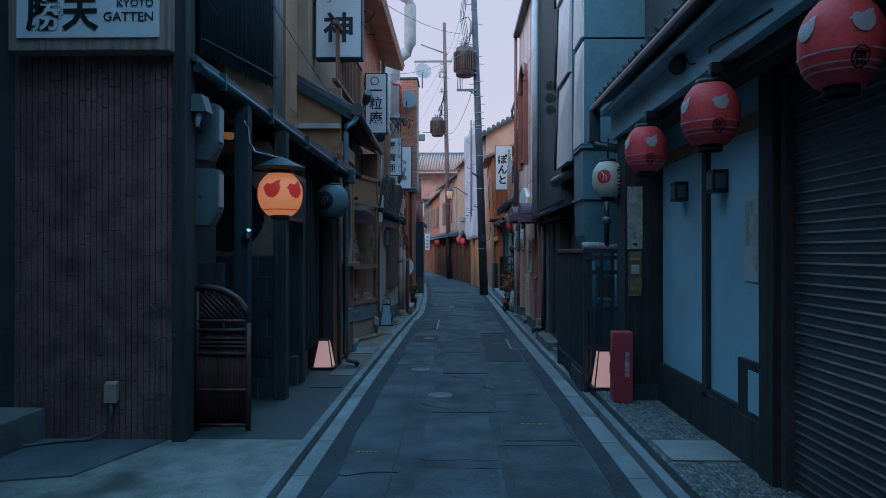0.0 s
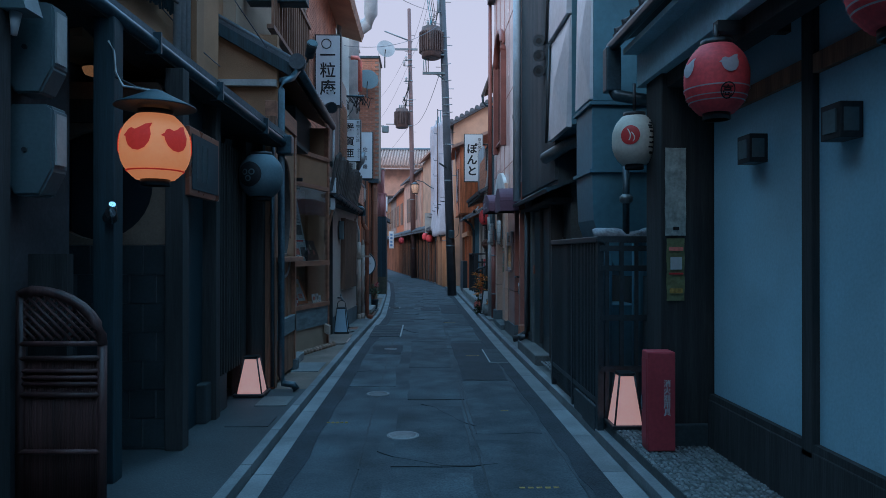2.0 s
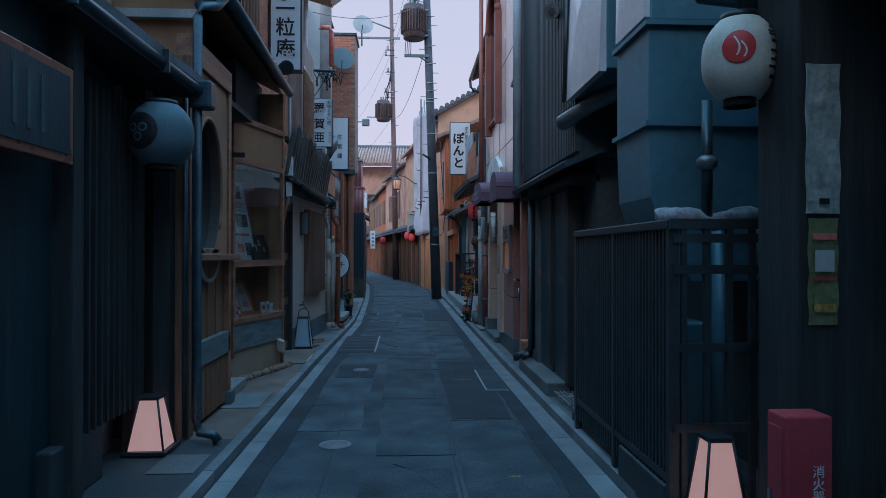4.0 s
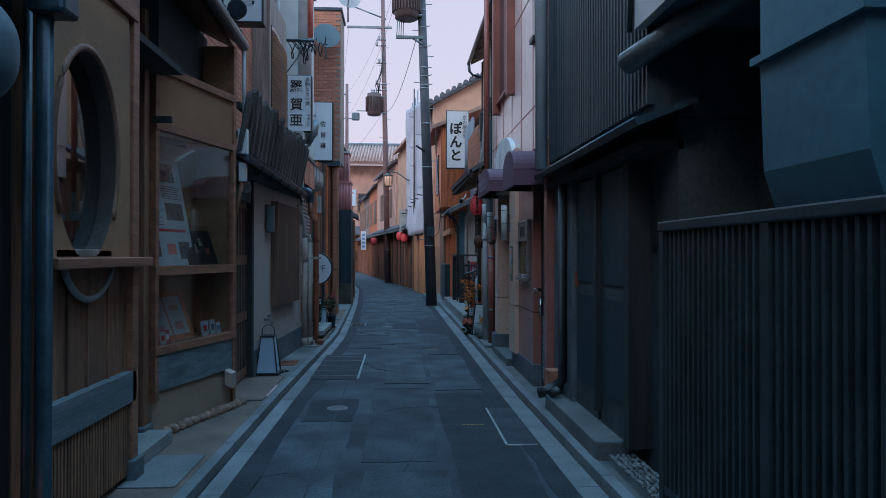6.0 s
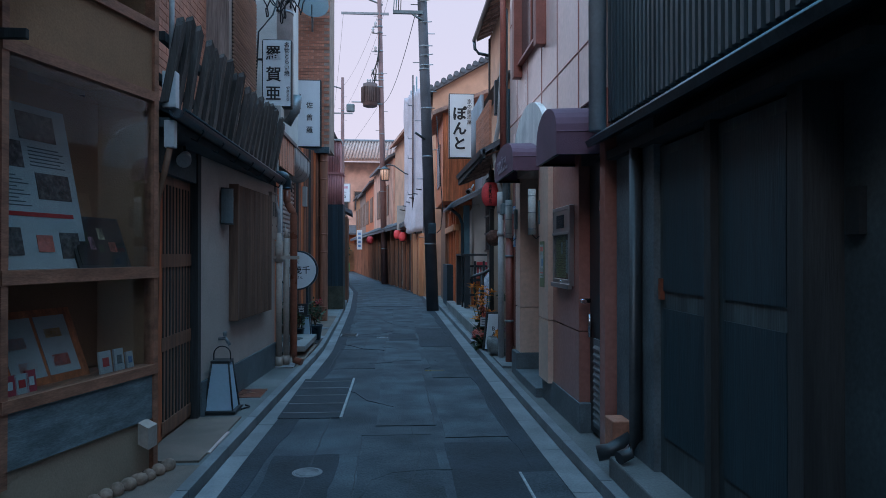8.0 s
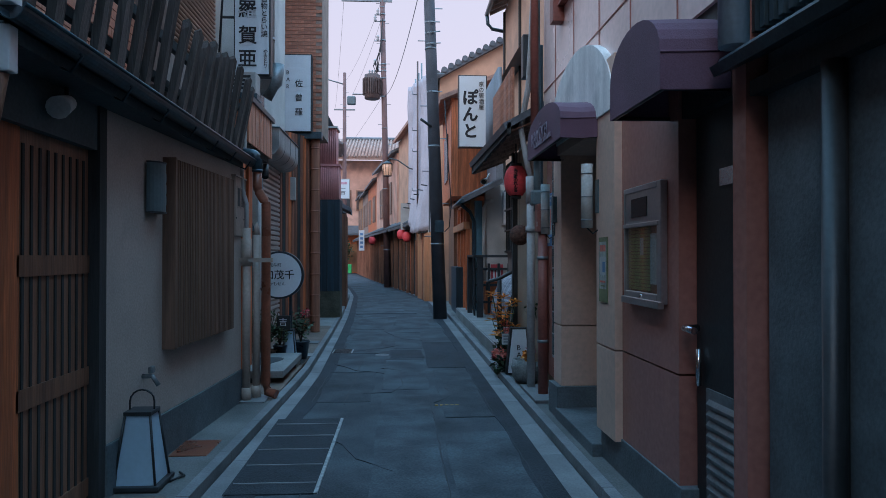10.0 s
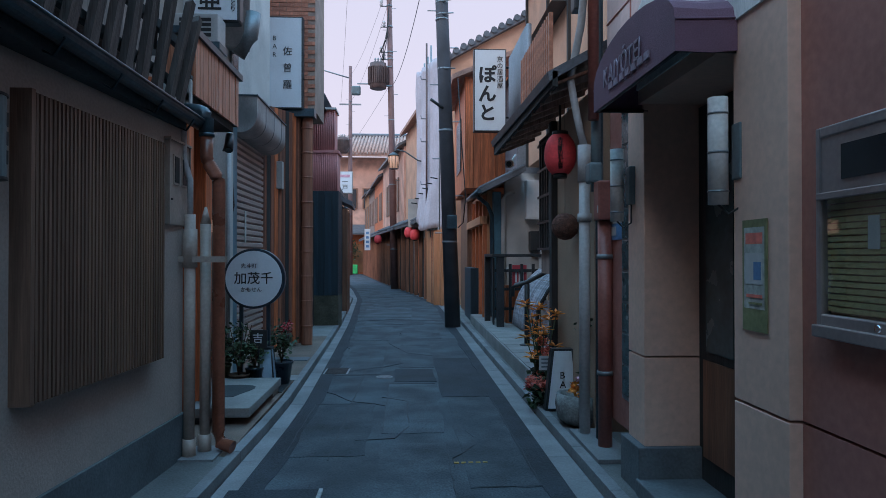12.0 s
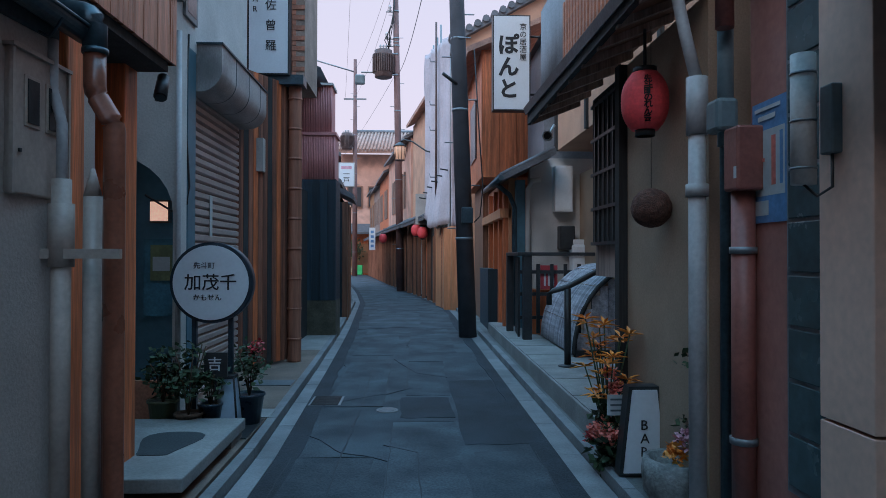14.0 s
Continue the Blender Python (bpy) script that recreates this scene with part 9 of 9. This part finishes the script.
for i in range(18):
    x = -1.3 - i * 0.042
    part("corrugation", tube(nb(), [(x, 25.13, 2.72), (x, 25.13, 3.49)], 0.016, 5), PINKCORR, nav)
    part("corrugation", tube(nb(), [(x - 0.06, 25.17, 3.5), (x - 0.06, 25.17, 4.33)], 0.016, 5), PINKCORR, nav)
part("cap", bx(-4.2, -1.26, 25.1, 25.74, 3.47, 3.52), PINKCORR, nav)
part("cap", bx(-4.2, -1.32, 25.12, 25.74, 4.33, 4.37), OFFW, nav)
row_house(28.5, 30.0, 0.24, 2.7, NAVYF, NAVYF, "dark low wall at the bend", ROOFT, 0, -1, False)
row_house(30.1, 33.5, 0.6, 3.2, DARKW, BWOOD, "dark low timber front at the bend", ROOFT, 0, -1, False)
row_house(33.7, 46.0, 0.8, 4.4, OWOOD, BWOOD, "low brown timber row along the bend", ROOFT, 3, -1)
s = box_sign((-1.78, 32.0, 3.3), 0.44, 0.66, 0.15, "small white hanging sign with dark writing", GREYBOX)
letters(column("一戸"), 0.19, (-1.87, 31.99, 3.66), INK, s, line=0.9)
part("bracket", tube(nb(), [(-2.4, 32.1, 3.8), (-1.9, 32.1, 3.8)], 0.02), BLACKM, s)
part("logo_mark", bx(-1.93, -1.64, 31.99, 31.995, 3.78, 3.86), PINKFL, s)
lf1 = thing("street_lamp", (-1.85, 33.0, 2.7), "small lit white lamp on the wall", "street lamp")
part("lantern_glass", lathe(nb(), [(0.08, 0), (0.1, 0.15), (0.1, 0.22)], -1.85, 33.0, 2.65, 10), LAMPLIT, lf1)
part("lantern_cap", lathe(nb(), [(0.13, 0.22), (0.03, 0.32)], -1.85, 33.0, 2.65, 10), BLACKM, lf1)

# house closing the view
end = thing("tile_roofed_house", (-3.0, 66, 0), "large house with a brown tiled roof closing the view", "building")
part("wall", bx(-14, 8, 66, 74, 0, 3.4), OWOOD, end, "timber ground floor")
part("wall", bx(-14, 8, 66.6, 74, 3.4, 9.4), PEACH, end, "pinkish tan upper wall")
part("lower_roof", prism(nb(), [(-14, 65.0, 3.1), (8, 65.0, 3.1), (8, 66.8, 3.9), (-14, 66.8, 3.9)], (0, 0, 0.15)), ROOFT, end)
part("roof", prism(nb(), [(-6.2, 65.4, 9.3), (3, 65.4, 9.3), (3, 70, 11.5), (-5.0, 70, 11.5)], (0, 0, 0.2)), ROOFB, end)
for i in range(34):
    x = -6.0 + i * 0.27
    part("roof_tile", tube(nb(), [(x, 65.35, 9.52), (x + 0.15, 70, 11.72)], 0.11, 6), ROOFB, end)
part("ridge", tube(nb(), [(-5.0, 70, 11.75), (3, 70, 11.75)], 0.2, 8), ROOFT, end)
for x in (-5.2, -3.6, -1.6):
    w = part("window", bx(x, x + 1.2, 66.5, 66.62, 5.2, 6.9), BWOOD, end)
    part("pane", bx(x + 0.1, x + 1.1, 66.46, 66.52, 5.3, 6.8), DPANE, w)
for x in (-5.6, -4.4, -3.2):
    part("door", bx(x, x + 0.9, 65.94, 66.0, 0.1, 2.4), OCHRE, end)
bsh = thing("shrub", (-4.4, 64.6, 0), "leafy shrub with pale flowers and green crates at the far corner", "shrub")
rng = random.Random(31)
bm = nb()
leafy(bm, (-4.6, 64.8, 1.9), 0.9, 500, 0.22, rng)
part("crown", bm, LEAF, bsh)
bm = nb()
tube(bm, [(-4.6, 64.9, 0), (-4.5, 64.85, 1.0), (-4.7, 64.8, 1.8)], 0.07, 7, 0.03)
tube(bm, [(-4.5, 64.85, 1.0), (-4.2, 64.8, 1.9)], 0.04, 6, 0.02)
part("trunk", bm, TERRA, bsh)
bm = nb()
leafy(bm, (-4.9, 64.4, 0.35), 0.4, 160, 0.14, rng)
part("blossom", bm, CREAMFL, bsh)
gc = single("green_crate", bx(-4.35, -3.8, 63.9, 64.4, 0.05, 0.75, bev=0.03), GREENB, "bright green plastic bags at the far corner", "bag")


# utility poles
def utility_pole(x, y, h, r, label, lean=0.0, shaft_m=POLEM):
    t = thing("utility_pole", (x, y, 0), label, "utility pole", "utility poles")
    part("shaft", tube(nb(), [(x, y, -0.05), (x + lean * 0.5, y, h / 2), (x + lean, y, h)], r, 18, r * 0.62), shaft_m, t)
    for k in range(14):
        z = 1.9 + k * (h - 2.5) / 14
        xx = x + lean * z / h
        s = 1 if k % 2 else -1
        part("step_bolt", tube(nb(), [(xx, y - 0.02, z), (xx + s * (r + 0.14), y - 0.02, z)], 0.012, 5), STEEL, t)
        if k % 3 == 0:
            part("band", tube(nb(), [(xx, y, z - 0.2), (xx, y, z - 0.16)], r * 1.04 - (r * 0.38) * z / h, 18), STEEL, t)
    return t


def transformer(x, y, z, r, h, t, px):
    n = 30
    prof = [(r * 0.75, 0), (r * 0.92, 0.03), (r * 0.92, h * 0.12), (r, h * 0.16), (r, h * 0.84), (r * 0.92, h * 0.88), (r * 0.92, h * 0.96), (r * 0.5, h)]
    tr = part("transformer", lathe(nb(), prof, x, y, z, 24), RUST, t, "brown finned transformer drum")
    for k in range(n):
        a = 2 * math.pi * k / n
        fb = nb()
        c = Vector((x + r * math.cos(a), y + r * math.sin(a), 0))
        o = Vector((math.cos(a), math.sin(a), 0)) * 0.06
        w = Vector((-math.sin(a), math.cos(a), 0)) * 0.012
        prism(fb, [c - w + Vector((0, 0, z + h * 0.18)), c + w + Vector((0, 0, z + h * 0.18)), c + w + o + Vector((0, 0, z + h * 0.18)), c - w + o + Vector((0, 0, z + h * 0.18))], (0, 0, h * 0.62))
        part("fin", fb, RUST, tr)
    for k in range(3):
        part("bushing", lathe(nb(), [(0.03, 0), (0.05, 0.05), (0.03, 0.09), (0.05, 0.14), (0.02, 0.2)], x - 0.12 + k * 0.12, y, z + h, 8), STEEL, tr)
    part("bracket", tube(nb(), [(px, y, z + h * 0.12), (x, y, z + h * 0.12)], 0.04, 6), STEEL, t)
    part("bracket", tube(nb(), [(px, y, z + h * 0.85), (x, y, z + h * 0.85)], 0.04, 6), STEEL, t)


p1 = utility_pole(1.01, 25.35, 13.0, 0.158, "dark concrete utility pole with transformer and step bolts", -0.45, POLED)
transformer(0.28, 25.2, 8.15, 0.36, 1.1, p1, 0.72)
part("cross_arm", bx(-0.02, 0.75, 25.2, 25.28, 7.62, 7.7), TEALBOX, p1)
part("cross_brace", tube(nb(), [(0.45, 25.24, 7.64), (0.75, 25.24, 7.45)], 0.03), TEALBOX, p1)
for k in range(4):
    part("riser_cable", tube(nb(), [(0.0 + k * 0.06, 25.2, 7.7), (0.05 + k * 0.05, 25.2, 8.6), (0.25 + k * 0.05, 25.1, 9.4 + 0.1 * k), (0.1 + k * 0.06, 25.1, 10.4), (0.4, 25.2, 12.5)], 0.012, 5), TEALNET if k < 2 else CABLE, p1)
part("arrester", lathe(nb(), [(0.03, 0), (0.05, 0.05), (0.05, 0.4), (0.03, 0.48)], 0.52, 25.25, 9.75, 8), STEEL, p1)
part("arrester_arm", tube(nb(), [(0.70, 25.3, 9.8), (0.5, 25.25, 9.8)], 0.02, 5), STEEL, p1)
part("arrester_lead", tube(nb(), [(0.52, 25.25, 10.2), (0.4, 25.25, 10.4), (0.2, 25.25, 10.35), (0.1, 25.25, 10.2)], 0.016, 5), CABLE, p1)
for k in range(5):
    part("drum_lead", tube(nb(), [(0.12 + k * 0.07, 25.2, 9.25), (0.05 + k * 0.1, 25.2, 9.5 + 0.06 * (k % 3)), (0.45, 25.25, 9.4 + 0.1 * k), (0.5, 25.25, 9.75)], 0.009, 4), CABLE, p1)
for k, z in enumerate((5.2, 6.3, 6.55, 6.8, 7.4, 7.95, 8.9)):
    part("pole_band", tube(nb(), [(0.83 - 0.0346 * (z - 5.2), 25.35, z), (0.83 - 0.0346 * (z - 5.2), 25.35, z + 0.035)], 0.152 - 0.0046 * (z - 2), 12), STEEL, p1)
    part("pole_hook", tube(nb(), [(0.83 - 0.0346 * (z - 5.2), 25.2, z), (1.05 - 0.0346 * (z - 5.2), 25.2, z + 0.02 * (k % 3))], 0.014, 5), STEEL, p1)
part("switch_box", bx(0.88, 1.08, 25.12, 25.22, 1.98, 2.25, bev=0.01), GUTM, p1)
part("hanging_cable", tube(nb(), [(1.1, 25.2, 5.0), (1.18, 25.15, 3.6), (1.25, 25.15, 2.6), (1.2, 25.15, 2.1), (1.1, 25.2, 2.0)], 0.012, 5), CABLE, p1)
part("lamp_arm", tube(nb(), [(0.9, 25.3, 4.35), (0.55, 25.1, 4.55)], 0.03, 6), BLACKM, p1)
p2 = utility_pole(-0.49, 40.9, 15.5, 0.158, "tall reddish-brown utility pole with a transformer", -0.3)
transformer(-1.2, 40.8, 8.6, 0.38, 1.15, p2, -0.6)
part("cross_arm", bx(-2.6, -0.3, 40.8, 40.9, 13.1, 13.2), STEEL, p2)
part("lamp_arm", tube(nb(), [(-0.6, 40.9, 13.6), (-2.2, 40.9, 14.2)], 0.04, 6), STEEL, p2)
for k, z in enumerate((9.9, 10.2, 11.3, 12.2, 12.5)):
    part("pole_band", tube(nb(), [(-0.49 - 0.0194 * z, 40.9, z), (-0.49 - 0.0194 * z, 40.9, z + 0.06)], 0.13, 12), STEEL, p2)
    part("insulator", lathe(nb(), [(0.04, 0), (0.08, 0.06), (0.04, 0.12), (0.08, 0.18), (0.03, 0.26)], -0.95 - 0.12 * (k % 2), 40.85, z, 8), GPVC, p2)
    part("insulator_arm", tube(nb(), [(-0.49 - 0.0194 * z, 40.85, z), (-1.1, 40.85, z)], 0.025, 5), STEEL, p2)
part("cable_box", bx(-2.35, -1.95, 40.8, 41.0, 8.35, 8.75, bev=0.06), TEALBOX, p2)
for k in range(4):
    part("riser_cable", tube(nb(), [(-0.9 - k * 0.04, 40.7, 9.6), (-1.15 + 0.1 * k, 40.7, 10.1 + 0.15 * k), (-0.8, 40.7, 10.8 + 0.2 * k), (-0.72, 40.7, 12.3)], 0.02, 5), CABLE, p2)
part("cable_arm", tube(nb(), [(-0.65, 40.9, 8.85), (-2.1, 40.9, 8.85)], 0.03, 6), STEEL, p2)
p3 = utility_pole(-4.2, 62.0, 15.5, 0.19, "slender concrete utility pole above the roofs", 0.0)
transformer(-4.75, 61.8, 9.0, 0.42, 1.2, p3, -4.3)
part("cross_arm", bx(-5.0, -3.4, 61.9, 62.0, 12.6, 12.7), STEEL, p3)
part("lamp_arm", tube(nb(), [(-4.2, 62, 14.6), (-7.0, 62, 15.4)], 0.05, 6), STEEL, p3)


def wire(a, b, sag, r=0.007, n=14):
    a, b = Vector(a), Vector(b)
    bm = tube(nb(), [a.lerp(b, i / n) - Vector((0, 0, sag * 4 * (i / n) * (1 - i / n))) for i in range(n + 1)], r, 5)
    return single("overhead_cable", bm, WIREG, "thin black overhead cable between poles and houses", "cable", "overhead cables")


wire((0.58, 25.3, 12.4), (-0.75, 40.9, 13.3), 0.5)
wire((0.5, 25.3, 11.6), (-0.75, 40.9, 12.6), 0.6)
wire((0.55, 25.2, 7.6), (-0.6, 40.9, 8.8), 0.5, 0.01)
wire((-0.75, 40.9, 13.3), (-4.2, 62, 14.8), 0.5)
wire((-0.7, 40.9, 12.6), (-4.2, 62, 12.8), 0.5)
wire((-2.5, 40.9, 13.2), (-4.9, 62, 12.8), 0.4)
wire((0.6, 25.3, 9.4), (-1.8, 17.4, 6.2), 0.3)
wire((0.6, 25.3, 9.8), (-1.9, 12.6, 6.6), 0.3)
wire((-0.6, 40.9, 9.0), (-6, 62, 7.5), 0.4)
wire((-2.14, 5.6, 3.8), (-2.2, 9.3, 3.5), 0.12, 0.006)
wire((-2.1, 6.0, 4.6), (-1.7, 10.3, 3.7), 0.1, 0.006)

# roofs of the upper floors
for owner, x0, x1, y0, y1, z in [(gat, -4.5, -2.2, 5.4, 6.4, 8.0), (lan, -4.3, -2.1, 6.4, 9.3, 8.0), (kam, -4.3, -2.2, 16.42, 19.05, 7.0), (kam, -4.3, -1.8, 19.05, 21.4, 7.2),
                                 (nav, -4.3, -1.5, 23.35, 25.2, 4.3), (nav, -4.3, -1.55, 25.2, 27.2, 4.66), (red, 4.5, 2.4, -8, 7.3, 8.6), (blk, 4.5, 1.5, 9.85, 12.5, 7.4), (pnk, 4.5, 1.45, 12.5, 16.35, 6.9), (gry, 4.7, 2.1, 21.0, 26.1, 5.0)]:
    part("roof", prism(nb(), [(x0, y0, z), (x1, y0, z), ((x0 + x1) / 2, y0, z + 0.45)], (0, y1 - y0, 0)), ROOFT, owner)

# plain unseen walls added behind the camera, closing the alley and blocking sky light
single("wall_west", bx(-4.3, -1.75, -8, 2.1, 0, 8.5), DARKW, "unseen added wall blocking sky light beside the start of the alley", "wall", kind="structure")
single("wall_south", bx(-5, 5, -8.4, -8.0, 0, 9.0), DARKW, "unseen added wall closing the alley and blocking sky light behind", "wall", kind="structure")

# ---- small pieces last: tiles and bricks ----
tl, th = 0.0485, 0.235
mesh_t = mesh_of("tile", bx(-tl / 2 + 0.003, tl / 2 - 0.003, -0.018, 0.0, 0.003, th - 0.003, bev=0.0), BRICKTILE)
rng = random.Random(17)
rest, count = nb(), 0
for i in range(27):
    x = -2.335 - i * tl
    z = 0.06 - rng.uniform(0, th)
    while z < 3.3:
        z0 = max(z, 0.06)
        if 1 < count + 1 and z0 + th < 3.3 and count < 300 and z0 > 0.061:
            ob = new("tile", mesh_t)
            ob.parent = gat
            ob.location = Vector((x, 5.47 - rng.uniform(0, 0.006), z0)) - gat.location
            count += 1
        elif z0 > 0.061 or True:
            zt = min(z + th, 3.3)
            if zt - z0 > 0.02:
                box(rest, x - tl / 2 + 0.003, x + tl / 2 - 0.003, 5.452 - rng.uniform(0, 0.004), 5.47, z0 + 0.003, zt - 0.003)
        z += th
rt = part("tiles", rest, BRICKTILE, gat)
rt["kind"] = "stuff"
bw, bh = 0.22, 0.066
mesh_b = mesh_of("brick", bx(0.004, bw - 0.004, -0.012, 0.0, 0.004, bh - 0.004), BRICK)
nbk, more = 0, nb()
for j in range(54):
    z = 3.70 + j * bh
    for i in range(7):
        x = -1.33 - bw - i * bw + (bw / 2 if j % 2 else 0) - bw / 2
        if x + bw > -1.33:
            continue
        if nbk < 290:
            ob = new("brick", mesh_b)
            ob.parent = brk
            ob.location = Vector((x, 22.23, z)) - brk.location
            nbk += 1
        else:
            box(more, x + 0.004, x + bw - 0.004, 22.218, 22.23, z + 0.004, z + bh - 0.004)
for j in range(58):
    z = 2.6 + j * bh
    for i in range(16):
        y0 = 12.62 + i * bw + (bw / 2 if j % 2 else 0)
        if y0 + bw < 16.3:
            box(more, -1.86, -1.848, y0 + 0.004, y0 + bw - 0.004, z + 0.004, z + bh - 0.004)
mo = part("bricks", more, BRICK, brk)
mo["kind"] = "stuff"
